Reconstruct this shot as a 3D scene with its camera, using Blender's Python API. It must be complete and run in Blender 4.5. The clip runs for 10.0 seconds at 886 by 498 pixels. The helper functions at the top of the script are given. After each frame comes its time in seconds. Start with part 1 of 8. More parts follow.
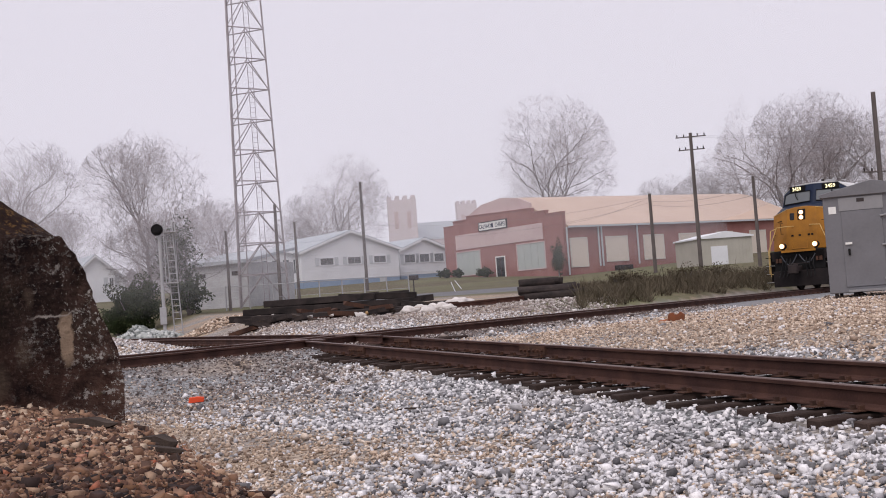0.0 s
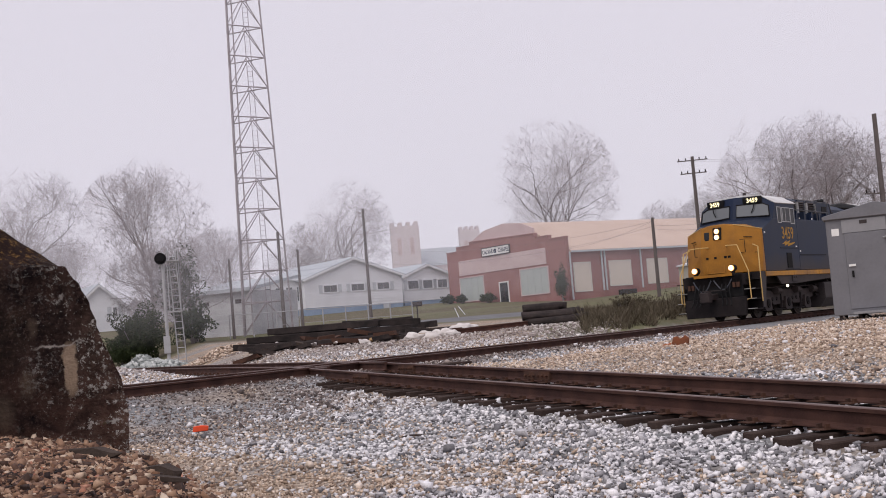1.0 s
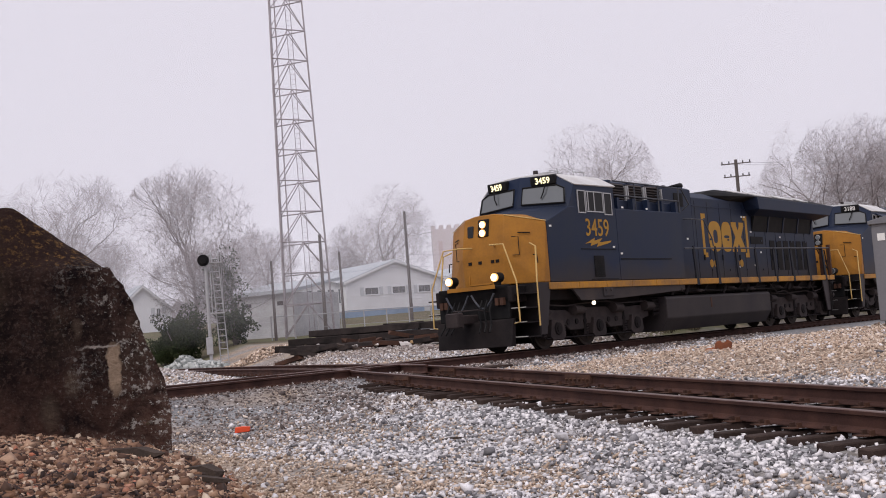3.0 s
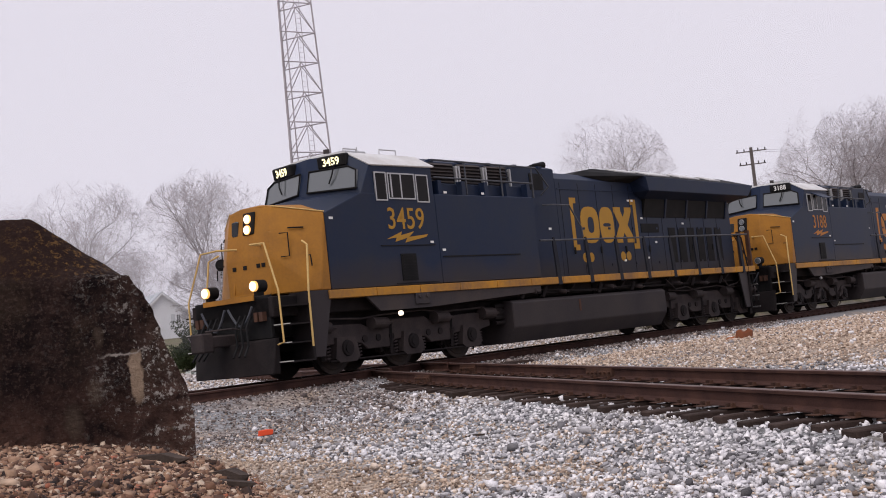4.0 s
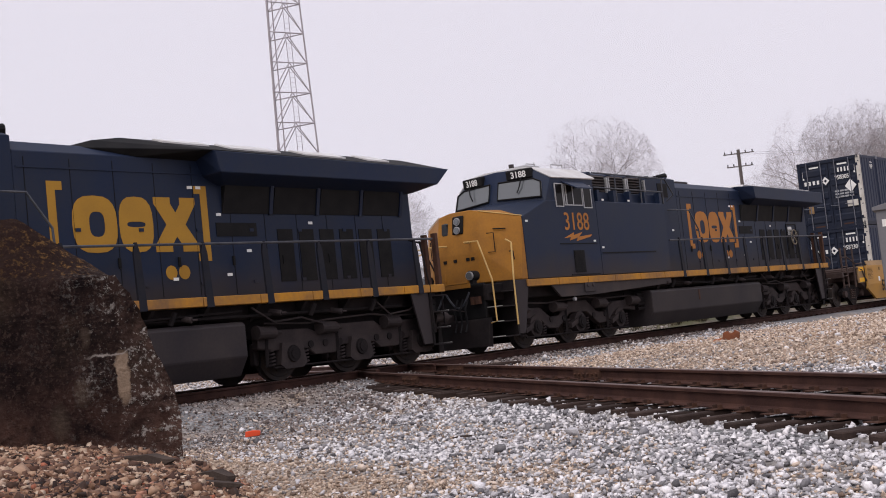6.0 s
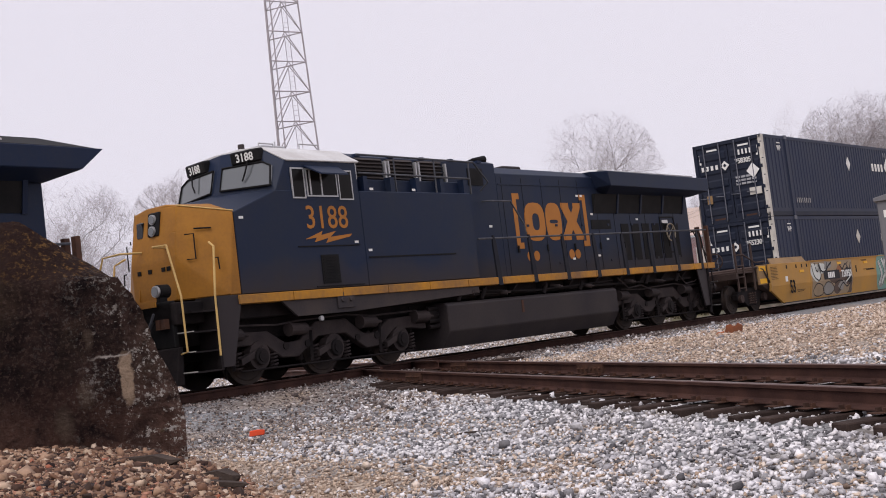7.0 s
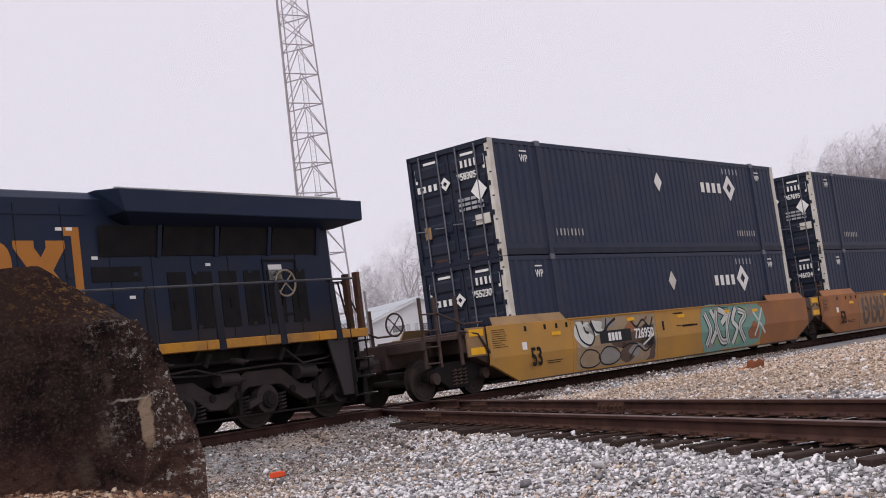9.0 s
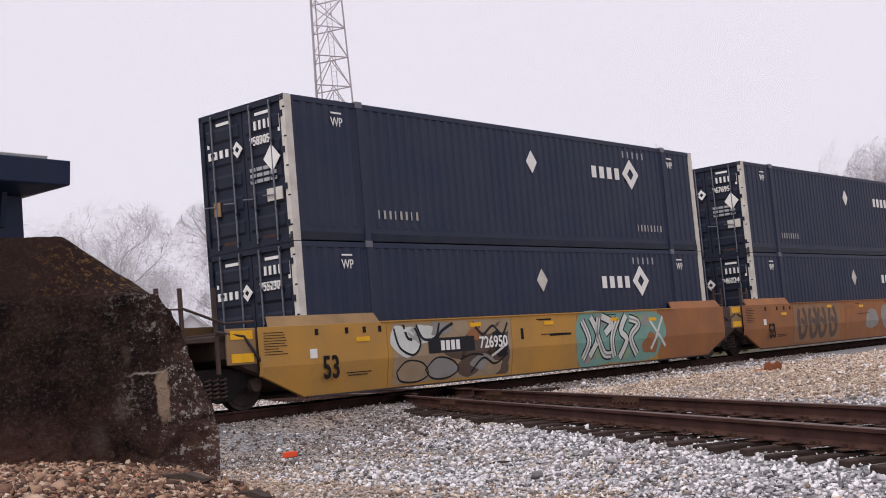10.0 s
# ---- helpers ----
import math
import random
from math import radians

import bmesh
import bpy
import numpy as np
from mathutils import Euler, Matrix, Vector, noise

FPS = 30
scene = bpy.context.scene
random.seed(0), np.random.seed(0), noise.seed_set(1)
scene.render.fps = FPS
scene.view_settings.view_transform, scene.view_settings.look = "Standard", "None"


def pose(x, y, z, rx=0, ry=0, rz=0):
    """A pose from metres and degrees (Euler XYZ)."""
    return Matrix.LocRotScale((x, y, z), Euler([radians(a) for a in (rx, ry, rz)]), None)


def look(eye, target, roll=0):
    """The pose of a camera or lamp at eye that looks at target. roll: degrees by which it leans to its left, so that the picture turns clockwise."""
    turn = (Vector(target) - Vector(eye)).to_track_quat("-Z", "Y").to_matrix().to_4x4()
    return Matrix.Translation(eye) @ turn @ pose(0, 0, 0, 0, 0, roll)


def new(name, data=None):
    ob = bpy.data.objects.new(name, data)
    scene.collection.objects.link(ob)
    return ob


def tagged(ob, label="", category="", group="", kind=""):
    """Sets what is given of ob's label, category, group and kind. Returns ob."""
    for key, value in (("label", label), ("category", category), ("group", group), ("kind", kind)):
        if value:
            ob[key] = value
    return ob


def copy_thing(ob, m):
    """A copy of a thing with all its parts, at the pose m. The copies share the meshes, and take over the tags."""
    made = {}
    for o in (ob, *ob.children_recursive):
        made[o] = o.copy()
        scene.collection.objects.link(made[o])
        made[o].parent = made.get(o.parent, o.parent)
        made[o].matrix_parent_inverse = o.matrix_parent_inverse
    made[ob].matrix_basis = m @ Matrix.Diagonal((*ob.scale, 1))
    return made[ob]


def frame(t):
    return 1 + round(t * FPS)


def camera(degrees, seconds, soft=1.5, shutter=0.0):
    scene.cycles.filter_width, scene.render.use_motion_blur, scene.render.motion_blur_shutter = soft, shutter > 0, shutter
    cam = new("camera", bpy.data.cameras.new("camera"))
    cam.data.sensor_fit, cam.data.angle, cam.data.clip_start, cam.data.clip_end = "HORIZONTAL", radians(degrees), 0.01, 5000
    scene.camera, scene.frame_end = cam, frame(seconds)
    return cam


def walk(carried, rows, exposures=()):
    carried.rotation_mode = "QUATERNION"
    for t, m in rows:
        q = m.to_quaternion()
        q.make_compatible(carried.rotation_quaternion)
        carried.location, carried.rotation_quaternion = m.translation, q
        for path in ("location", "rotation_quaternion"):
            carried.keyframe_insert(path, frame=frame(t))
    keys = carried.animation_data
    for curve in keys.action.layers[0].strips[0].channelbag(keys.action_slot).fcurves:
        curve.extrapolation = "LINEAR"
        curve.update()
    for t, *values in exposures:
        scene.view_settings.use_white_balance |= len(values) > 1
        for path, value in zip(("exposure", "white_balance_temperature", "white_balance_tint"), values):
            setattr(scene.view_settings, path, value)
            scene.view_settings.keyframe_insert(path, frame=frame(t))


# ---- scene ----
# ---------- camera and its way ----------
cam = camera(39.49, 10.0, soft=1.0)
EYE_Z = 0.590
# seconds, yaw, pitch, roll
PATH = [
    (0.0, -0.00, 2.45, 4.16),
    (0.5, 0.90, 3.18, 4.92),
    (1.0, 0.18, 3.67, 4.73),
    (1.5, 0.35, 3.65, 5.57),
    (2.0, 1.67, 3.67, 6.16),
    (2.5, 2.50, 4.02, 5.81),
    (3.0, 2.08, 3.95, 4.39),
    (4.5, 3.30, 3.92, 6.77),
    (5.0, 3.14, 4.16, 6.62),
    (5.5, 2.40, 3.97, 5.78),
    (7.0, 2.55, 3.78, 6.80),
    (7.5, 2.73, 3.31, 6.72),
    (8.0, 2.98, 3.83, 7.66),
    (8.5, 3.17, 5.07, 8.05),
    (9.0, 3.46, 5.70, 7.48),
    (9.5, 4.13, 5.78, 6.42),
    (10.0, 4.22, 5.21, 4.89),
]
walk(cam, [(t, pose(0, 0, EYE_Z, 90 + pitch, roll, yaw)) for t, yaw, pitch, roll in PATH],
     exposures=[(0.0, 0.06), (1.0, 0.0), (2.0, 0.04), (3.0, 0.05), (4.5, 0.08), (5.5, 0.10), (7.0, 0.13), (8.0, 0.18), (9.0, 0.08), (10.0, 0.16)])
# the train: seconds, metres of the first container's front corner along its track
RUN = [(0.0, 100.45), (0.5, 95.92), (1.0, 91.29), (1.5, 87.78), (2.0, 83.45), (2.5, 79.11), (3.0, 74.03), (4.5, 61.39), (5.0, 57.34), (5.5, 53.99), (7.0, 40.39), (7.5, 36.18), (8.0, 32.06), (8.5, 27.80), (9.0, 23.77), (9.5, 20.47), (10.0, 16.31)]
TRACK_AZ, TRACK_D = 36.159, 18.676   # heading of the train's track off the y axis, distance from the eye

# ---------- sky and light: flat overcast, misty ----------
world = bpy.data.worlds.new("overcast")
scene.world = world
world.use_nodes = True
wn, wl = world.node_tree.nodes, world.node_tree.links
sky = wn.new("ShaderNodeTexSky")
sky.sky_type, sky.sun_disc = "NISHITA", False
sky.sun_elevation, sky.sun_rotation, sky.air_density, sky.dust_density = radians(48), radians(200), 1.0, 6.0
veil = wn.new("ShaderNodeMix")
veil.data_type = "RGBA"
veil.inputs[0].default_value = 0.93
veil.inputs[7].default_value = (8.6, 8.25, 9.3, 1)
wl.new(sky.outputs[0], veil.inputs[6])
wl.new(veil.outputs[2], wn["Background"].inputs[0])
wn["Background"].inputs[1].default_value = 0.1
sun = new("sun", bpy.data.lights.new("sun", "SUN"))
sun.data.energy, sun.data.angle, sun.data.color = 1.45, radians(35), (1.0, 0.93, 0.89)
sun.matrix_world = look((-20, -40, 60), (0, 0, 0))

# ---------- materials ----------
MATS = {}


def mat(name, col, rough=0.7, metal=0.0, col2=None, scale=4.0, fine=60.0, amount=0.5, bump=0.0, bump_scale=80.0, island=0.0, spec=0.15, obj_rand=0.0, dirt=None):
    """A painted or natural surface: two colours mixed by noise at two scales, with fine relief."""
    if name in MATS:
        return MATS[name]
    m = bpy.data.materials.new(name)
    m.use_nodes = True
    n, l = m.node_tree.nodes, m.node_tree.links
    b = n["Principled BSDF"]
    b.inputs["Roughness"].default_value = rough
    b.inputs["Metallic"].default_value = metal
    b.inputs["Specular IOR Level"].default_value = spec
    tc = n.new("ShaderNodeTexCoord")
    src = tc.outputs["Object"]
    if col2 is None:
        col2 = tuple(c * 0.72 for c in col)
    n1, n2 = n.new("ShaderNodeTexNoise"), n.new("ShaderNodeTexNoise")
    n1.inputs["Scale"].default_value, n1.inputs["Detail"].default_value = scale, 5
    n2.inputs["Scale"].default_value, n2.inputs["Detail"].default_value = fine, 3
    l.new(src, n1.inputs[0]), l.new(src, n2.inputs[0])
    add = n.new("ShaderNodeMath")
    add.operation = "MULTIPLY_ADD"
    l.new(n2.outputs[0], add.inputs[0])
    add.inputs[1].default_value = 0.4
    l.new(n1.outputs[0], add.inputs[2])
    ramp = n.new("ShaderNodeMapRange")
    ramp.inputs[1].default_value, ramp.inputs[2].default_value = 0.52, 0.9
    ramp.inputs[4].default_value = amount
    l.new(add.outputs[0], ramp.inputs[0])
    mix = n.new("ShaderNodeMix")
    mix.data_type = "RGBA"
    mix.inputs[6].default_value, mix.inputs[7].default_value = (*col, 1), (*col2, 1)
    l.new(ramp.outputs[0], mix.inputs[0])
    out = mix.outputs[2]
    if island or obj_rand:
        if island:
            rnd = n.new("ShaderNodeNewGeometry").outputs["Random Per Island"]
        else:
            rnd = n.new("ShaderNodeObjectInfo").outputs["Random"]
        mr = n.new("ShaderNodeMapRange")
        k = island or obj_rand
        mr.inputs[3].default_value, mr.inputs[4].default_value = 1 - k, 1 + k
        l.new(rnd, mr.inputs[0])
        hs = n.new("ShaderNodeHueSaturation")
        l.new(out, hs.inputs["Color"]), l.new(mr.outputs[0], hs.inputs["Value"])
        out = hs.outputs[0]
    if dirt:
        # road dirt thrown up from below: thick at the first height, gone at the second
        sep = n.new("ShaderNodeSeparateXYZ")
        l.new(src, sep.inputs[0])
        wob = n.new("ShaderNodeMath")
        wob.operation = "MULTIPLY_ADD"
        l.new(n1.outputs[0], wob.inputs[0])
        wob.inputs[1].default_value = -0.9
        l.new(sep.outputs[2], wob.inputs[2])
        dr = n.new("ShaderNodeMapRange")
        dr.inputs[1].default_value, dr.inputs[2].default_value = dirt[0] - 0.45, dirt[1] - 0.45
        dr.inputs[3].default_value, dr.inputs[4].default_value = dirt[2], 0.0
        l.new(wob.outputs[0], dr.inputs[0])
        dm = n.new("ShaderNodeMix")
        dm.data_type = "RGBA"
        dm.inputs[7].default_value = (*dirt[3], 1)
        l.new(dr.outputs[0], dm.inputs[0]), l.new(out, dm.inputs[6])
        out = dm.outputs[2]
    l.new(out, b.inputs["Base Color"])
    if bump:
        n3 = n.new("ShaderNodeTexNoise")
        n3.inputs["Scale"].default_value, n3.inputs["Detail"].default_value = bump_scale, 4
        l.new(src, n3.inputs[0])
        bp = n.new("ShaderNodeBump")
        bp.inputs["Strength"].default_value, bp.inputs["Distance"].default_value = bump, 0.02
        l.new(n3.outputs[0], bp.inputs["Height"])
        l.new(bp.outputs[0], b.inputs["Normal"])
    MATS[name] = m
    return m


def glow(name, col, strength):
    m = bpy.data.materials.new(name)
    m.use_nodes = True
    b = m.node_tree.nodes["Principled BSDF"]
    b.inputs["Base Color"].default_value = (*col, 1)
    b.inputs["Emission Color"].default_value = (*col, 1)
    b.inputs["Emission Strength"].default_value = strength
    MATS[name] = m
    return m


NAVY = mat("navy_paint", (0.0088, 0.0172, 0.044), 0.5, 0, (0.018, 0.023, 0.037), 1.0, 14, 0.75, 0.04, 10, spec=0.17, dirt=(1.7, 2.35, 0.8, (0.036, 0.027, 0.024)))
YELLOW = mat("yellow_paint", (0.34, 0.15, 0.022), 0.5, 0, (0.21, 0.095, 0.022), 1.5, 18, 0.75, 0.03, 15)
SILL_YELLOW = mat("sill_yellow", (0.48, 0.22, 0.022), 0.5, 0, (0.20, 0.11, 0.05), 0.7, 9, 1.0)
LOGO = mat("logo_yellow", (0.40, 0.215, 0.03), 0.55, 0, (0.29, 0.155, 0.03), 2, 30, 0.5)
LOGO_ORANGE = mat("logo_orange", (0.42, 0.17, 0.035), 0.55, 0, (0.30, 0.125, 0.035), 2, 30, 0.5)
FRAME = mat("dusty_truck_frame", (0.027, 0.022, 0.023), 0.75, 0, (0.052, 0.040, 0.038), 2.5, 30, 0.9, 0.15, 40)
GRIME = mat("grimy_steel", (0.0085, 0.0072, 0.008), 0.8, 0, (0.022, 0.017, 0.017), 2.2, 30, 0.9, 0.15, 40)
TANK = mat("tank_grey", (0.026, 0.022, 0.025), 0.6, 0, (0.044, 0.036, 0.035), 1.0, 18, 0.9, 0.05, 20)
DUST = mat("dusty_skirt", (0.062, 0.049, 0.045), 0.7, 0, (0.033, 0.031, 0.036), 1.3, 20, 0.9)
BLACK = mat("black_paint", (0.006, 0.006, 0.007), 0.7, 0, (0.016, 0.015, 0.015), 3, 40, 0.7)
ROOF_WHITE = mat("cab_roof_grey", (0.62, 0.62, 0.62), 0.45, 0, (0.4, 0.38, 0.36), 1.5, 20, 0.7)
SILVER = mat("bare_aluminium", (0.42, 0.42, 0.43), 0.45, 0.5, (0.4, 0.4, 0.4), 5, 60, 0.5)
GLASS = mat("dark_glass", (0.008, 0.009, 0.011), 0.08, 0, (0.016, 0.016, 0.018), 1, 10, 0.5, spec=0.35)
PANE = mat("shaded_cab_glass", (0.010, 0.009, 0.009), 0.15, 0, (0.018, 0.015, 0.014), 1, 10, 0.5, spec=0.08)
GLASS_GREY = mat("windshield_glass", (0.11, 0.12, 0.125), 0.08, 0, (0.10, 0.11, 0.12), 1, 10, 0.6, spec=0.9)
WHITE = mat("white_marking", (0.78, 0.78, 0.76), 0.6, 0, (0.55, 0.54, 0.52), 6, 60, 0.4)
LAMP = glow("lit_lamp", (1.0, 0.84, 0.62), 3.0)
LAMP_RIM = glow("lamp_rim", (1.0, 0.5, 0.16), 0.9)
BOARD = glow("lit_number", (1.0, 0.9, 0.55), 1.0)
RAIL_WEB = mat("rusty_rail", (0.042, 0.021, 0.018), 0.8, 0.1, (0.085, 0.042, 0.032), 3, 60, 0.9, 0.2, 120)
RAIL_TOP = mat("worn_rail_head", (0.16, 0.115, 0.105), 0.5, 0.4, (0.10, 0.055, 0.045), 2, 40, 0.8)
TIE = mat("creosoted_wood", (0.024, 0.015, 0.013), 0.9, 0, (0.055, 0.038, 0.032), 3, 50, 0.9, 0.35, 60, obj_rand=0.3)
STEEL_RUST = mat("rust_steel", (0.09, 0.045, 0.03), 0.8, 0.1, (0.05, 0.03, 0.025), 6, 50, 0.8, 0.2, 90)

# ---------- mesh tools ----------
def box(bm, x0, x1, y0, y1, z0, z1):
    v = [bm.verts.new((x, y, z)) for x in (x0, x1) for y in (y0, y1) for z in (z0, z1)]
    for f in ((0, 1, 3, 2), (4, 6, 7, 5), (0, 4, 5, 1), (2, 3, 7, 6), (0, 2, 6, 4), (1, 5, 7, 3)):
        bm.faces.new([v[i] for i in f])
    return bm


def hull(bm, pts):
    """The convex solid round the points."""
    vs = [bm.verts.new(p) for p in pts]
    r = bmesh.ops.convex_hull(bm, input=vs)
    junk = [e for e in set(r["geom_interior"]) | set(r["geom_unused"]) if isinstance(e, bmesh.types.BMVert) and e.is_valid]
    if junk:
        bmesh.ops.delete(bm, geom=junk, context="VERTS")
    return bm


def both(pts):
    """The points and their mirror images across y = 0."""
    return [p for x, y, z in pts for p in ({(x, y, z), (x, -y, z)})]


def prism(bm, pts, axis, a, b):
    """A polygon in the two other axes, extruded along one axis from a to b."""
    def at(p, c):
        return {"x": (c, p[0], p[1]), "y": (p[0], c, p[1]), "z": (p[0], p[1], c)}[axis]
    lo, hi = [bm.verts.new(at(p, a)) for p in pts], [bm.verts.new(at(p, b)) for p in pts]
    n = len(pts)
    faces = [bm.faces.new(lo), bm.faces.new(hi[::-1])]
    for i in range(n):
        faces.append(bm.faces.new((lo[i], hi[i], hi[(i + 1) % n], lo[(i + 1) % n])))
    bmesh.ops.recalc_face_normals(bm, faces=faces)
    return bm


def rod(bm, p, q, r, n=6, r2=None):
    p, q = Vector(p), Vector(q)
    d = (q - p).normalized()
    e = d.orthogonal().normalized()
    f = d.cross(e)
    r2 = r if r2 is None else r2
    a = [bm.verts.new(p + r * (math.cos(t) * e + math.sin(t) * f)) for t in [2 * math.pi * i / n for i in range(n)]]
    b = [bm.verts.new(q + r2 * (math.cos(t) * e + math.sin(t) * f)) for t in [2 * math.pi * i / n for i in range(n)]]
    for i in range(n):
        bm.faces.new((a[i], a[(i + 1) % n], b[(i + 1) % n], b[i]))
    bm.faces.new(a[::-1]), bm.faces.new(b)
    return bm


def pipe(bm, pts, r, n=6):
    """A bent round bar through the points, in one piece."""
    pts = [Vector(p) for p in pts]
    rings, e = [], None
    for i, p in enumerate(pts):
        d = (pts[min(i + 1, len(pts) - 1)] - pts[max(i - 1, 0)]).normalized()
        e = d.orthogonal().normalized() if e is None else (e - d * e.dot(d)).normalized()
        f = d.cross(e)
        rings.append([bm.verts.new(p + r * (math.cos(t) * e + math.sin(t) * f)) for t in [2 * math.pi * k / n for k in range(n)]])
    for a, b in zip(rings, rings[1:]):
        for k in range(n):
            bm.faces.new((a[k], a[(k + 1) % n], b[(k + 1) % n], b[k]))
    bm.faces.new(rings[0][::-1]), bm.faces.new(rings[-1])
    return bm


def part(name, bm, material, parent=None, label="", bevel=0.0, smooth=False):
    """Links a bmesh as one mesh object, under a thing or a part."""
    if bevel:
        bmesh.ops.bevel(bm, geom=bm.edges[:], offset=bevel, segments=1, affect="EDGES", clamp_overlap=True)
    me = bpy.data.meshes.new(name)
    bm.to_mesh(me)
    bm.free()
    for m in material if isinstance(material, (list, tuple)) else (material,):
        me.materials.append(m)
    if smooth:
        me.shade_smooth()
    ob = new(name, me)
    ob.parent = parent
    if label:
        tagged(ob, label)
    return ob


def raw(name, verts, faces, material, parent=None, label=""):
    me = bpy.data.meshes.new(name)
    me.from_pydata(verts, [], faces)
    for m in material if isinstance(material, (list, tuple)) else (material,):
        me.materials.append(m)
    ob = new(name, me)
    ob.parent = parent
    if label:
        tagged(ob, label)
    return ob


def _letter_spans(me, m):
    """Stretches along the writing that hold one character each."""
    inv = m.inverted()
    spans = sorted((min((inv @ me.vertices[v].co).x for v in p.vertices), max((inv @ me.vertices[v].co).x for v in p.vertices)) for p in me.polygons)
    out = [list(spans[0])]
    for a, b in spans[1:]:
        if a > out[-1][1] + 1e-4:
            out.append([a, b])
        out[-1][1] = max(out[-1][1], b)
    return out


def _letter(name, me, a, b, m, parent, label):
    inv = m.inverted()
    bm = bmesh.new()
    bm.from_mesh(me)
    bmesh.ops.delete(bm, geom=[v for v in bm.verts if not a - 1e-5 <= (inv @ v.co).x <= b + 1e-5], context="VERTS")
    bmesh.ops.remove_doubles(bm, verts=bm.verts[:], dist=1e-5)
    return part(name, bm, me.materials[0], parent, label)


def text(name, words, size, m, material, parent=None, label="", depth=0.004, squeeze=1.0, split="", bold=0.018):
    """Lettering as a thin mesh: m places its lower middle, reading along x, facing z."""
    cu = bpy.data.curves.new(name, "FONT")
    cu.body, cu.size, cu.extrude, cu.align_x = words, size, depth, "CENTER"
    cu.resolution_u = 3
    cu.offset = size * bold
    tmp = new(name + "_tmp", cu)
    me = bpy.data.meshes.new_from_object(tmp.evaluated_get(bpy.context.evaluated_depsgraph_get()))
    bpy.data.objects.remove(tmp)
    me.transform(m @ Matrix.Diagonal((squeeze, 1, 1, 1)))
    me.materials.clear()
    me.materials.append(material)
    if split:
        return [_letter(split, me, a, b, m, parent, label) for a, b in _letter_spans(me, m)]
    ob = new(name, me)
    ob.parent = parent
    return tagged(ob, label)


def thing(name, m, label, category, group="", kind=""):
    ob = new(name)
    ob.matrix_basis = m
    return tagged(ob, label, category, group, kind)


def on_side(x, y, z):
    """A frame for lettering on a side that faces -y."""
    return pose(x, y, z, 90, 0, 0)


U = Vector((math.sin(radians(TRACK_AZ)), math.cos(radians(TRACK_AZ)), 0))
N = Vector((-math.cos(radians(TRACK_AZ)), math.sin(radians(TRACK_AZ)), 0))
HEADING = 90 - TRACK_AZ


def on_track(along, side=0.0, z=0.0):
    """A pose on the train's track: x leads away, y away from the eye."""
    p = N * (TRACK_D + side) + U * along
    return pose(p.x, p.y, z, 0, 0, HEADING)

# ---------- ground ----------
CROSS = np.array([-2.762, 27.872])            # where the two tracks cross
A2, GRADE2, OFF2 = radians(-20.865), 0.01668, 7.347
D2 = np.array([math.sin(A2), math.cos(A2)])
N2 = np.array([math.cos(A2), -math.sin(A2)])
UN, NN = np.array(U)[:2], np.array(N)[:2]


def rough_noise(x, y, s):
    return (np.sin(x * 1.7 * s + 1.3 * np.sin(y * 0.9 * s)) + np.sin(y * 2.1 * s + 1.1 * np.sin(x * 1.3 * s + 2)) + np.sin((x + y) * 3.3 * s + 0.5)) / 3


def ground_z(x, y):
    x, y = np.asarray(x, float), np.asarray(y, float)
    r = np.hypot(x, y)
    lat = TRACK_D - (x * NN[0] + y * NN[1])           # towards the eye from the train's track
    k = (x - CROSS[0]) * D2[0] + (y - CROSS[1]) * D2[1]
    off = x * N2[0] + y * N2[1] - OFF2
    z2 = np.where(k < 0, GRADE2 * k, 0)
    # eye's side of the crossing track
    shoulder = np.interp(-off, [0, 1.2, 1.6, 2.4, 4.5, 7], [-0.245, -0.26, -0.32, -0.38, -0.48, -0.52])
    near_left = np.maximum(z2 + shoulder, -0.76)
    # between the tracks
    plateau = np.interp(lat, [0, 1.7, 3.0, 6.5, 30], [-0.23, -0.25, -0.36, -0.12, -0.12])
    w = np.clip((off - 1.3) / 3.5, 0, 1)
    near_right = (z2 - 0.255) * (1 - w) + plateau * w
    near = np.where(off > 0, near_right, near_left)
    train_bed = np.interp(lat, [-4, -1.9, 1.9, 3.4], [-0.3, -0.195, -0.195, -0.37])
    b = np.clip((3.6 - np.abs(lat)) / 2.0, 0, 1)
    # beyond the train's track
    far = np.interp(r, [0, 24, 36, 48, 62, 93, 103, 120, 140, 200, 400, 2000], [-0.28, -0.28, -0.24, 0.36, 0.5, 1.35, 1.95, 2.2, 3.5, 5.0, 8.0, 9.0])
    far = np.where(k > 0, np.minimum(far, -0.235 + np.maximum(0, np.abs(off) - 1.5) * 0.28 + np.maximum(0, r - 75) * 0.05), far)
    z = np.where(lat < 0, far, near) * (1 - b) + train_bed * b
    # the bank of brown stones by the old wall
    q = (x + 0.6) * 0.939 + (y - 4.8) * 0.343
    bank = np.interp(q, [-6, -2.5, -1.2, -0.35, 0.25, 1.0], [0.16, 0.12, 0.02, -0.12, -0.42, -0.9])
    bank = bank - np.interp(r, [0, 3.0, 4.5], [0.8, 0.35, 0]) - np.interp(r, [11.0, 14.0], [0, 1.5])
    z = np.maximum(z, bank)
    behind = np.clip((-y) / 6, 0, 1)
    z = z * (1 - behind) - 0.8 * behind
    return z + 0.02 * rough_noise(x, y, 1.0) * np.clip(1 - r / 60, 0, 1) + 0.25 * rough_noise(x, y, 0.05) * np.clip((r - 90) / 100, 0, 1)


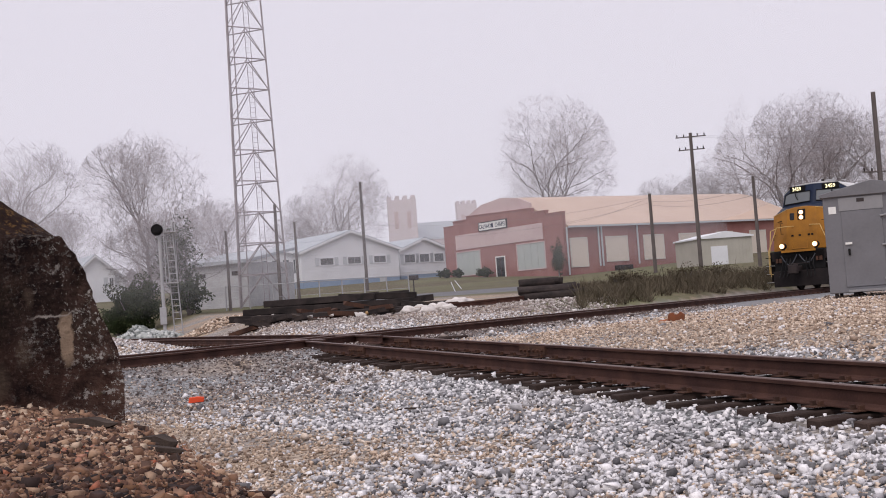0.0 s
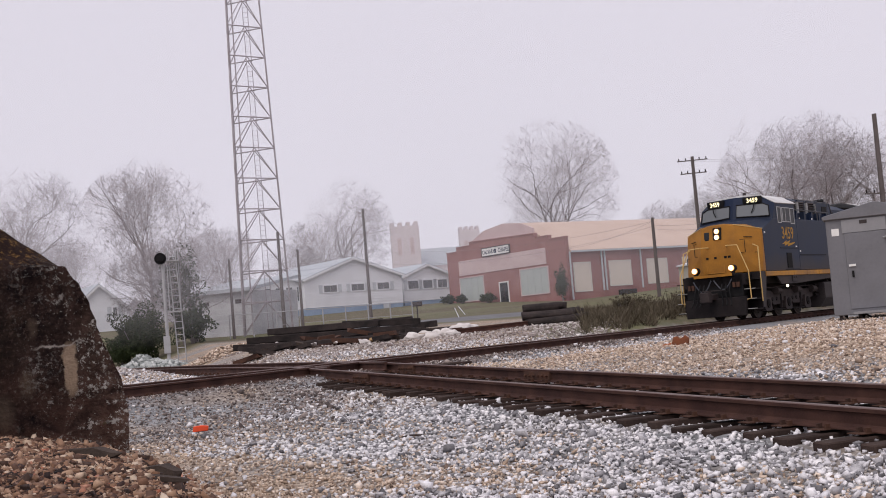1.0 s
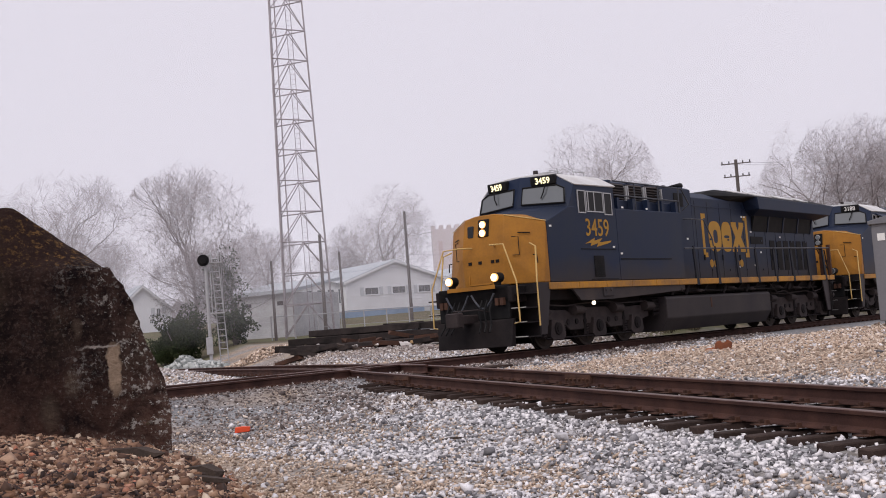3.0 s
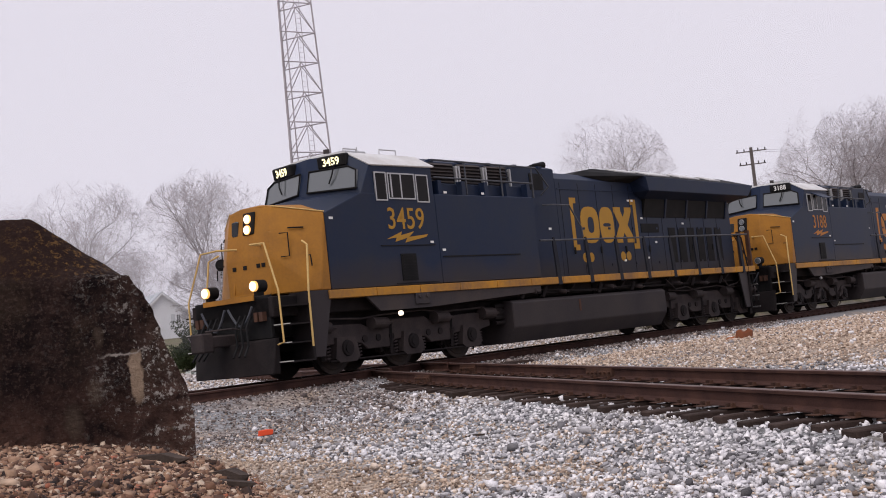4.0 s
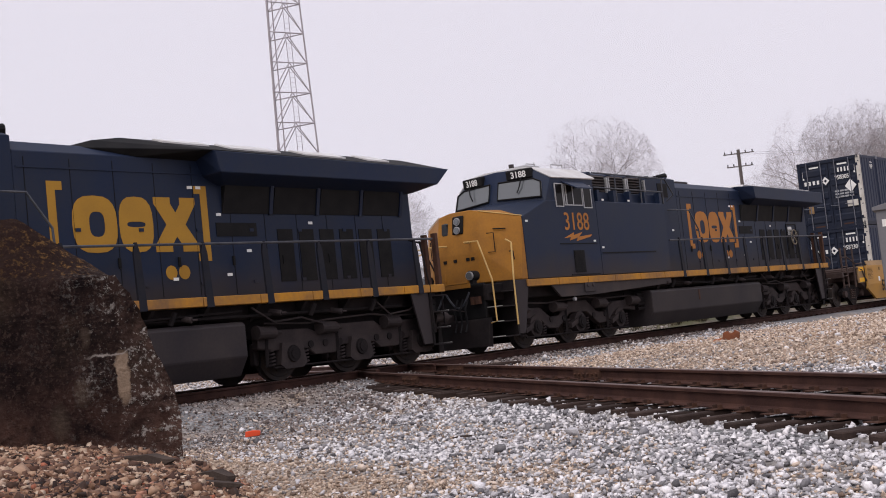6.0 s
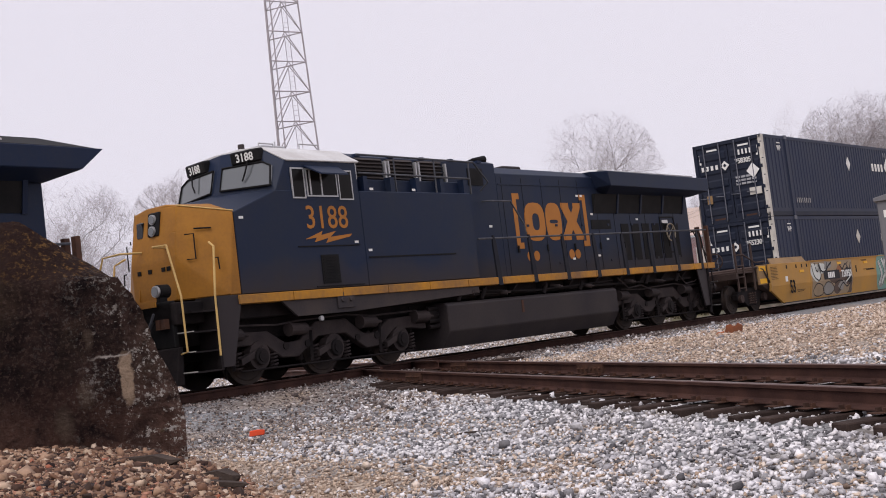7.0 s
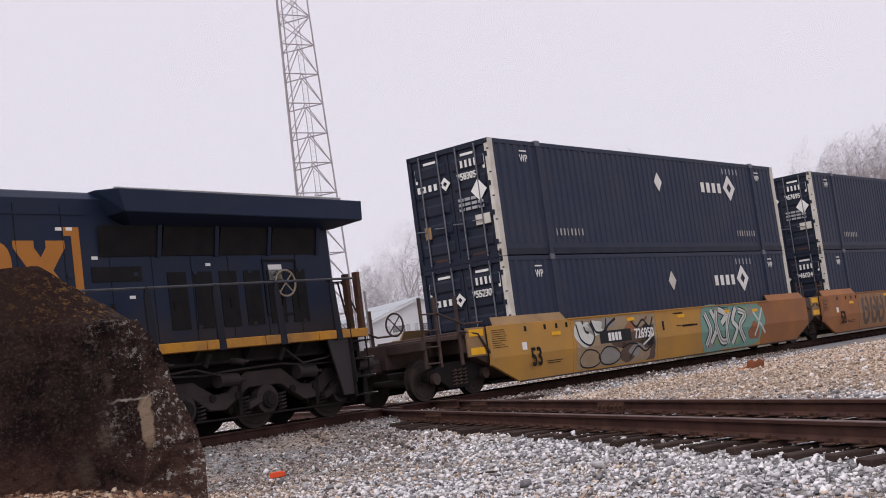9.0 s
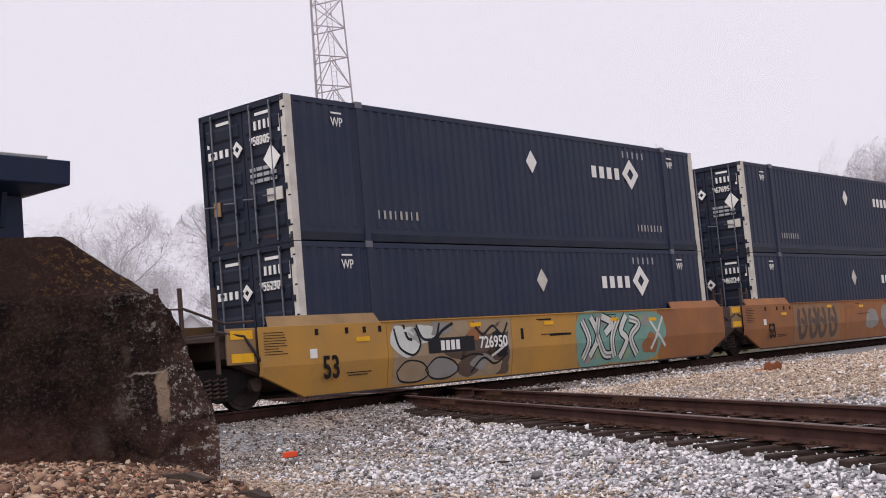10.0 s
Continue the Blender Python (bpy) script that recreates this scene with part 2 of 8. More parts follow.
def ground_material():
    m = bpy.data.materials.new("gravel_and_grass")
    m.use_nodes = True
    n, l = m.node_tree.nodes, m.node_tree.links
    b = n["Principled BSDF"]
    b.inputs["Roughness"].default_value = 0.95
    b.inputs["Specular IOR Level"].default_value = 0.2
    geo = n.new("ShaderNodeNewGeometry")
    at = n.new("ShaderNodeAttribute")
    at.attribute_name = "cover"
    sep = n.new("ShaderNodeSeparateColor")
    l.new(at.outputs["Color"], sep.inputs[0])
    vor = n.new("ShaderNodeTexVoronoi")
    vor.inputs["Scale"].default_value = 17
    l.new(geo.outputs["Position"], vor.inputs[0])
    bw = n.new("ShaderNodeSeparateColor")
    l.new(vor.outputs["Color"], bw.inputs[0])

    def mixed(fac, a, c):
        mx = n.new("ShaderNodeMix")
        mx.data_type = "RGBA"
        for s, v in ((0, fac), (6, a), (7, c)):
            if isinstance(v, tuple):
                mx.inputs[s].default_value = (*v, 1)
            elif isinstance(v, float):
                mx.inputs[s].default_value = v
            else:
                l.new(v, mx.inputs[s])
        return mx.outputs[2]

    def noise_at(scale, lo, hi):
        t = n.new("ShaderNodeTexNoise")
        t.inputs["Scale"].default_value, t.inputs["Detail"].default_value = scale, 5
        l.new(geo.outputs["Position"], t.inputs[0])
        mr = n.new("ShaderNodeMapRange")
        mr.inputs[1].default_value, mr.inputs[2].default_value = lo, hi
        l.new(t.outputs[0], mr.inputs[0])
        return mr.outputs[0]

    # grey set dark so that the gaps between loose stones look shaded
    grey = mixed(bw.outputs[0], (0.11, 0.11, 0.11), (0.33, 0.33, 0.34))
    tan = mixed(bw.outputs[0], (0.20, 0.14, 0.095), (0.46, 0.35, 0.25))
    stone = mixed(noise_at(0.35, 0.45, 0.68), grey, tan)
    stone = mixed(sep.outputs[0], stone, tan)
    grass = mixed(noise_at(3.0, 0.35, 0.7), (0.085, 0.075, 0.045), (0.16, 0.13, 0.088))
    grass = mixed(noise_at(0.12, 0.4, 0.65), grass, (0.14, 0.14, 0.075))
    cover = mixed(sep.outputs[1], stone, grass)
    # dark of the road; also painted on the main track bed as shade
    asphalt_and_shade = mixed(noise_at(0.6, 0.3, 0.7), (0.13, 0.13, 0.14), (0.19, 0.19, 0.2))
    cover = mixed(sep.outputs[2], cover, asphalt_and_shade)
    l.new(cover, b.inputs["Base Color"])
    bp = n.new("ShaderNodeBump")
    bp.inputs["Strength"].default_value, bp.inputs["Distance"].default_value = 0.8, 0.03
    l.new(vor.outputs["Distance"], bp.inputs["Height"])
    l.new(bp.outputs[0], b.inputs["Normal"])
    return m


def make_ground():
    az = np.radians(np.concatenate([np.linspace(-180, -40, 36)[:-1], np.linspace(-40, 40, 321), np.linspace(40, 180, 36)[1:]]))
    rr = np.concatenate([[0.0, 1.0, 2.0], np.geomspace(2.8, 60, 150), np.geomspace(61.5, 400, 60), np.geomspace(430, 3000, 14)])
    R, A = np.meshgrid(rr, az, indexing="ij")
    X, Y = R * np.sin(A), R * np.cos(A)
    Z = ground_z(X, Y)
    nr, na = R.shape
    idx = np.arange(nr * na).reshape(nr, na)
    faces = np.stack([idx[:-1, :-1], idx[1:, :-1], idx[1:, 1:], idx[:-1, 1:]], -1).reshape(-1, 4)[:, ::-1]
    ob = raw("ground", np.stack([X, Y, Z], -1).reshape(-1, 3).tolist(), faces.tolist(), ground_material())
    me = ob.data
    me.shade_smooth()
    x, y, r = X.ravel(), Y.ravel(), R.ravel()
    lat = TRACK_D - (x * NN[0] + y * NN[1])
    off = x * N2[0] + y * N2[1] - OFF2
    wob = rough_noise(x, y, 0.35)
    tan = np.where(lat > 0, np.clip((off - 2.2 + wob) / 3, 0, 0.95) * np.clip((lat - 3) / 2, 0, 1), np.clip(0.45 + 0.4 * wob, 0, 1))
    q = (x + 0.6) * 0.939 + (y - 4.8) * 0.343
    tan = np.maximum(tan, np.clip(0.9 - (q - 0.1) / 2.2, 0, 1) * (r < 18) * (off < -2))
    ang = np.degrees(np.arctan2(x, y))
    edge = np.where(ang > 4, 39 + 0.3 * ang, 72)
    grass = np.where((lat < -2.2), np.clip((r - edge + 2 * wob) / 3, 0, 1), 0)
    road = np.clip((r - 77 - 1.5 * (ang < 0)) / 1.5, 0, 1) * np.clip((93 - r) / 2, 0, 1) * (ang > -6) * np.clip((5.2 - ang) / 1.0, 0, 1) * (lat < 0)
    # main track bed: brown dirt plus the passing train's shade, painted dark
    road = np.maximum(road, 0.85 * np.clip((2.5 - np.abs(lat) + 0.4 * wob) / 0.8, 0, 1))
    col = np.stack([tan, grass, road, np.ones_like(tan)], -1).astype(np.float32)
    a = me.color_attributes.new("cover", "FLOAT_COLOR", "POINT")
    a.data.foreach_set("color", col.ravel())
    return tagged(ob, "gravel and ballast ground with grass beyond the tracks", "ground", kind="structure")


ground = make_ground()


# ---------- tracks ----------
def rail_section(top=0.0):
    """Half-turned tee profile of a heavy rail, 186 mm high."""
    return [(-0.076, -0.186), (0.076, -0.186), (0.076, -0.175), (0.02, -0.158), (0.009, -0.14), (0.009, -0.05), (0.036, -0.04),
            (0.037, -0.008), (0.03, 0.0), (-0.03, 0.0), (-0.037, -0.008), (-0.036, -0.04), (-0.009, -0.05), (-0.009, -0.14), (-0.02, -0.158), (-0.076, -0.175)]


def sweep_rail(name, centre, parent, label=""):
    """A rail along a list of (x, y, z) points."""
    sec = rail_section()
    bm = bmesh.new()
    rings = []
    for i, p in enumerate(centre):
        p = Vector(p)
        a, c = Vector(centre[max(i - 1, 0)]), Vector(centre[min(i + 1, len(centre) - 1)])
        d = (c - a).normalized()
        s = Vector((d.y, -d.x, 0)).normalized()
        rings.append([bm.verts.new(p + s * u + Vector((0, 0, v))) for u, v in sec])
    n = len(sec)
    for r0, r1 in zip(rings, rings[1:]):
        for i in range(n):
            f = bm.faces.new((r0[i], r0[(i + 1) % n], r1[(i + 1) % n], r1[i]))
            f.material_index = 1 if i in (7, 8, 9) else 0
    bm.faces.new(rings[0][::-1]), bm.faces.new(rings[-1])
    bmesh.ops.recalc_face_normals(bm, faces=bm.faces[:])
    return part(name, bm, (RAIL_WEB, RAIL_TOP), parent, label)


tie_bm = box(bmesh.new(), -1.3, 1.3, -0.115, 0.115, -0.37, -0.192)
TIE_MESH = part("tie_pattern", tie_bm, TIE, None, bevel=0.012)
plate_bm = box(bmesh.new(), -0.19, 0.19, -0.09, 0.09, -0.191, -0.183)
for sx in (-0.1, 0.1):
    for sy in (-0.05, 0.05):
        box(plate_bm, sx - 0.022, sx + 0.022, sy - 0.014, sy + 0.014, -0.184, -0.145)
PLATE_MESH = part("plate_pattern", plate_bm, STEEL_RUST)
bar_bm = box(bmesh.new(), -0.05, 0.05, -0.46, 0.46, -0.165, -0.035)
for i in range(6):
    rod(bar_bm, (-0.085, -0.38 + i * 0.152, -0.1), (0.085, -0.38 + i * 0.152, -0.1), 0.022, 6)
BAR_MESH = part("bar_pattern", bar_bm, STEEL_RUST)


def child(name, pattern, m, parent):
    ob = new(name, pattern.data)
    ob.parent = parent
    ob.matrix_basis = m
    return ob


def train_track():
    t = thing("railway_track", pose(0, 0, 0), "main railway track of dark rails on creosoted ties", "railway track", kind="structure")
    for side in (-0.753, 0.753):
        pts = [tuple(N * (TRACK_D + side) + U * a) for a in (-40, 0, 14, 19, 22, 30, 60, 120, 220)]
        sweep_rail("rail", pts, t)
    for i in range(150):
        a = -12 + i * 0.52
        if abs(a - 20.87) < 2.1:
            continue
        p = N * TRACK_D + U * a
        child("tie", TIE_MESH, pose(p.x, p.y, 0, 0, 0, HEADING - 90 + random.uniform(-0.8, 0.8)), t)
        for side in (-0.753, 0.753):
            q = N * (TRACK_D + side) + U * a
            child("tie_plate", PLATE_MESH, pose(q.x, q.y, 0, 0, 0, HEADING - 90), t)
    return t


def branch_centre():
    """The crossing track's middle line: straight up to the crossing, then bending away."""
    pts, p, a = [], CROSS - D2 * 30, A2
    for i in range(110):
        k = -30 + i
        pts.append((p[0], p[1], GRADE2 * min(k, 0), a))
        if k > 1:
            a -= radians(0.42) if k < 40 else 0
        p = p + np.array([math.sin(a), math.cos(a)])
    return pts


def branch_track():
    t = thing("crossing_track", pose(0, 0, 0), "rusty branch railway track crossing the main line on dark ties", "railway track", kind="structure")
    mid = branch_centre()
    for side in (-0.753, 0.753):
        sweep_rail("rail", [(x + side * math.cos(a), y - side * math.sin(a), z) for x, y, z, a in mid], t)
    for i in range(130):
        k = -28 + i * 0.5
        if abs(k) < 2.4:
            continue
        j = min(int(k + 30), len(mid) - 2)
        f = k + 30 - j
        x, y, z = [mid[j][c] * (1 - f) + mid[j + 1][c] * f for c in range(3)]
        a = mid[j][3]
        ob = child("tie", TIE_MESH, pose(x + random.uniform(-0.06, 0.06), y, z - random.uniform(0, 0.03), random.uniform(-2, 2), 0, -math.degrees(a) + random.uniform(-2.5, 2.5)), t)
        ob.scale = (random.uniform(0.95, 1.04), random.uniform(0.75, 1.0), 1)
        for side in (-0.753, 0.753):
            child("tie_plate", PLATE_MESH, pose(x + side * math.cos(a), y - side * math.sin(a), z, 0, 0, -math.degrees(a)), t)
    for k, side in ((-5.2, -0.753), (-9.6, 0.753), (-3.4, 0.753), (4.0, 0.753)):
        x, y = CROSS + D2 * k + N2 * side
        child("joint_bar", BAR_MESH, pose(x, y, GRADE2 * min(k, 0), 0, 0, -math.degrees(A2)), t)
    # heavy timbers and guard rails of the crossing itself
    for j in range(-3, 4):
        bm = box(bmesh.new(), -2.6, 2.6, -0.13, 0.13, -0.36, -0.194)
        p = CROSS + UN * (j * 0.62)
        ob = part("crossing_timber", bm, TIE, t, bevel=0.015)
        ob.matrix_basis = pose(p[0], p[1], 0, 0, 0, HEADING - 90)
    for side in (-0.62, 0.62):
        a, c = CROSS + NN * side - UN * 2.2, CROSS + NN * side + UN * 2.2
        sweep_rail("guard_rail", [(a[0], a[1], -0.004), (c[0], c[1], -0.004)], t)
        a, c = CROSS + N2 * side - D2 * 2.4, CROSS + N2 * side + D2 * 2.4
        sweep_rail("guard_rail", [(a[0], a[1], -0.006), (c[0], c[1], -0.006)], t)
    return t


train_track()
branch_track()
for ob in (TIE_MESH, PLATE_MESH, BAR_MESH):
    bpy.data.objects.remove(ob)

# ---------- the train ----------
LOCO = 22.89                  # coupler to coupler
FRONTS = (-49.95, -27.06)     # front coupler faces, along from the first container's corner
MOVING = []                   # (thing, along, height)
WHEELS = []                   # (wheelset, place on its truck, radius)


def wheelset(parent, x, r, z):
    bm = bmesh.new()
    for s in (-1, 1):
        rod(bm, (0, s * 0.70, 0), (0, s * 0.80, 0), r, 28)
        rod(bm, (0, s * 0.66, 0), (0, s * 0.70, 0), r + 0.028, 28)
        rod(bm, (0, s * 0.80, 0), (0, s * 0.84, 0), r * 0.34, 12)
        rod(bm, (0, s * 0.80, 0), (0, s * 0.812, 0), r * 0.86, 28, r * 0.82)
        for i in range(5):
            a = i * 2 * math.pi / 5
            rod(bm, (r * 0.6 * math.cos(a), s * 0.795, r * 0.6 * math.sin(a)), (r * 0.6 * math.cos(a), s * 0.825, r * 0.6 * math.sin(a)), r * 0.07, 6)
    rod(bm, (0, -0.7, 0), (0, 0.7, 0), 0.1, 10)
    ob = part("wheelset", bm, MATS["wheel_steel"], parent, "pair of worn steel wheels on an axle")
    WHEELS.append((ob, (x, 0, z), r))
    return ob


mat("wheel_steel", (0.035, 0.03, 0.03), 0.6, 0.3, (0.07, 0.05, 0.04), 4, 40, 0.8)


def coil(x, y, z0, z1, r, wire_r, turns):
    """A steel coil spring standing upright."""
    n = turns * 9
    return pipe(bmesh.new(), [(x + r * math.cos(2 * math.pi * i / 9), y + r * math.sin(2 * math.pi * i / 9), z0 + (z1 - z0) * i / n) for i in range(n + 1)], wire_r, 5)


def loco_truck(loco, xs, arched):
    """Three axles: a straight cast frame with square journal boxes, or an arched one with swinging links."""
    t = part("truck", box(bmesh.new(), xs[0] - 0.5, xs[2] + 0.5, -0.5, 0.5, 0.55, 0.95), GRIME, loco, "three-axle steel truck caked in grime", bevel=0.03)
    for x in xs:
        bm = rod(bmesh.new(), (x + 0.42, -0.6, 0.56), (x + 0.42, 0.6, 0.56), 0.4, 12)
        box(bm, x - 0.1, x + 0.6, -0.62, 0.62, 0.3, 0.85)
        part("traction_motor", bm, GRIME, t)
    for s in (-1, 1):
        y0, y1 = sorted((s * 0.98, s * 1.16))
        bm = bmesh.new()
        if arched:
            top = [(xs[0] - 0.95, 0.86), (xs[0] - 0.45, 1.0), (xs[0] + 0.3, 0.98), (xs[0] + 0.75, 0.72), (xs[1] - 0.95, 0.74), (xs[1] - 0.45, 1.08), (xs[1] + 0.45, 1.08), (xs[1] + 0.95, 0.74), (xs[2] - 0.75, 0.72), (xs[2] - 0.3, 0.98), (xs[2] + 0.45, 1.0), (xs[2] + 0.95, 0.86)]
            bot = [(xs[2] + 0.95, 0.68), (xs[2] + 0.4, 0.74), (xs[2] - 0.2, 0.72), (xs[2] - 0.62, 0.44), (xs[1] + 1.0, 0.42), (xs[1] + 0.4, 0.78), (xs[1] - 0.4, 0.78), (xs[1] - 1.0, 0.42), (xs[0] + 0.62, 0.44), (xs[0] + 0.2, 0.72), (xs[0] - 0.4, 0.74), (xs[0] - 0.95, 0.68)]
        else:
            top = [(xs[0] - 0.85, 0.92), (xs[0] - 0.3, 1.0), (xs[0] + 0.55, 0.98), (xs[0] + 0.8, 0.88), (xs[1] - 0.8, 0.88), (xs[1] - 0.55, 1.02), (xs[1] + 0.55, 1.02), (xs[1] + 0.8, 0.88), (xs[2] - 0.8, 0.88), (xs[2] - 0.55, 0.98), (xs[2] + 0.3, 1.0), (xs[2] + 0.85, 0.92)]
            bot = [(xs[2] + 0.85, 0.66), (xs[2] + 0.45, 0.6), (xs[2] - 0.5, 0.58), (xs[2] - 0.7, 0.44), (xs[1] + 0.7, 0.44), (xs[1] + 0.5, 0.58), (xs[1] - 0.5, 0.58), (xs[1] - 0.7, 0.44), (xs[0] + 0.7, 0.44), (xs[0] + 0.5, 0.58), (xs[0] - 0.45, 0.6), (xs[0] - 0.85, 0.66)]
        prism(bm, top + bot, "y", y0, y1)
        part("side_frame", bm, FRAME, t, bevel=0.018)
        for k in (0, 1):
            xm = (xs[k] + xs[k + 1]) / 2
            for dx in (-0.42, 0.0, 0.42) if not arched else (-0.3, 0.3):
                bm = rod(bmesh.new(), (xm + dx, s * 1.15, 0.66), (xm + dx, s * 1.185, 0.66), 0.075, 10)
                part("frame_boss", bm, GRIME, t)
        for x in xs:
            bm = bmesh.new()
            if arched:
                rod(bm, (x, s * 1.0, 0.53), (x, s * 1.2, 0.53), 0.27, 16)
                hull(bm, [(x + a, s * y, z) for a, z in ((-0.5, 0.5), (-0.5, 0.38), (0.1, 0.72), (0.18, 0.62)) for y in (1.1, 1.24)])
            else:
                prism(bm, [(x - 0.27, 0.74), (x + 0.27, 0.74), (x + 0.36, 0.32), (x + 0.24, 0.23), (x - 0.24, 0.23), (x - 0.36, 0.32)], "y", *sorted((s * 1.03, s * 1.24)))
            box_ = part("axle_box", bm, FRAME, t, "journal housing with round cap")
            bm = rod(bmesh.new(), (x, s * 1.24, 0.51), (x, s * 1.28, 0.51), 0.17, 18, 0.155)
            rod(bm, (x, s * 1.28, 0.51), (x, s * 1.30, 0.51), 0.1, 12)
            part("bearing_cap", bm, GRIME, box_)
            for sx in (-0.46, 0.46):
                part("coil_spring", coil(x + sx, s * 1.06, 0.28, 0.62, 0.085, 0.022, 5), FRAME, t)
            part("brake_shoe", box(bmesh.new(), x - 0.68, x - 0.57, *sorted((s * 0.7, s * 0.86)), 0.34, 0.78), FRAME, t, bevel=0.02)
            part("brake_hanger", hull(bmesh.new(), [(x - 0.66, s * 1.17, 0.95), (x - 0.56, s * 1.17, 0.95), (x - 0.62, s * 1.21, 0.95), (x - 0.7, s * 1.17, 0.3), (x - 0.62, s * 1.17, 0.3), (x - 0.66, s * 1.21, 0.3)]), GRIME, t)
        for x in (xs[0] - 0.7, xs[0] + 1.02, xs[1] + 1.02, xs[2] + 0.7):
            bm = rod(bmesh.new(), (x - 0.2, s * 1.24, 0.97), (x + 0.22, s * 1.24, 0.95), 0.12, 14)
            rod(bm, (x - 0.25, s * 1.24, 0.97), (x - 0.2, s * 1.24, 0.97), 0.14, 14)
            rod(bm, (x + 0.22, s * 1.24, 0.95), (x + 0.42, s * 1.24, 0.94), 0.035, 8)
            part("brake_cylinder", bm, FRAME, t)
        for k in (0, 1):
            part("sand_pipe", pipe(bmesh.new(), [(xs[2 * k] - 0.5 + k, s * 1.1, 1.2), (xs[2 * k] - 0.62 + k * 1.24, s * 1.0, 0.75), (xs[2 * k] - 0.55 + k * 1.1, s * 0.8, 0.16)], 0.022), GRIME, t)
        part("brake_pipe", pipe(bmesh.new(), [(xs[0] - 0.7, s * 1.22, 1.14), (xs[0] + 0.5, s * 1.22, 1.08), (xs[0] + 1.0, s * 1.26, 1.12), (xs[1] + 0.4, s * 1.22, 1.16), (xs[1] + 1.1, s * 1.26, 1.08), (xs[2] + 0.6, s * 1.22, 1.1)], 0.02), FRAME, t)
        part("brake_rod", pipe(bmesh.new(), [(xs[0] - 0.5, s * 1.2, 0.27), (xs[2] + 0.4, s * 1.2, 0.25)], 0.02), GRIME, t)
    for x in xs:
        wheelset(t, x, 0.53, 0.53)


def ring_prism(outer, inner, y0, y1):
    """A flat shape with one hole of the same number of corners."""
    bm = bmesh.new()
    n = len(outer)
    rows = [[bm.verts.new((x, y, z)) for x, z in loop] for y in (y0, y1) for loop in (outer, inner)]
    for i in range(n):
        j = (i + 1) % n
        bm.faces.new((rows[0][i], rows[0][j], rows[1][j], rows[1][i])), bm.faces.new((rows[2][j], rows[2][i], rows[3][i], rows[3][j]))
        bm.faces.new((rows[0][j], rows[0][i], rows[2][i], rows[2][j])), bm.faces.new((rows[1][i], rows[1][j], rows[3][j], rows[3][i]))
    bmesh.ops.recalc_face_normals(bm, faces=bm.faces[:])
    return bm


def logo_blocks(loco, ink, x0, y):
    """Plain shapes in the house colour on the hood: two brackets, three blocks, four dots."""
    for sx, a in ((1, x0 - 0.45), (-1, x0 + 3.0)):
        bm = bmesh.new()
        prism(bm, [(a, 2.4), (a + sx * 0.3, 2.4), (a + sx * 0.3, 2.55), (a + sx * 0.16, 2.55), (a + sx * 0.16, 3.66), (a + sx * 0.3, 3.66), (a + sx * 0.3, 3.81), (a, 3.81)], "y", y - 0.006, y)
        part("painted_bracket", bm, ink, loco)
    z0, z1 = 2.58, 3.58
    def oval(cx, cz, rx, rz, n=20):
        return [(x0 + cx + rx * math.copysign(abs(math.cos(t)) ** 0.7, math.cos(t)), cz + rz * math.copysign(abs(math.sin(t)) ** 0.7, math.sin(t))) for t in [2 * math.pi * i / n for i in range(n)]]
    part("painted_ring", ring_prism(oval(0.46, 3.08, 0.46, 0.5), oval(0.5, 3.08, 0.16, 0.22), y - 0.006, y), ink, loco)
    part("painted_block", ring_prism(oval(1.33, 3.08, 0.37, 0.5), oval(1.33, 3.08, 0.2, 0.05), y - 0.006, y), ink, loco)
    bm = prism(bmesh.new(), [(x0 + a, z) for a, z in ((1.72, z0), (2.1, z0), (2.1, 2.7), (2.22, 2.86), (2.34, 2.7), (2.34, z0), (2.72, z0), (2.72, 2.7), (2.44, 3.08), (2.7, 3.46), (2.7, z1), (2.34, z1), (2.34, 3.46), (2.23, 3.3), (2.12, 3.46), (2.12, z1), (1.74, z1), (1.74, 3.46), (2.0, 3.08), (1.72, 2.7))], "y", y - 0.006, y)
    part("painted_hourglass", bm, ink, loco)
    for a in (0.06, 0.36, 2.02, 2.32):
        bm = rod(bmesh.new(), (x0 + a, y - 0.006, 2.2), (x0 + a, y, 2.2), 0.13, 14)
        part("painted_dot", bm, ink, loco)


def hand_wheel(g, name, c, e, r, material):
    """A spoked brake wheel standing upright, its rim in the plane of e and z."""
    up = Vector((0, 0, 1))
    pts = [c + (e * math.cos(a) + up * math.sin(a)) * r for a in [2 * math.pi * i / 20 for i in range(21)]]
    w = part(name, pipe(bmesh.new(), pts, 0.022), material, g)
    for i in range(4):
        a = radians(45 + 90 * i)
        part("spoke", rod(bmesh.new(), c, c + (e * math.cos(a) + up * math.sin(a)) * r, 0.014), material, w)


def rect_frame(bm, x0, x1, z0, z1, w, y0, y1):
    box(bm, x0, x1, y0, y1, z0, z0 + w), box(bm, x0, x1, y0, y1, z1 - w, z1)
    box(bm, x0, x0 + w, y0, y1, z0 + w, z1 - w), box(bm, x1 - w, x1, y0, y1, z0 + w, z1 - w)
    return bm


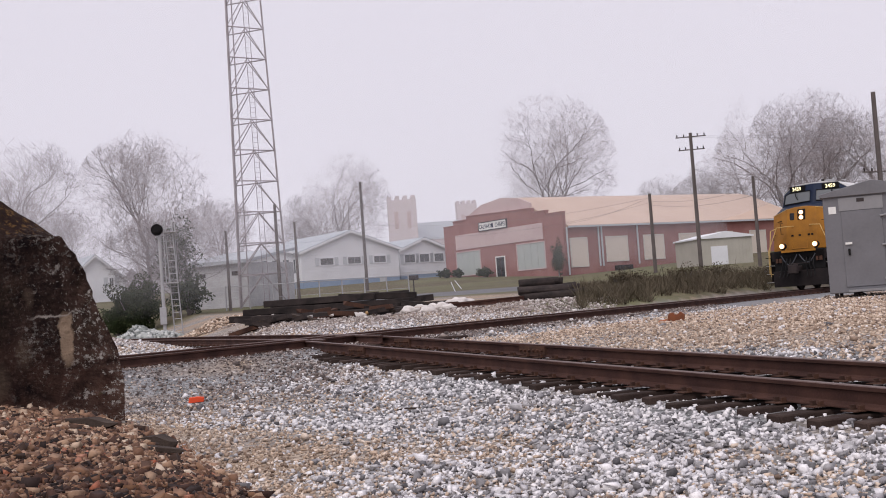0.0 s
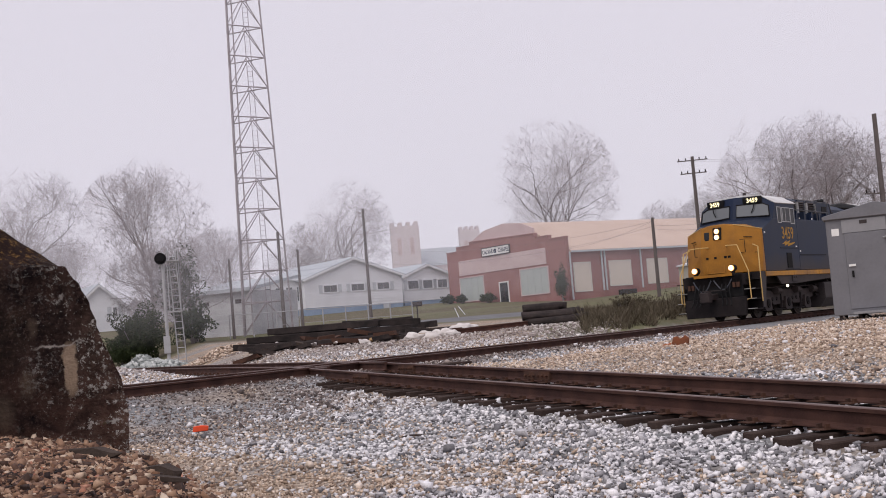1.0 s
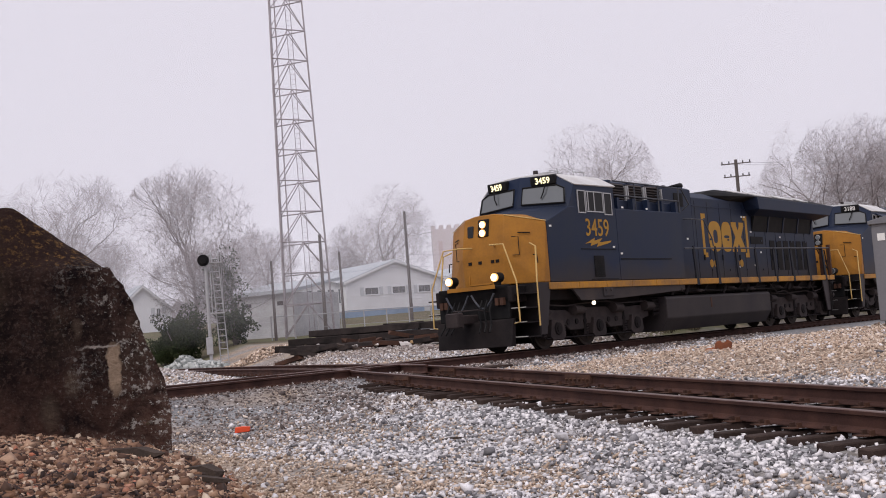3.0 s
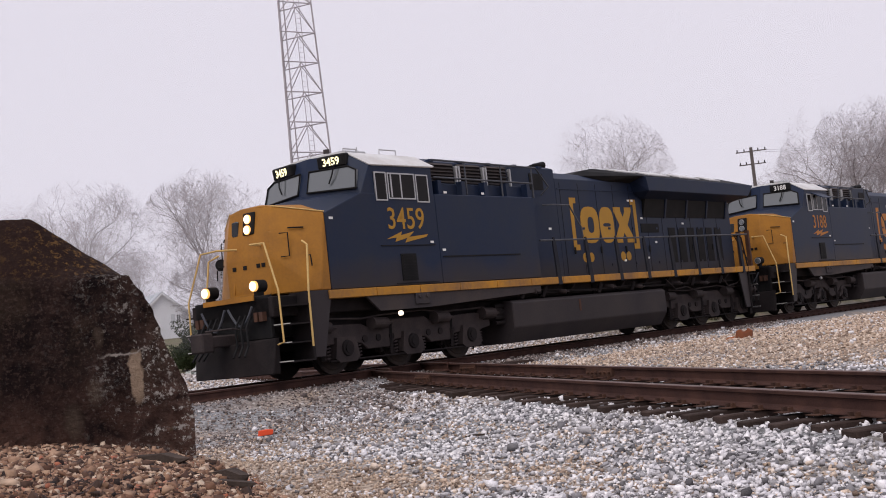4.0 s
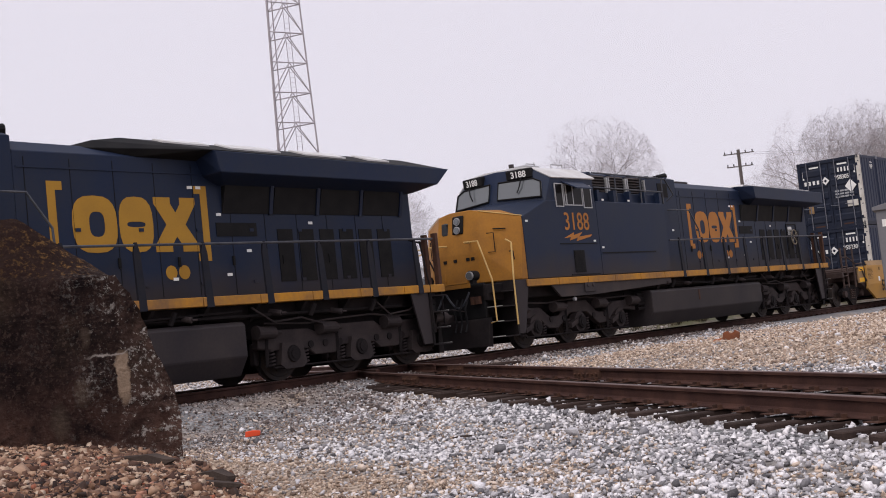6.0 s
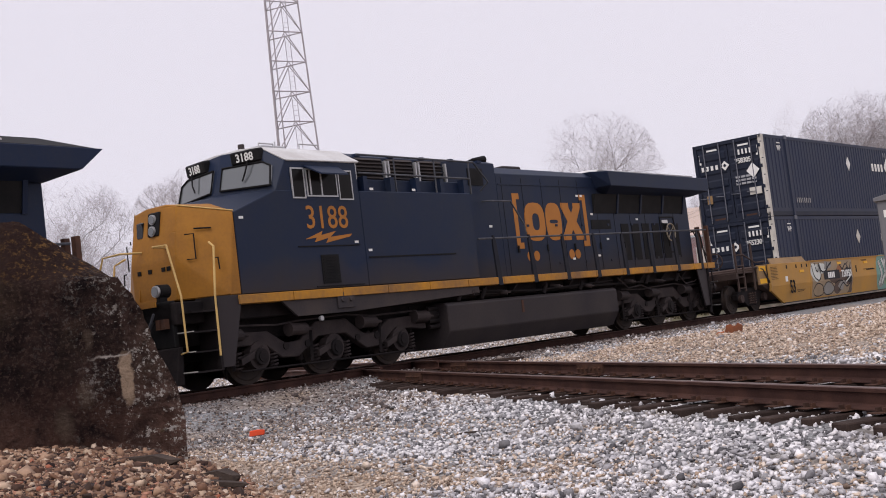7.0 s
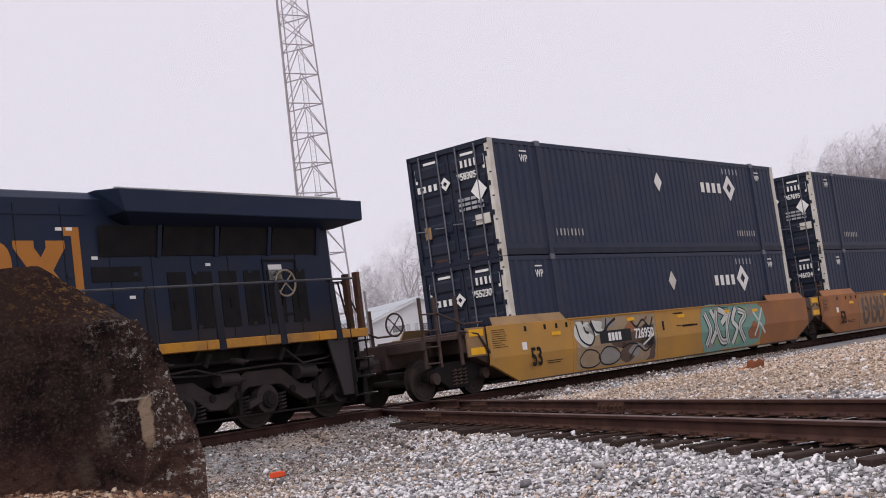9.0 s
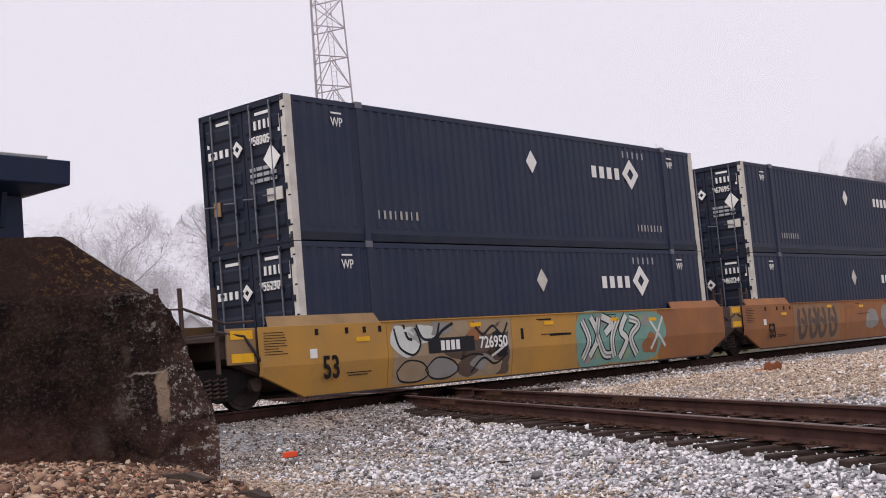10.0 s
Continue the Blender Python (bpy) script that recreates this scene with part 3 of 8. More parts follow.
def locomotive(number, along, ink, humped, lit, visor):
    g = thing("locomotive", on_track(0), "six-axle diesel locomotive, dark blue with yellow nose, number " + number, "locomotive", "locomotives of the train")
    MOVING.append((g, along, 0.0))
    W = 1.5
    # underframe, yellow sill band, skirt
    bm = box(bmesh.new(), 0.95, 21.85, -1.2, 1.2, 1.25, 1.66)
    part("underframe", bm, GRIME, g, bevel=0.02)
    part("centre_sill", box(bmesh.new(), 1.1, 21.7, -0.85, 0.85, 0.86, 1.26), GRIME, g)
    for s in (-1, 1):
        for i in range(14):
            a, b = 2.2 + i * 1.4, 2.2 + i * 1.4 + 1.385
            bm = box(bmesh.new(), a, min(b, 21.8), *sorted((s * 1.2, s * 1.545)), 1.52, 1.69)
            part("sill_plate", bm, SILL_YELLOW, g, "yellow painted walkway edge streaked with dirt", bevel=0.008)
        bm = bmesh.new()
        prism(bm, [(3.3, 1.515), (9.62, 1.515), (9.62, 1.36), (5.3, 1.2), (3.7, 1.2)], "y", *sorted((s * 1.44, s * 1.5)))
        part("skirt", bm, DUST, g, "dust-brown lower skirt panel")
        bm = box(bmesh.new(), 4.82, 5.32, *sorted((s * 1.4, s * 1.54)), 1.28, 1.62)
        rod(bm, (4.95, s * 1.54, 1.45), (4.95, s * 1.57, 1.45), 0.05, 8), rod(bm, (5.2, s * 1.54, 1.45), (5.2, s * 1.57, 1.45), 0.05, 8)
        part("jacking_pad", bm, DUST, g, bevel=0.01)
    # nose
    bm = hull(bmesh.new(), both([(1.5, 0.62, 1.72), (1.52, 0.66, 2.5), (2.02, W, 1.70), (2.3, W, 3.27), (1.70, 0.62, 3.50), (1.72, 0.3, 3.57), (2.3, 0.9, 3.5), (2.3, 0.0, 3.62), (2.3, W, 1.7), (1.6, 0.64, 3.0)]))
    part("nose", bm, YELLOW, g, "yellow blunt-wedged nose", bevel=0.02)
    bm = rect_frame(bmesh.new(), -0.36, 0.36, 0, 1.55, 0.035, -0.03, 0.02)
    door = part("nose_door", bm, YELLOW, g, "yellow nose door with raised frame")
    door.matrix_basis = pose(1.5, 0.12, 1.76, 0, 0, -90) @ pose(0, 0, 0, -7, 0, 0)
    bm = hull(bmesh.new(), [(1.5 + 0.14 * (z - 1.72) / 1.6 - 0.02 + d, y, z) for y in (0.32, 0.52) for z in (3.0, 3.32) for d in (0, 0.1)])
    part("nose_window", bm, GLASS, g, bevel=0.02)
    for y in (0.36, 0.0, -0.34):
        bm = hull(bmesh.new(), [(1.5 + 0.13 * (z - 1.72) / 1.6 - 0.012 + d, y + e, z) for e in (-0.13, 0.13) for z in (2.62, 2.84) for d in (0, 0.08)])
        part("nose_mark", bm, GRIME, g, "faded dark block of paint")
    for y in (-0.3, 0.1, 0.42, -0.45):
        bm = box(bmesh.new(), 1.5, 1.6, y - 0.05, y + 0.05, 2.3, 2.38)
        part("nose_mark", bm, BLACK, g)
    for s in (-1, 1):
        bm = pipe(bmesh.new(), [(1.78, s * 0.95, 3.02), (1.98, s * 1.2, 3.0)], 0.015)
        part("nose_grab_iron", bm, BLACK, g)
        part("nose_bracket", pipe(bmesh.new(), [(1.62, s * 0.86, 2.92), (1.72, s * 1.0, 2.92), (1.72, s * 1.0, 2.45), (1.62, s * 0.86, 2.45)], 0.013), GRIME, g)
        part("nose_grab_iron", pipe(bmesh.new(), [(1.88, s * 1.3, 2.42), (1.9, s * 1.4, 2.42), (1.9, s * 1.42, 2.2)], 0.015), BLACK, g)
        part("edge_strip", pipe(bmesh.new(), [(1.70, s * 0.62, 3.51), (2.3, s * 1.5, 3.28)], 0.012), MATS["pale_yellow"], g)
    # cab
    bm = hull(bmesh.new(), both([(2.31, W, 1.70), (5.85, W, 1.70), (2.31, W, 3.25), (3.45, W, 3.68), (5.85, W, 3.68), (2.31, 0.0, 3.615), (3.3, 0.0, 3.8), (3.45, 1.2, 3.74)]))
    part("cab", bm, NAVY, g, "dark blue crew cab side", bevel=0.012)
    bm = hull(bmesh.new(), both([(3.46, W - 0.01, 3.66), (5.85, W - 0.01, 3.66), (3.80, W - 0.02, 4.28), (5.85, W - 0.02, 4.32), (3.62, 1.0, 4.6), (5.85, 1.0, 4.6), (3.22, 0.0, 3.74), (3.5, 0, 4.64)]))
    part("cab_upper", bm, NAVY, g, bevel=0.012)
    bm = hull(bmesh.new(), both([(3.8, W + 0.02, 4.29), (5.95, W + 0.02, 4.32), (3.62, 1.0, 4.63), (5.9, 1.0, 4.63), (3.62, 0.4, 4.69), (5.9, 0.4, 4.69), (3.85, W, 4.27), (5.9, W, 4.29)]))
    part("cab_roof", bm, ROOF_WHITE, g, "pale weathered cab roof", bevel=0.01)
    part("roof_antenna", box(bmesh.new(), 4.1, 4.8, -0.55, -0.05, 4.69, 4.78), SILVER, g, bevel=0.02)
    part("roof_antenna", box(bmesh.new(), 5.0, 5.5, -0.45, -0.1, 4.69, 4.76), SILVER, g, bevel=0.02)
    part("roof_antenna", rod(bmesh.new(), (3.75, -0.35, 4.69), (3.75, -0.35, 4.8), 0.07, 10), DUST, g)
    part("roof_antenna", rod(bmesh.new(), (4.45, -0.6, 4.66), (4.45, -0.6, 4.85), 0.015), SILVER, g)
    part("roof_rail", pipe(bmesh.new(), [(3.85, -0.75, 4.66), (3.85, -0.75, 4.76), (4.25, -0.75, 4.76), (4.25, -0.75, 4.66)], 0.015), SILVER, g)
    part("roof_rail", pipe(bmesh.new(), [(4.95, -0.8, 4.66), (4.95, -0.8, 4.78), (5.5, -0.8, 4.78), (5.5, -0.8, 4.66)], 0.015), SILVER, g)
    # windscreens: the front leans back, one pane each side
    for s in (-1, 1):
        tilt = [(3.22 + 0.168 * y + 0.2695 * (z - 3.74), s * y, z) for y, z in ((1.38, 3.80), (0.14, 3.87), (0.14, 4.33), (1.12, 4.31), (1.34, 4.2))]
        bm = bmesh.new()
        lo = [bm.verts.new(Vector(p) + Vector((-0.02, 0, 0.0))) for p in tilt]
        hi = [bm.verts.new(Vector(p) + Vector((0.03, 0, 0.0))) for p in tilt]
        bm.faces.new(lo), bm.faces.new(hi[::-1])
        for i in range(5):
            bm.faces.new((lo[i], hi[i], hi[(i + 1) % 5], lo[(i + 1) % 5]))
        bmesh.ops.recalc_face_normals(bm, faces=bm.faces[:])
        part("windscreen", bm, GLASS_GREY, g, "grey reflective windscreen pane")
        bm = pipe(bmesh.new(), [Vector(p) + Vector((-0.03, 0, 0)) for p in tilt + tilt[:1]], 0.022)
        part("windscreen_gasket", bm, BLACK, g)
        bm = pipe(bmesh.new(), [(3.42, s * 0.85, 4.38), (3.36, s * 0.8, 4.14), (3.34, s * 0.72, 3.98)], 0.018)
        part("wiper", bm, BLACK, g)
        bm = box(bmesh.new(), -0.36, 0.36, -0.1, 0.1, -0.13, 0.13)
        nb = part("number_board", bm, BLACK, g, "black number box", bevel=0.03)
        nb.matrix_basis = pose(3.52, s * 0.74, 4.475, 0, 0, 90 + s * -10) @ pose(0, 0, 0, -8, 0, 0)
        text("digits", number, 0.23, pose(0, 0.104, -0.08, 90, 0, 180), BOARD if lit else WHITE, nb, "glowing white road number", squeeze=0.95, split="digit")
    # side windows
    for s in (-1, 1):
        y0, y1 = sorted((s * (W - 0.01), s * (W + 0.018)))
        for a, b, z0, z1 in ((3.9, 4.27, 3.52, 4.14), (4.31, 5.2, 3.56, 4.13), (5.24, 5.66, 3.5, 4.12)):
            bm = rect_frame(bmesh.new(), a, b, z0, z1, 0.028, y0, y1)
            fr = part("side_window", bm, SILVER, g, "aluminium framed sliding cab window")
            bm = box(bmesh.new(), a + 0.03, b - 0.03, *sorted((s * (W - 0.01), s * (W + 0.006))), z0 + 0.03, z1 - 0.03)
            part("pane", bm, PANE, fr)
        bm = box(bmesh.new(), 4.72, 4.755, y0, *(y1,), 3.59, 4.1)
        box(bm, 4.40, 4.44, y0, y1, 3.6, 4.1)
        part("window_mullion", bm, SILVER, g)
        if visor:
            bm = hull(bmesh.new(), [(4.28, s * W, 4.2), (5.26, s * W, 4.2), (4.36, s * 1.9, 3.98), (5.16, s * 1.9, 3.98), (4.28, s * W, 4.17), (5.26, s * W, 4.17), (4.36, s * 1.9, 3.95), (5.16, s * 1.9, 3.95)])
            part("window_awning", bm, NAVY, g)
        m = on_side(4.8, -W - 0.004, 2.92) if s < 0 else pose(4.8, W + 0.004, 2.92, 90, 0, 180)
        text("cab_number", number, 0.66, m, ink, g, "yellow road number", squeeze=0.95, split="digit", bold=0.004)
        bm = bmesh.new()
        prism(bm, [(4.12, 2.70), (4.62, 2.86), (4.58, 2.78), (5.02, 2.86), (4.84, 2.74), (5.5, 2.80), (5.42, 2.74), (4.7, 2.62), (4.78, 2.72), (4.38, 2.64), (4.44, 2.73)], "y", *sorted((s * W, s * (W + 0.006))))
        part("painted_bolt", bm, ink, g, "lightning-bolt shaped stripe")
        bm = box(bmesh.new(), 4.5, 5.0, *sorted((s * W, s * (W + 0.02))), 1.8, 2.38)
        for i in range(9):
            box(bm, 4.53, 4.97, *sorted((s * (W + 0.02), s * (W + 0.03))), 1.84 + i * 0.06, 1.87 + i * 0.06)
        part("vent_grille", bm, BLACK, g)
        bm = box(bmesh.new(), 4.3, 5.7, *sorted((s * W, s * (W + 0.02))), 1.735, 1.755)
        part("panel_seam", bm, BLACK, g)
        bm = box(bmesh.new(), 3.9, 5.7, *sorted((s * W, s * (W + 0.018))), 2.55, 2.57)
        part("panel_seam", bm, BLACK, g)
        for x, z in ((2.42, 3.12), (5.55, 2.6), (5.95, 2.42), (6.2, 3.72), (7.6, 3.72)):
            bm = box(bmesh.new(), x, x + 0.11, *sorted((s * W, s * (W + 0.006))), z, z + 0.05)
            part("notice_plate", bm, WHITE, g)
    # equipment box flush with the cab, and the hood above it
    bm = box(bmesh.new(), 5.86, 9.72, -W + 0.005, W - 0.005, 1.70, 3.70)
    part("equipment_box", bm, NAVY, g, bevel=0.02)
    for s in (-1, 1):
        bm = box(bmesh.new(), 5.95, 8.9, *sorted((s * W, s * (W + 0.012))), 2.28, 2.31)
        part("panel_seam", bm, BLACK, g)
    bm = hull(bmesh.new(), both([(5.86, 1.0, 3.7), (11.5, 1.0, 1.68), (5.86, 1.0, 1.68), (11.5, 1.0, 4.54), (5.86, 1.0, 4.54), (5.86, 0.8, 4.64), (11.5, 0.8, 4.62)]))
    part("front_hood", bm, NAVY, g, bevel=0.012)
    part("blower_box", box(bmesh.new(), 5.87, 9.7, -1.28, 1.28, 3.68, 3.99), NAVY, g, bevel=0.012)
    for s in (-1, 1):
        for i in range(3):
            a = 6.3 + i * 1.05
            bm = box(bmesh.new(), a, a + 0.92, *sorted((s * 1.0, s * 1.03)), 4.02, 4.5)
            gr = part("blower_grille", bm, BLACK, g)
            bm = bmesh.new()
            for j in range(6):
                hull(bm, [(a + 0.03, s * 1.03, 4.05 + j * 0.08), (a + 0.89, s * 1.03, 4.05 + j * 0.08), (a + 0.03, s * 1.08, 4.06 + j * 0.08), (a + 0.89, s * 1.08, 4.06 + j * 0.08), (a + 0.03, s * 1.03, 4.11 + j * 0.08), (a + 0.89, s * 1.03, 4.11 + j * 0.08)])
            part("louvre", bm, DUST, gr)
        for a in (6.24, 7.25, 7.36, 8.3, 8.41, 9.4):
            bm = box(bmesh.new(), a, a + 0.05, *sorted((s * 1.02, s * 1.1)), 3.98, 4.46)
            part("grille_post", bm, SILVER if visor or a > 7 else NAVY, g)
        for i in range(5):
            a = 6.1 + i * 0.87
            bm = box(bmesh.new(), a, a + 0.13, *sorted((s * 1.27, s * 1.44)), 3.69, 4.03)
            part("rail_bracket", bm, NAVY, g)
        bm = pipe(bmesh.new(), [(6.0, s * 1.4, 4.50), (10.1, s * 1.4, 4.46), (10.75, s * 1.3, 4.02), (10.75, s * 1.05, 3.84)], 0.022)
        pipe(bm, [(10.75, s * 1.05, 3.58), (10.8, s * 1.3, 3.56), (11.45, s * 1.4, 3.54), (11.85, s * 1.45, 2.95), (11.85, s * 1.47, 2.7)], 0.022)
        pipe(bm, [(6.0, s * 1.4, 4.10), (9.9, s * 1.4, 4.06), (9.95, s * 1.35, 3.7)], 0.022)
        for a in (7.2, 8.6, 9.9):
            rod(bm, (a, s * 1.4, 3.7), (a, s * 1.4, 4.48), 0.02)
        part("grab_rail", bm, MATS["rail_grey"], g)
        bm = bmesh.new()
        for i in range(4):
            pipe(bm, [(9.0, s * 1.0, 4.12 + i * 0.13), (9.0, s * 1.08, 4.12 + i * 0.13), (9.35, s * 1.08, 4.12 + i * 0.13), (9.35, s * 1.0, 4.12 + i * 0.13)], 0.012)
        part("hood_ladder", bm, MATS["rail_grey"], g)
        for i in range(5):
            part("roof_edge_lug", box(bmesh.new(), 6.4 + i * 1.1, 6.55 + i * 1.1, *sorted((s * 0.9, s * 1.02)), 4.54, 4.6), NAVY, g)
        bm = box(bmesh.new(), 10.35, 10.95, *sorted((s * 1.0, s * 1.015)), 3.98, 4.4)
        part("exhaust_grille", bm, BLACK, g)
    # engine hood
    bm = hull(bmesh.new(), both([(11.5, 1.0, 1.68), (21.5, 1.0, 1.68), (11.5, 1.0, 4.3), (21.5, 1.0, 4.3), (11.5, 0.75, 4.5), (21.5, 0.75, 4.42)]))
    part("engine_hood", bm, NAVY, g, bevel=0.012)
    for i in range(11):
        a = 11.7 + i * 0.88
        bm = box(bmesh.new(), a, a + 0.012, -1.006, -1.0, 1.75, 3.3 if a > 15.5 else 4.2)
        part("door_seam", bm, BLACK, g)
    if humped:
        bm = hull(bmesh.new(), both([(12.7, 0.7, 4.46), (13.3, 0.7, 4.62), (13.9, 0.7, 4.70), (21.7, 0.7, 4.63), (15.4, 1.5, 4.42), (22.25, 1.5, 4.33), (14.0, 1.0, 4.3), (21.6, 1.0, 4.2)]))
        part("radiator_roof", bm, BLACK, g, "sloped dark radiator roof with pale hatches", bevel=0.01)
        def roof_z(x, y):
            zr, ze = 4.70 - (x - 13.9) * 0.009, 4.42 - (x - 15.4) * 0.0138
            return zr - (abs(y) - 0.7) / 0.8 * (zr - ze)
        for a, b in ((14.6, 15.7), (16.1, 17.4), (18.1, 19.3), (20.0, 20.7)):
            for s in (-1, 1):
                bm = hull(bmesh.new(), [(x, s * y, roof_z(x, y) + d) for x in (a, b) for y in (0.74, 1.05 if a < 15 else 1.22) for d in (0.004, 0.035)])
                part("roof_hatch", bm, ROOF_WHITE, g, "pale grey roof hatch")
        x0, x1 = 15.3, 22.4
    else:
        bm = hull(bmesh.new(), both([(16.0, 1.0, 4.3), (16.3, 1.1, 4.52), (21.95, 1.1, 4.47), (21.95, 1.0, 4.3), (16.6, 0.6, 4.60), (21.9, 0.6, 4.56)]))
        part("radiator_roof", bm, ROOF_WHITE, g, "pale flat radiator roof", bevel=0.01)
        bm = box(bmesh.new(), 12.6, 13.4, -0.5, 0.3, 4.5, 4.62)
        part("exhaust_stack", bm, DUST, g, bevel=0.03)
        x0, x1 = 15.95, 22.08
    bm = hull(bmesh.new(), both([(x0, 1.0, 4.46), (x0 + 0.1, 1.53, 4.40), (x1, 1.53, 4.32), (x1, 1.0, 4.40), (x0 + 0.2, 1.53, 4.0), (x0 + 0.6, 1.1, 3.82), (x1 - (0.45 if humped else 0.03), 1.53, 3.96 if humped else 3.92), (x1 - (0.9 if humped else 0.5), 1.1, 3.80)]))
    part("radiator_wing", bm, NAVY, g, "wide overhanging radiator housing", bevel=0.012)
    for s in (-1, 1):
        for i in range(4):
            a = 15.9 + i * 1.32
            bm = hull(bmesh.new(), [(a, s * 1.0, 3.3), (a + 1.2, s * 1.0, 3.3), (a, s * 1.02, 3.3), (a + 1.2, s * 1.02, 3.3), (a + 0.04, s * 1.12, 3.83), (a + 1.2, s * 1.12, 3.83), (a + 0.04, s * 1.0, 3.83), (a + 1.2, s * 1.0, 3.83)])
            gr = part("intake_grille", bm, BLACK, g)
            part("grille_rib", hull(bmesh.new(), [(a + 1.2 + d, s * y, z) for d in (0, 0.09) for y, z in ((1.0, 3.28), (1.04, 3.28), (1.16, 3.84), (1.0, 3.84))]), NAVY, gr)
        for i in range(6):
            a = 17.3 + i * 0.6
            bm = box(bmesh.new(), a, a + 0.42, *sorted((s * 1.0, s * 1.012)), 1.95, 3.0)
            part("hood_door_grille", bm, BLACK, g, bevel=0.0)
        for i in range(7):
            a = 12.1 + i * 1.32
            part("door_handle", box(bmesh.new(), a, a + 0.05, *sorted((s * 1.0, s * 1.03)), 2.3, 2.48), BLACK, g)
            for z in (1.95, 2.95):
                part("door_hinge", box(bmesh.new(), a + 0.5, a + 0.6, *sorted((s * 1.0, s * 1.022)), z, z + 0.06), NAVY, g)
        part("battery_box", box(bmesh.new(), 15.72, 16.75, *sorted((s * 1.0, s * 1.014)), 2.86, 3.12), BLACK, g)
        part("hood_ledge", box(bmesh.new(), 11.55, 15.7, *sorted((s * 1.0, s * 1.016)), 4.02, 4.05), NAVY, g)
        for x, z in ((15.1, 3.75), (15.3, 3.75), (15.75, 3.25), (17.3, 2.7), (16.45, 2.55), (18.2, 3.1), (11.0, 2.95), (15.9, 2.1), (14.6, 2.05)):
            bm = box(bmesh.new(), x, x + 0.12, *sorted((s * 1.0, s * 1.008)), z, z + 0.055)
            part("notice_plate", bm, WHITE, g)
        if not humped:
            part("brake_recess", rect_frame(bmesh.new(), 19.6, 20.5, 2.1, 3.2, 0.04, *sorted((s * 1.0, s * 1.02))), BLACK, g)
            part("brake_notice", box(bmesh.new(), 19.75, 20.1, *sorted((s * 1.0, s * 1.012)), 2.8, 3.1), WHITE, g)
            hand_wheel(g, "hand_brake_wheel", Vector((20.1, s * 1.08, 2.72)), Vector((1, 0, 0)), 0.26, MATS["worn_pale"])
        # walkway handrail with flat posts
        bm = pipe(bmesh.new(), [(9.85, s * 1.47, 2.62), (21.6, s * 1.47, 2.72)], 0.024)
        part("handrail", bm, MATS["rail_grey"], g)
        for i in range(8):
            a = 10.45 + i * 1.5
            bm = hull(bmesh.new(), [(a + d * w, s * y, z) for d in (-1, 1) for w, y, z in ((0.085, 1.5, 1.5), (0.085, 1.556, 1.5), (0.07, 1.46, 2.5), (0.07, 1.5, 2.5), (0.025, 1.45, 2.7), (0.025, 1.49, 2.7))])
            part("handrail_post", bm, MATS["rail_navy"], g)
        if s < 0:
            logo_blocks(g, ink, 12.55, -1.0)
    # tank, trucks, underside
    prof = [(-1.5, 1.14), (-1.5, 0.55), (-1.26, 0.19), (1.26, 0.19), (1.5, 0.55), (1.5, 1.14), (1.42, 1.2), (-1.42, 1.2)]
    part("fuel_tank", prism(bmesh.new(), prof, "x", 8.36, 15.78), TANK, g, "long grey fuel tank under the frame", bevel=0.02)
    bm = box(bmesh.new(), 11.25, 11.33, -1.512, -1.49, 0.8, 1.1)
    part("sight_glass", bm, STEEL_RUST, g)
    bm = bmesh.new()
    for i in range(4):
        rod(bm, (8.0, -1.2, 0.7 + i * 0.13), (8.36, -1.2, 0.7 + i * 0.13), 0.05, 8)
    rod(bm, (7.6, -1.1, 0.95), (8.3, -1.1, 0.95), 0.16, 12)
    part("air_reservoir", bm, GRIME, g)
    bm = bmesh.new()
    pipe(bm, [(8.5, -1.35, 1.34), (16, -1.35, 1.3), (20.5, -1.3, 1.28)], 0.03), pipe(bm, [(9.5, -1.4, 1.42), (12, -1.42, 1.3), (15.8, -1.4, 1.4)], 0.02)
    for a in (8.9, 9.8, 12.4, 14.1, 17.6, 19.4):
        rod(bm, (a, -1.4, 1.22), (a + 0.1, -1.45, 1.45), 0.05, 8)
    part("air_pipe", bm, GRIME, g)
    for i in range(9):
        x = 9.9 + i * 1.25
        part("frame_gusset", hull(bmesh.new(), [(x, -1.2, 1.5), (x + 0.08, -1.2, 1.5), (x, -1.5, 1.5), (x + 0.08, -1.5, 1.5), (x, -1.2, 1.2), (x + 0.08, -1.2, 1.2)]), GRIME, g)
    for i, (x, z) in enumerate(((9.3, 1.42), (10.6, 1.36), (12.9, 1.4), (14.4, 1.34), (16.6, 1.36), (18.3, 1.3))):
        bm = rod(bmesh.new(), (x, -1.3, z), (x + 0.1, -1.52, z - 0.05), 0.055, 10)
        rod(bm, (x + 0.1, -1.52, z - 0.05), (x + 0.22, -1.52, z - 0.05), 0.02, 6)
        part("drain_valve", bm, FRAME, g)
    part("air_hose", pipe(bmesh.new(), [(16.0, -1.45, 1.45), (16.6, -1.4, 1.15), (17.4, -1.35, 1.2), (18.0, -1.32, 1.05)], 0.02), FRAME, g)
    part("air_hose", pipe(bmesh.new(), [(19.6, -1.4, 1.4), (20.0, -1.4, 1.12), (20.7, -1.35, 1.18), (21.2, -1.4, 1.42)], 0.02), FRAME, g)
    loco_truck(g, (2.86, 4.93, 7.0), not humped)
    loco_truck(g, (17.2, 19.18, 21.16), not humped)
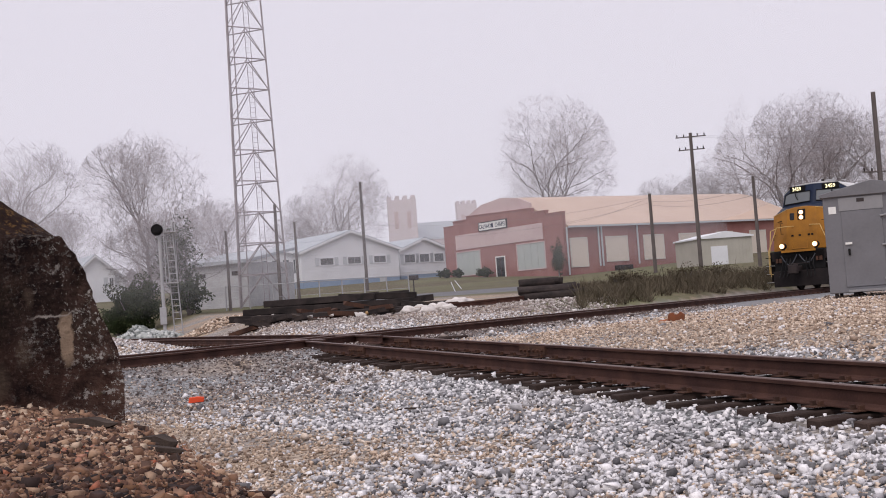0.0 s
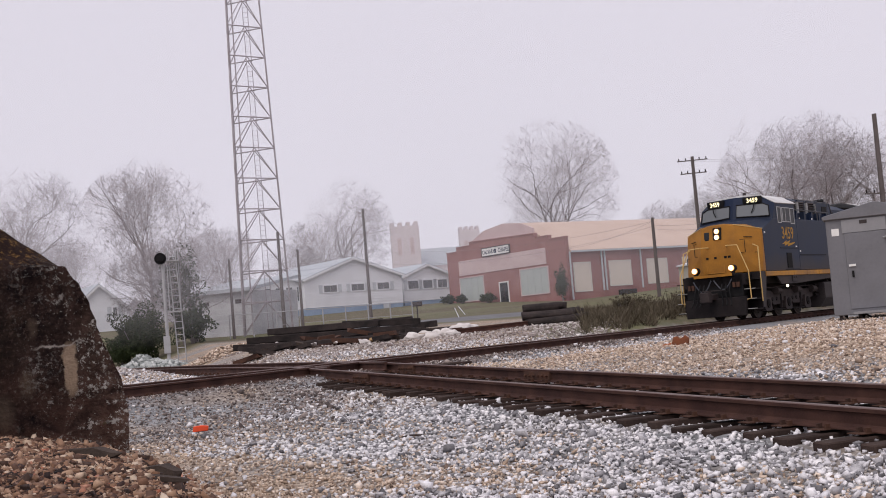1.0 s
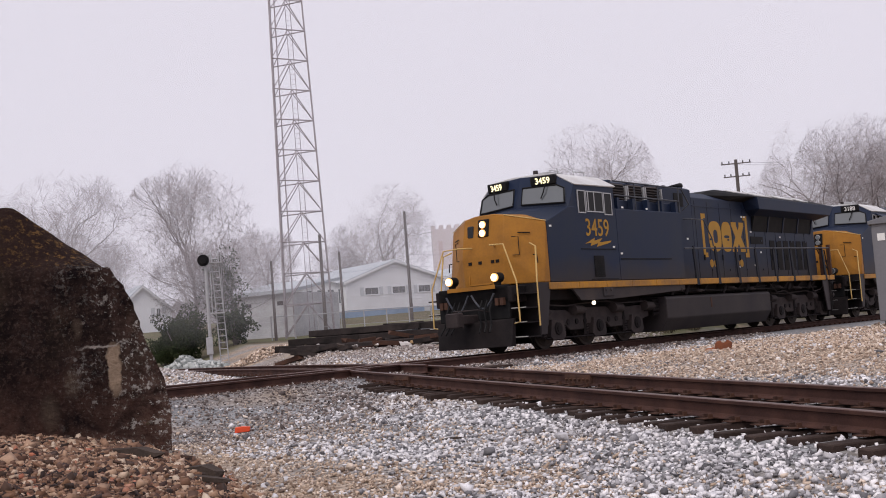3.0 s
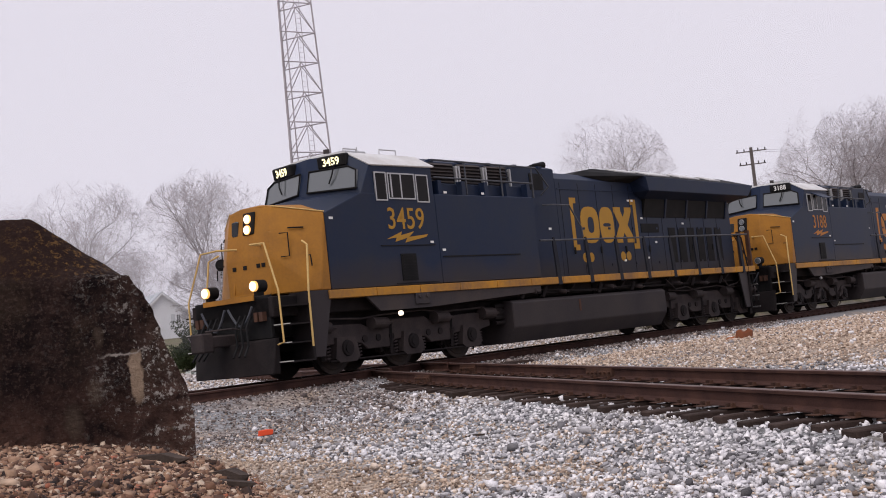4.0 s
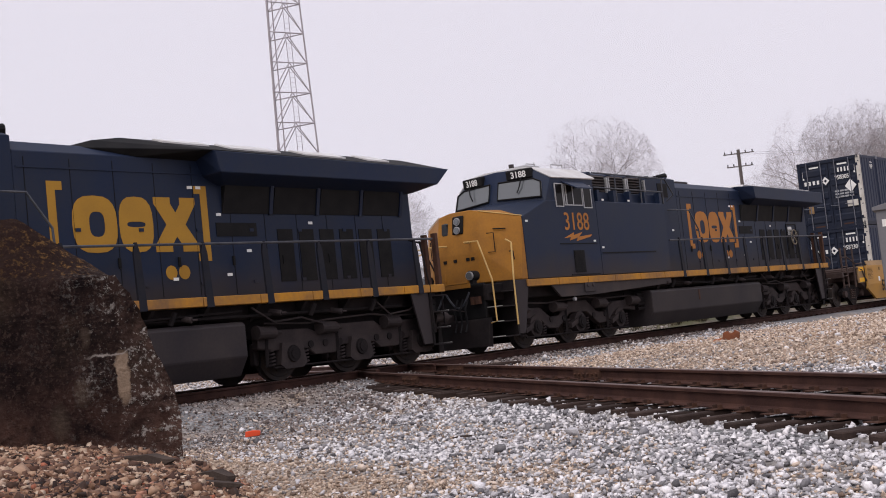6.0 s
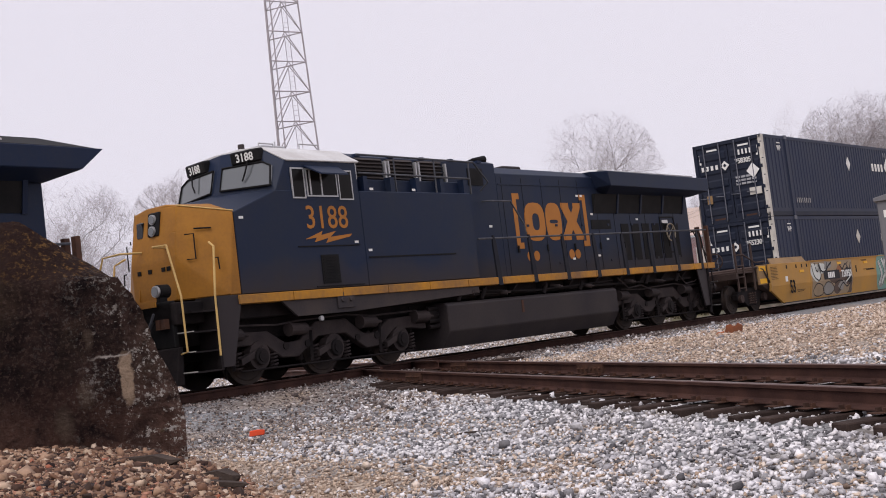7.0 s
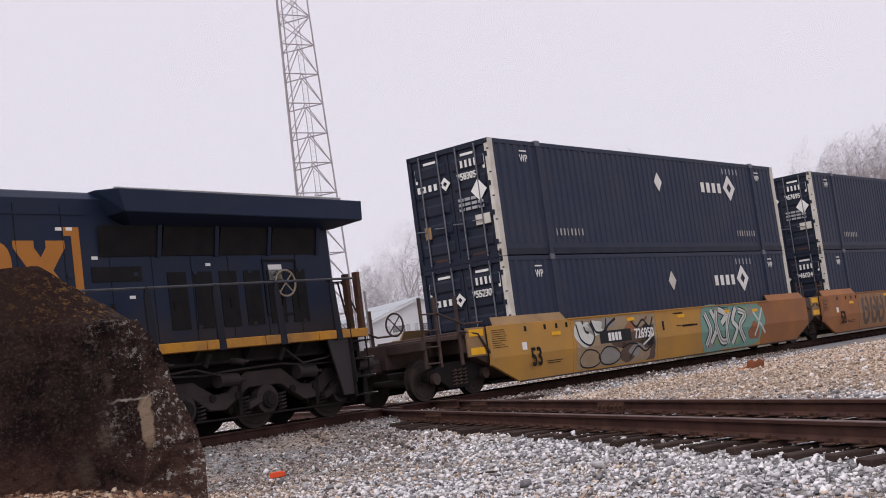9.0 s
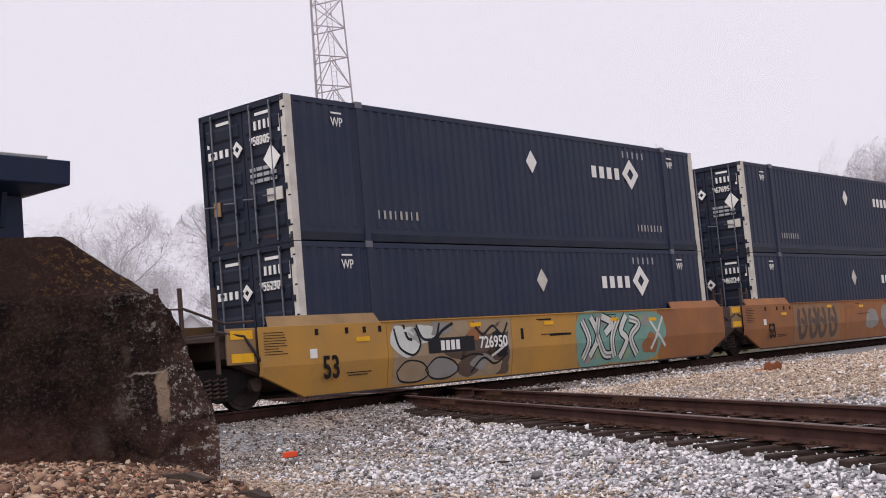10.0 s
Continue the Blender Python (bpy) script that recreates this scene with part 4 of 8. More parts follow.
    # ends: plough, steps, coupler, hoses, handrails
    for e in (0, 1):
        def X(a):
            return a if e == 0 else LOCO - a
        bm = hull(bmesh.new(), both([(X(0.62), 0.0, 0.16), (X(0.72), 0.3, 0.8), (X(0.85), 1.15, 0.16), (X(0.95), 1.2, 0.85), (X(1.05), 1.15, 0.16), (X(1.05), 1.2, 0.85)]))
        part("snow_plough", bm, GRIME, g, "dark steel plough blade with dull scratches", bevel=0.015)
        bm = box(bmesh.new(), *sorted((X(0.95), X(1.05))), -1.1, 1.1, 0.85, 1.7)
        part("end_plate", bm, BLACK, g, bevel=0.015)
        bm = box(bmesh.new(), *sorted((X(0.88), X(0.9))), -0.75, 0.75, 1.62, 1.72)
        part("anticlimber", bm, YELLOW if e == 0 else BLACK, g)
        bm = bmesh.new()
        box(bm, *sorted((X(0.2), X(1.0))), -0.12, 0.12, 0.78, 1.02), box(bm, *sorted((X(0.0), X(0.28))), -0.18, 0.2, 0.7, 1.08)
        part("coupler", bm, FRAME, g, bevel=0.03)
        bm = pipe(bmesh.new(), [(X(0.9), -0.5, 1.05), (X(0.55), -0.42, 1.12), (X(0.5), 0.3, 1.12), (X(0.9), 0.45, 1.05)], 0.018)
        part("uncoupling_lever", bm, FRAME, g)
        for y in (-0.95, -0.8, 0.8, 0.95):
            part("hose_valve", box(bmesh.new(), *sorted((X(0.84), X(0.95))), y - 0.05, y + 0.05, 1.2, 1.38), STEEL_RUST, g)
        for s in (-1, 1):
            bm = bmesh.new()
            for i in range(4):
                box(bm, *sorted((X(1.05), X(1.6))), *sorted((s * 1.05, s * 1.53)), 0.35 + i * 0.36, 0.38 + i * 0.36)
            box(bm, *sorted((X(1.6), X(1.66))), *sorted((s * 1.0, s * 1.53)), 0.35, 1.7)
            part("step_well", bm, GRIME, g)
            for i in range(3):
                bm = box(bmesh.new(), *sorted((X(1.02), X(1.05))), *sorted((s * 1.08, s * 1.53)), 0.37 + i * 0.36, 0.39 + i * 0.36)
                part("step_edge", bm, MATS["faded_white"], g)
            bm = hull(bmesh.new(), [(X(1.62), s * 1.5, 1.7), (X(2.3), s * 1.5, 1.7), (X(1.62), s * 1.5, 0.4), (X(1.95), s * 1.5, 0.4), (X(1.62), s * 1.46, 1.7), (X(2.3), s * 1.46, 1.7), (X(1.62), s * 1.46, 0.4), (X(1.95), s * 1.46, 0.4)])
            part("step_side_plate", bm, NAVY, g)
            hand = YELLOW if e == 0 else GRIME
            bm = pipe(bmesh.new(), [(X(1.6), s * 0.35, 2.74), (X(1.15), s * 0.5, 2.74), (X(1.1), s * 0.95, 2.72), (X(1.0), s * 1.34, 1.75), (X(1.0), s * 1.36, 0.75), (X(1.0), s * 1.1, 0.7)], 0.02)
            part("grab_handrail", bm, MATS["pale_yellow"] if e == 0 else GRIME, g)
            bm = pipe(bmesh.new(), [(X(1.85), s * 1.25, 2.72), (X(1.75), s * 1.48, 2.62), (X(1.62), s * 1.53, 1.7), (X(1.6), s * 1.54, 0.62)], 0.022)
            part("grab_handrail", bm, MATS["pale_yellow"] if e == 0 else GRIME, g)
            for i in range(3):
                y = s * (0.35 + 0.16 * i)
                bm = pipe(bmesh.new(), [(X(0.86), y, 1.35), (X(0.7), y, 1.1), (X(0.66), y + s * 0.06, 0.75), (X(0.5), y + s * 0.1, 0.55)], 0.025)
                part("air_hose", bm, BLACK, g)
        for y0, sag in ((0.75, 0.42), (-0.05, 0.36)):
            bm = pipe(bmesh.new(), [(X(0.82), y0 - i * 0.1, 1.5 - sag * math.sin(math.pi * i / 7.0)) for i in range(8)], 0.025)
            part("jumper_cable", bm, MATS["rail_grey"], g)
        if e == 1:
            for s in (-0.62, 0.62):
                bm = box(bmesh.new(), 21.7, 21.8, s - 0.12, s + 0.12, 1.7, 2.75)
                part("end_post", bm, GRIME, g)
            for s in (-1.4, -1.1, 1.1, 1.4):
                bm = box(bmesh.new(), 21.72, 21.82, s - 0.06, s + 0.06, 1.6, 2.85)
                part("end_post", bm, STEEL_RUST, g)
    # lamps
    bm = hull(bmesh.new(), both([(1.57, 0.17, 3.0), (1.64, 0.17, 3.46), (1.8, 0.17, 3.0), (1.8, 0.17, 3.46)]))
    part("headlight_box", bm, BLACK, g, bevel=0.02)
    def lamp(name, x, y, z, r, back):
        lab = "lit lamp" if lit else "unlit lamp"
        ob = part(name, rod(bmesh.new(), (x, y, z), (back, y, z), r, 20), LAMP_RIM if lit else SILVER, g, lab)
        part("lens", rod(bmesh.new(), (x - 0.012, y, z), (x + 0.01, y, z), r * 0.82, 20), LAMP if lit else GLASS_GREY, ob)
    for z in (3.1, 3.32):
        lamp("headlight", 1.555 + (z - 3.1) * 0.15, 0, z, 0.095, 1.7)
    for s in (-1, 1):
        lamp("ditch_light", 0.92, s * 0.72, 1.9, 0.105, 1.12)
        bm = rod(bmesh.new(), (0.97, s * 0.72, 1.9), (1.2, s * 0.72, 1.9), 0.125, 16)
        box(bm, 0.98, 1.15, s * 0.72 - 0.05, s * 0.72 + 0.05, 1.68, 1.8)
        part("lamp_housing", bm, BLACK, g)
    bm = rod(bmesh.new(), (4.35, -1.44, 1.12), (4.35, -1.5, 1.12), 0.05, 10)
    part("ground_light", bm, LAMP if lit else SILVER, g, "small lit ground lamp" if lit else "small unlit ground lamp")
    for i in range(3):
        bm = rod(bmesh.new(), (11.15 + i * 0.1, -0.62 + i * 0.16, 4.70), (11.62 + i * 0.1, -0.62 + i * 0.16, 4.72), 0.04, 10, 0.1)
        part("horn", bm, BLACK, g)
    return g


mat("faded_white", (0.4, 0.39, 0.37), 0.6)
mat("worn_pale", (0.30, 0.26, 0.20), 0.6)
mat("rail_navy", (0.008, 0.010, 0.018), 0.6, 0, (0.02, 0.018, 0.02), 4, 40, 0.6)
mat("rail_grey", (0.05, 0.055, 0.07), 0.5, 0.2, (0.12, 0.12, 0.125), 4, 40, 0.6)
mat("pale_yellow", (0.62, 0.42, 0.16), 0.5, 0, (0.4, 0.26, 0.1), 4, 40, 0.6)
locomotive("3459", FRONTS[0], LOGO, True, True, False)
locomotive("3188", FRONTS[1], LOGO_ORANGE, False, False, True)

# ---------- well cars and containers ----------
CAR_YELLOW = mat("car_yellow", (0.48, 0.25, 0.05), 0.55, 0, (0.34, 0.20, 0.07), 1.0, 20, 0.8)
CAR_RUST = mat("car_orange_rust", (0.33, 0.14, 0.05), 0.65, 0, (0.24, 0.11, 0.06), 1.2, 20, 0.9)
mat("car_tan", (0.30, 0.19, 0.09), 0.6, 0, (0.2, 0.13, 0.07), 1.5, 25, 0.8)
CAR_DARK = mat("car_brown_black", (0.05, 0.035, 0.032), 0.75, 0, (0.09, 0.06, 0.05), 2, 30, 0.9, 0.15, 40)
REFLECT = mat("reflector_yellow", (0.8, 0.42, 0.02), 0.4)
BOX_NAVY = mat("container_navy", (0.014, 0.022, 0.052), 0.55, 0, (0.03, 0.036, 0.058), 0.8, 14, 0.7, 0.02, 10, spec=0.25)
BOX_DARK = mat("container_dark", (0.012, 0.017, 0.034), 0.55, 0, (0.026, 0.029, 0.04), 2, 30, 0.7)
POST_WHITE = mat("post_white", (0.62, 0.60, 0.55), 0.6, 0, (0.42, 0.39, 0.34), 3, 40, 0.7)
INKS = [mat("spray_" + n, c, 0.55, 0, tuple(v * 0.7 for v in c), 3, 40, 0.5) for n, c in (
    ("white", (0.62, 0.64, 0.6)), ("black", (0.015, 0.016, 0.02)), ("teal", (0.18, 0.33, 0.28)), ("grey", (0.28, 0.27, 0.25)), ("tan", (0.33, 0.25, 0.16)), ("brown", (0.11, 0.075, 0.06)), ("blue", (0.2, 0.3, 0.42)), ("ochre", (0.42, 0.22, 0.05)), ("rust", (0.30, 0.13, 0.06)), ("moss", (0.24, 0.36, 0.22)))]


def smooth(pts, closed=False, k=6):
    """A curve through the points."""
    n = len(pts)
    out = []
    for i in range(n if closed else n - 1):
        p = [pts[(i + j) % n] if closed else pts[min(max(i + j, 0), n - 1)] for j in (-1, 0, 1, 2)]
        for m in range(k):
            t = m / k
            w = (-t ** 3 + 2 * t ** 2 - t, 3 * t ** 3 - 5 * t ** 2 + 2, -3 * t ** 3 + 4 * t ** 2 + t, t ** 3 - t ** 2)
            out.append(tuple(0.5 * sum(a * q[c] for a, q in zip(w, p)) for c in (0, 1)))
    return out if closed else out + [tuple(pts[-1])]


def blob(rng, cx, cz, w, h, n=8):
    pts = [(cx + 0.5 * w * math.cos(a) * rng.uniform(0.6, 1.15), cz + 0.5 * h * math.sin(a) * rng.uniform(0.6, 1.15)) for a in [2 * math.pi * i / n for i in range(n)]]
    return [(x, min(max(z, 0.2), 1.46)) for x, z in smooth(pts, True, 4)]


def spray(car, pts, ink, lift, name="graffiti"):
    """A flat patch of sprayed paint on the car's side, which leans in below z = 0.75."""
    bm = bmesh.new()
    c = bm.verts.new((sum(p[0] for p in pts) / len(pts), 0, sum(p[1] for p in pts) / len(pts)))
    vs = [bm.verts.new((x, 0, z)) for x, z in pts]
    for i in range(len(vs)):
        bm.faces.new((c, vs[i], vs[(i + 1) % len(vs)]))
    bmesh.ops.bisect_plane(bm, geom=bm.verts[:] + bm.edges[:] + bm.faces[:], plane_co=(0, 0, 0.75), plane_no=(0, 0, 1))
    for v in bm.verts:
        v.co.y = -1.5 - lift + max(0.0, 0.75 - v.co.z) * 0.2
    part(name, bm, ink, car)


def strokes(car, line, w, ink, lift, name="graffiti_stroke"):
    """One smooth sprayed line of even width along the points."""
    pts = [Vector(p) for p in smooth(line)]
    bm, rows = bmesh.new(), []
    for i, p in enumerate(pts):
        d = (pts[min(i + 1, len(pts) - 1)] - pts[max(i - 1, 0)]).normalized() * w / 2
        row = []
        for sgn in (-1, 1):
            x, z = p.x - sgn * d.y, min(max(p.y + sgn * d.x, 0.17), 1.48)
            row.append(bm.verts.new((x, -1.5 - lift + max(0.0, 0.75 - z) * 0.2, z)))
        rows.append(row)
    for a, b in zip(rows, rows[1:]):
        bm.faces.new((a[0], a[1], b[1], b[0]))
    return part(name, bm, ink, car)


def freight_truck(car, x):
    t = part("truck", box(bmesh.new(), x - 0.2, x + 0.2, -0.95, 0.95, 0.42, 0.72), GRIME, car, "two-axle freight truck, rusty black", bevel=0.03)
    for s in (-1, 1):
        bm = bmesh.new()
        prism(bm, [(x - 1.12, 0.58), (x - 0.95, 0.66), (x - 0.3, 0.80), (x + 0.3, 0.80), (x + 0.95, 0.66), (x + 1.12, 0.58), (x + 1.08, 0.42), (x + 0.7, 0.42), (x + 0.35, 0.2), (x - 0.35, 0.2), (x - 0.7, 0.42), (x - 1.08, 0.42)], "y", *sorted((s * 0.93, s * 1.1)))
        part("side_frame", bm, GRIME, t, bevel=0.015)
        for i in range(3):
            part("bolster_spring", coil(x - 0.18 + i * 0.18, s * 1.11, 0.24, 0.62, 0.06, 0.02, 5), CAR_DARK, t)
        for a in (-0.89, 0.89):
            bm = rod(bmesh.new(), (x + a, s * 1.08, 0.46), (x + a, s * 1.2, 0.46), 0.13, 14)
            part("bearing_cap", bm, CAR_DARK, t)
    for a in (-0.89, 0.89):
        wheelset(t, x + a, 0.46, 0.46)


def well_car(along, first):
    paint = CAR_YELLOW if first else CAR_RUST
    g = thing("well_car", on_track(0), ("yellow" if first else "faded orange") + " double-stack well car with graffiti along its side", "rail car", "well cars of the train")
    MOVING.append((g, along, 0.0))
    for s in (-1, 1):
        # side sill in panels, lower half leaning inwards
        cuts = [(-1.2, 2.2, 0), (2.2, 6.4, 0), (6.4, 9.1, 0), (9.1, 13.0, 0), (13.0, 16.75, 1)]
        for a, b, rusty in cuts:
            lo0, lo1 = (a, b)
            bm = bmesh.new()
            if a < 0:
                prof = [(a, 1.5), (b, 1.5), (b, 0.75), (a, 0.75)]
                low = [(a, 0.75), (b, 0.75), (b, 0.15), (-0.1, 0.15), (a, 0.6)]
            elif b > 16:
                prof = [(a, 1.5), (b, 1.5), (b, 0.75), (a, 0.75)]
                low = [(a, 0.75), (b, 0.75), (b, 0.6), (15.8, 0.15), (a, 0.15)]
            else:
                prof, low = [(a, 1.5), (b, 1.5), (b, 0.75), (a, 0.75)], [(a, 0.75), (b, 0.75), (b, 0.15), (a, 0.15)]
            prism(bm, [(x + (0.006 if x == a else -0.006 if x == b else 0), z) for x, z in prof], "y", *sorted((s * 1.5, s * 1.42)))
            lean = bmesh.new()
            prism(lean, [(x + (0.006 if x == a else -0.006 if x == b else 0), z) for x, z in low], "y", *sorted((s * 1.5, s * 1.42)))
            for v in lean.verts:
                v.co.y -= s * (0.75 - v.co.z) * 0.2
            part("side_panel", bm, CAR_RUST if rusty else paint, g, bevel=0.004)
            part("lower_side_panel", lean, CAR_RUST if rusty else paint, g, bevel=0.004)
        for a, b in ((-0.95, 2.05), (13.85, 16.65)):
            bm = bmesh.new()
            hull(bm, [(a, s * 1.5, 1.46), (b, s * 1.5, 1.46), (a + 0.06, s * 1.36, 1.70), (b - 0.06, s * 1.36, 1.70), (a, s * 1.44, 1.46), (b, s * 1.44, 1.46), (a + 0.06, s * 1.33, 1.70), (b - 0.06, s * 1.33, 1.70)])
            part("guide_flange", bm, CAR_RUST if (b > 10 or not first) else MATS["car_tan"], g, "slanted container guide")
        bm = box(bmesh.new(), 2.05, 13.85, *sorted((s * 1.36, s * 1.53)), 1.49, 1.515)
        part("top_chord", bm, paint, g)
        bm = box(bmesh.new(), 0, 15.9, *sorted((s * 1.30, s * 1.40)), 0.12, 0.155)
        part("bottom_chord", bm, DUST, g)
    part("well_floor", box(bmesh.new(), -0.2, 16.3, -1.3, 1.3, 0.16, 0.23), CAR_DARK, g)
    for e in (0, 1):
        def X(a):
            return a if e == 0 else 16.15 - a
        bm = hull(bmesh.new(), both([(X(-0.35), 1.42, 1.52), (X(-0.35), 1.42, 0.85), (X(-1.9), 1.35, 1.45), (X(-1.9), 1.35, 0.95), (X(-0.3), 1.3, 0.3), (X(-1.0), 1.2, 0.75)]))
        part("end_platform", bm, CAR_DARK, g, bevel=0.01)
        if e == 0 and first:
            bm = box(bmesh.new(), -3.5, -1.8, -0.32, 0.32, 0.78, 1.35)
            box(bm, -2.0, -1.7, -1.3, 1.3, 0.95, 1.4)
            part("draft_sill", bm, CAR_DARK, g, bevel=0.02)
            bm = box(bmesh.new(), -3.45, -3.3, -1.35, 1.35, 1.1, 1.3)
            part("end_beam", bm, CAR_DARK, g, bevel=0.01)
            bm = box(bmesh.new(), -4.16, -3.4, -0.14, 0.14, 0.75, 1.05)
            part("coupler", bm, CAR_DARK, g, bevel=0.03)
            bm = box(bmesh.new(), -3.4, -1.9, -1.3, -0.4, 1.28, 1.33)
            part("walkway_grating", bm, CAR_DARK, g)
            for y in (-1.34, 1.3):
                for x in (-3.35, -2.85, -2.1):
                    bm = box(bmesh.new(), x, x + 0.07, y, y + 0.05, 0.7, 2.25)
                    part("ladder_post", bm, CAR_DARK, g)
                for i in range(4):
                    bm = rod(bmesh.new(), (-3.32, y, 0.8 + i * 0.36), (-2.82, y, 0.8 + i * 0.36), 0.018)
                    part("ladder_rung", bm, CAR_DARK, g)
                bm = pipe(bmesh.new(), [(-2.82, y, 1.9), (-1.9, y, 1.6), (-1.2, y, 1.62)], 0.025)
                part("end_handrail", bm, CAR_DARK, g)
            bm = pipe(bmesh.new(), [(-2.1, -1.36, 1.45), (-1.5, -1.4, 1.35), (-1.15, -1.45, 0.85)], 0.03)
            part("brake_hose", bm, DUST, g)
            hand_wheel(g, "brake_wheel", Vector((-3.5, -0.7, 1.75)), Vector((0, 1, 0)), 0.25, CAR_DARK)
        else:
            for y in (-1.3, 1.25):
                for x in (0.5, 0.95):
                    bm = box(bmesh.new(), *sorted((X(-x), X(-x) + 0.06)), y, y + 0.05, 0.45, 2.05)
                    part("ladder_post", bm, CAR_DARK, g)
                for i in range(5):
                    bm = rod(bmesh.new(), (X(-0.5), y, 0.6 + i * 0.32), (X(-0.95), y, 0.6 + i * 0.32), 0.018)
                    part("ladder_rung", bm, CAR_DARK, g)
            bm = pipe(bmesh.new(), [(X(-0.6), -1.38, 1.3), (X(-1.0), -1.42, 1.1), (X(-1.5), -1.4, 1.25)], 0.028)
            part("brake_hose", bm, CAR_DARK, g)
    if first:
        freight_truck(g, -2.0)
        freight_truck(g, 17.72)
    else:
        freight_truck(g, 17.72)
    y = -1.506
    text("size_mark", "53", 0.62, on_side(0.55, y - 0.008, 0.46), BLACK, g, "black stencilled size number", squeeze=0.75)
    rng = random.Random(5 if first else 8)
    for x in (0.18, 1.0, 1.5, 1.95):
        part("stencil_bar", box(bmesh.new(), x, x + 0.09, y, -1.5, 1.3, 1.42), BLACK, g)
    for i in range(9):
        part("stencil_bar", box(bmesh.new(), -1.12, -0.66 + rng.uniform(-0.12, 0.12), y, -1.5, 1.38 - i * 0.05, 1.392 - i * 0.05), BLACK, g)
    for x0, x1, z in ((1.0, 1.7, 0.52), (1.05, 1.6, 0.47), (7.55, 8.6, 1.02), (7.4, 7.75, 1.38), (10.2, 10.9, 1.41)):
        part("stencil_bar", box(bmesh.new(), x0, x1, y + max(0.0, 0.75 - z) * 0.2 - 0.004, -1.494 + max(0.0, 0.75 - z) * 0.2, z, z + 0.018), BLACK, g)
    for x, z in ((1.3, 1.13), (7.7, 1.25), (12.5, 1.2), (4.9, 1.3), (10.6, 1.25)):
        part("reflector", box(bmesh.new(), x, x + 0.38, y - 0.008, -1.5, z, z + 0.09), REFLECT, g)
    part("placard", box(bmesh.new(), 0.02, 0.2, y - 0.004, -1.5, 0.86, 1.04), WHITE, g)
    for z in (0.88, 1.3):
        bm = box(bmesh.new(), -1.82, -1.3, -1.41, -1.36, z, z + 0.16)
        part("reflector_block", bm, REFLECT, g)
    bm = box(bmesh.new(), -1.9, -1.22, -1.40, -1.34, 0.84, 1.5)
    part("end_block", bm, MATS["car_tan"], g, bevel=0.01)
    if first:
        # two sprayed panels: pale outlined shapes on brown, white bent bars on teal
        spray(g, [(2.35, 0.2), (6.3, 0.2), (6.38, 1.45), (2.35, 1.45)], INKS[4], 0.004)
        for cx, cz, w, h in ((5.2, 0.9, 1.6, 0.9), (5.9, 0.6, 0.9, 0.9), (6.0, 1.2, 0.7, 0.5), (4.3, 0.85, 1.0, 0.6)):
            spray(g, blob(rng, cx, cz, w, h), INKS[5], 0.0055)
        for cx, cz, w, h, k in ((2.75, 1.1, 0.9, 0.8, 0), (3.35, 1.22, 0.9, 0.5, 0), (3.9, 1.3, 0.8, 0.4, 3), (2.9, 0.42, 1.1, 0.5, 4), (3.9, 0.45, 1.1, 0.5, 3), (4.8, 0.45, 0.9, 0.5, 5), (4.6, 1.3, 0.6, 0.35, 4), (5.3, 0.5, 0.9, 0.4, 3), (5.5, 1.25, 0.8, 0.3, 4), (5.9, 0.95, 0.6, 0.8, 1), (6.1, 1.25, 0.4, 0.3, 4), (5.7, 0.4, 0.8, 0.35, 4), (4.9, 1.36, 0.4, 0.2, 7), (6.15, 0.6, 0.35, 0.5, 5), (5.05, 1.15, 0.5, 0.35, 8)):
            spray(g, blob(rng, cx, cz, w, h), INKS[k], 0.007 + 0.0007 * (k % 5))
        for line, w in (([(2.4, 1.35), (2.55, 0.95), (2.95, 0.78), (3.2, 1.0), (3.05, 1.35)], 0.05), ([(2.45, 0.45), (2.75, 0.66), (3.25, 0.6), (3.45, 0.35), (3.1, 0.22), (2.6, 0.26), (2.45, 0.45)], 0.035), ([(3.35, 0.45), (3.7, 0.68), (4.2, 0.62), (4.45, 0.4), (4.1, 0.24), (3.6, 0.26), (3.35, 0.45)], 0.035), ([(3.1, 1.4), (3.3, 1.1), (3.7, 1.12), (3.85, 1.42)], 0.06), ([(3.6, 0.85), (3.85, 1.2), (4.3, 1.4)], 0.07), ([(2.7, 1.42), (2.8, 1.15), (2.95, 1.1)], 0.06), ([(4.9, 0.3), (5.3, 0.6), (5.75, 0.45), (6.2, 0.66)], 0.05), ([(5.0, 1.4), (5.3, 1.12), (5.7, 1.3), (6.0, 1.08), (6.25, 1.35)], 0.06), ([(4.5, 0.6), (4.9, 0.7), (5.3, 0.66)], 0.04)):
            strokes(g, line, w, INKS[1], 0.0125)
        for line in ([(2.5, 1.15), (2.75, 1.3), (3.0, 1.2)], [(3.45, 1.3), (3.6, 1.0)], [(5.6, 0.62), (5.9, 0.75), (6.2, 0.9)]):
            strokes(g, line, 0.06, INKS[0], 0.0135)
        spray(g, [(3.45, 0.78), (5.0, 0.78), (5.0, 1.1), (3.45, 1.1)], INKS[1], 0.014, "mark_panel")
        for i in range(4):
            part("mark_bar", box(bmesh.new(), 3.85 + i * 0.17, 3.97 + i * 0.17, y - 0.014, -1.51, 0.83, 1.04), WHITE, g)
        text("car_number", "726950", 0.36, on_side(5.68, y - 0.012, 0.82), WHITE, g, "white stencilled car number", squeeze=0.95)
        spray(g, smooth([(9.16, 0.2), (10.5, 0.19), (12.6, 0.2), (13.1, 0.6), (13.35, 0.95), (12.9, 1.42), (11.0, 1.46), (9.2, 1.45)], True, 5), INKS[2], 0.004)
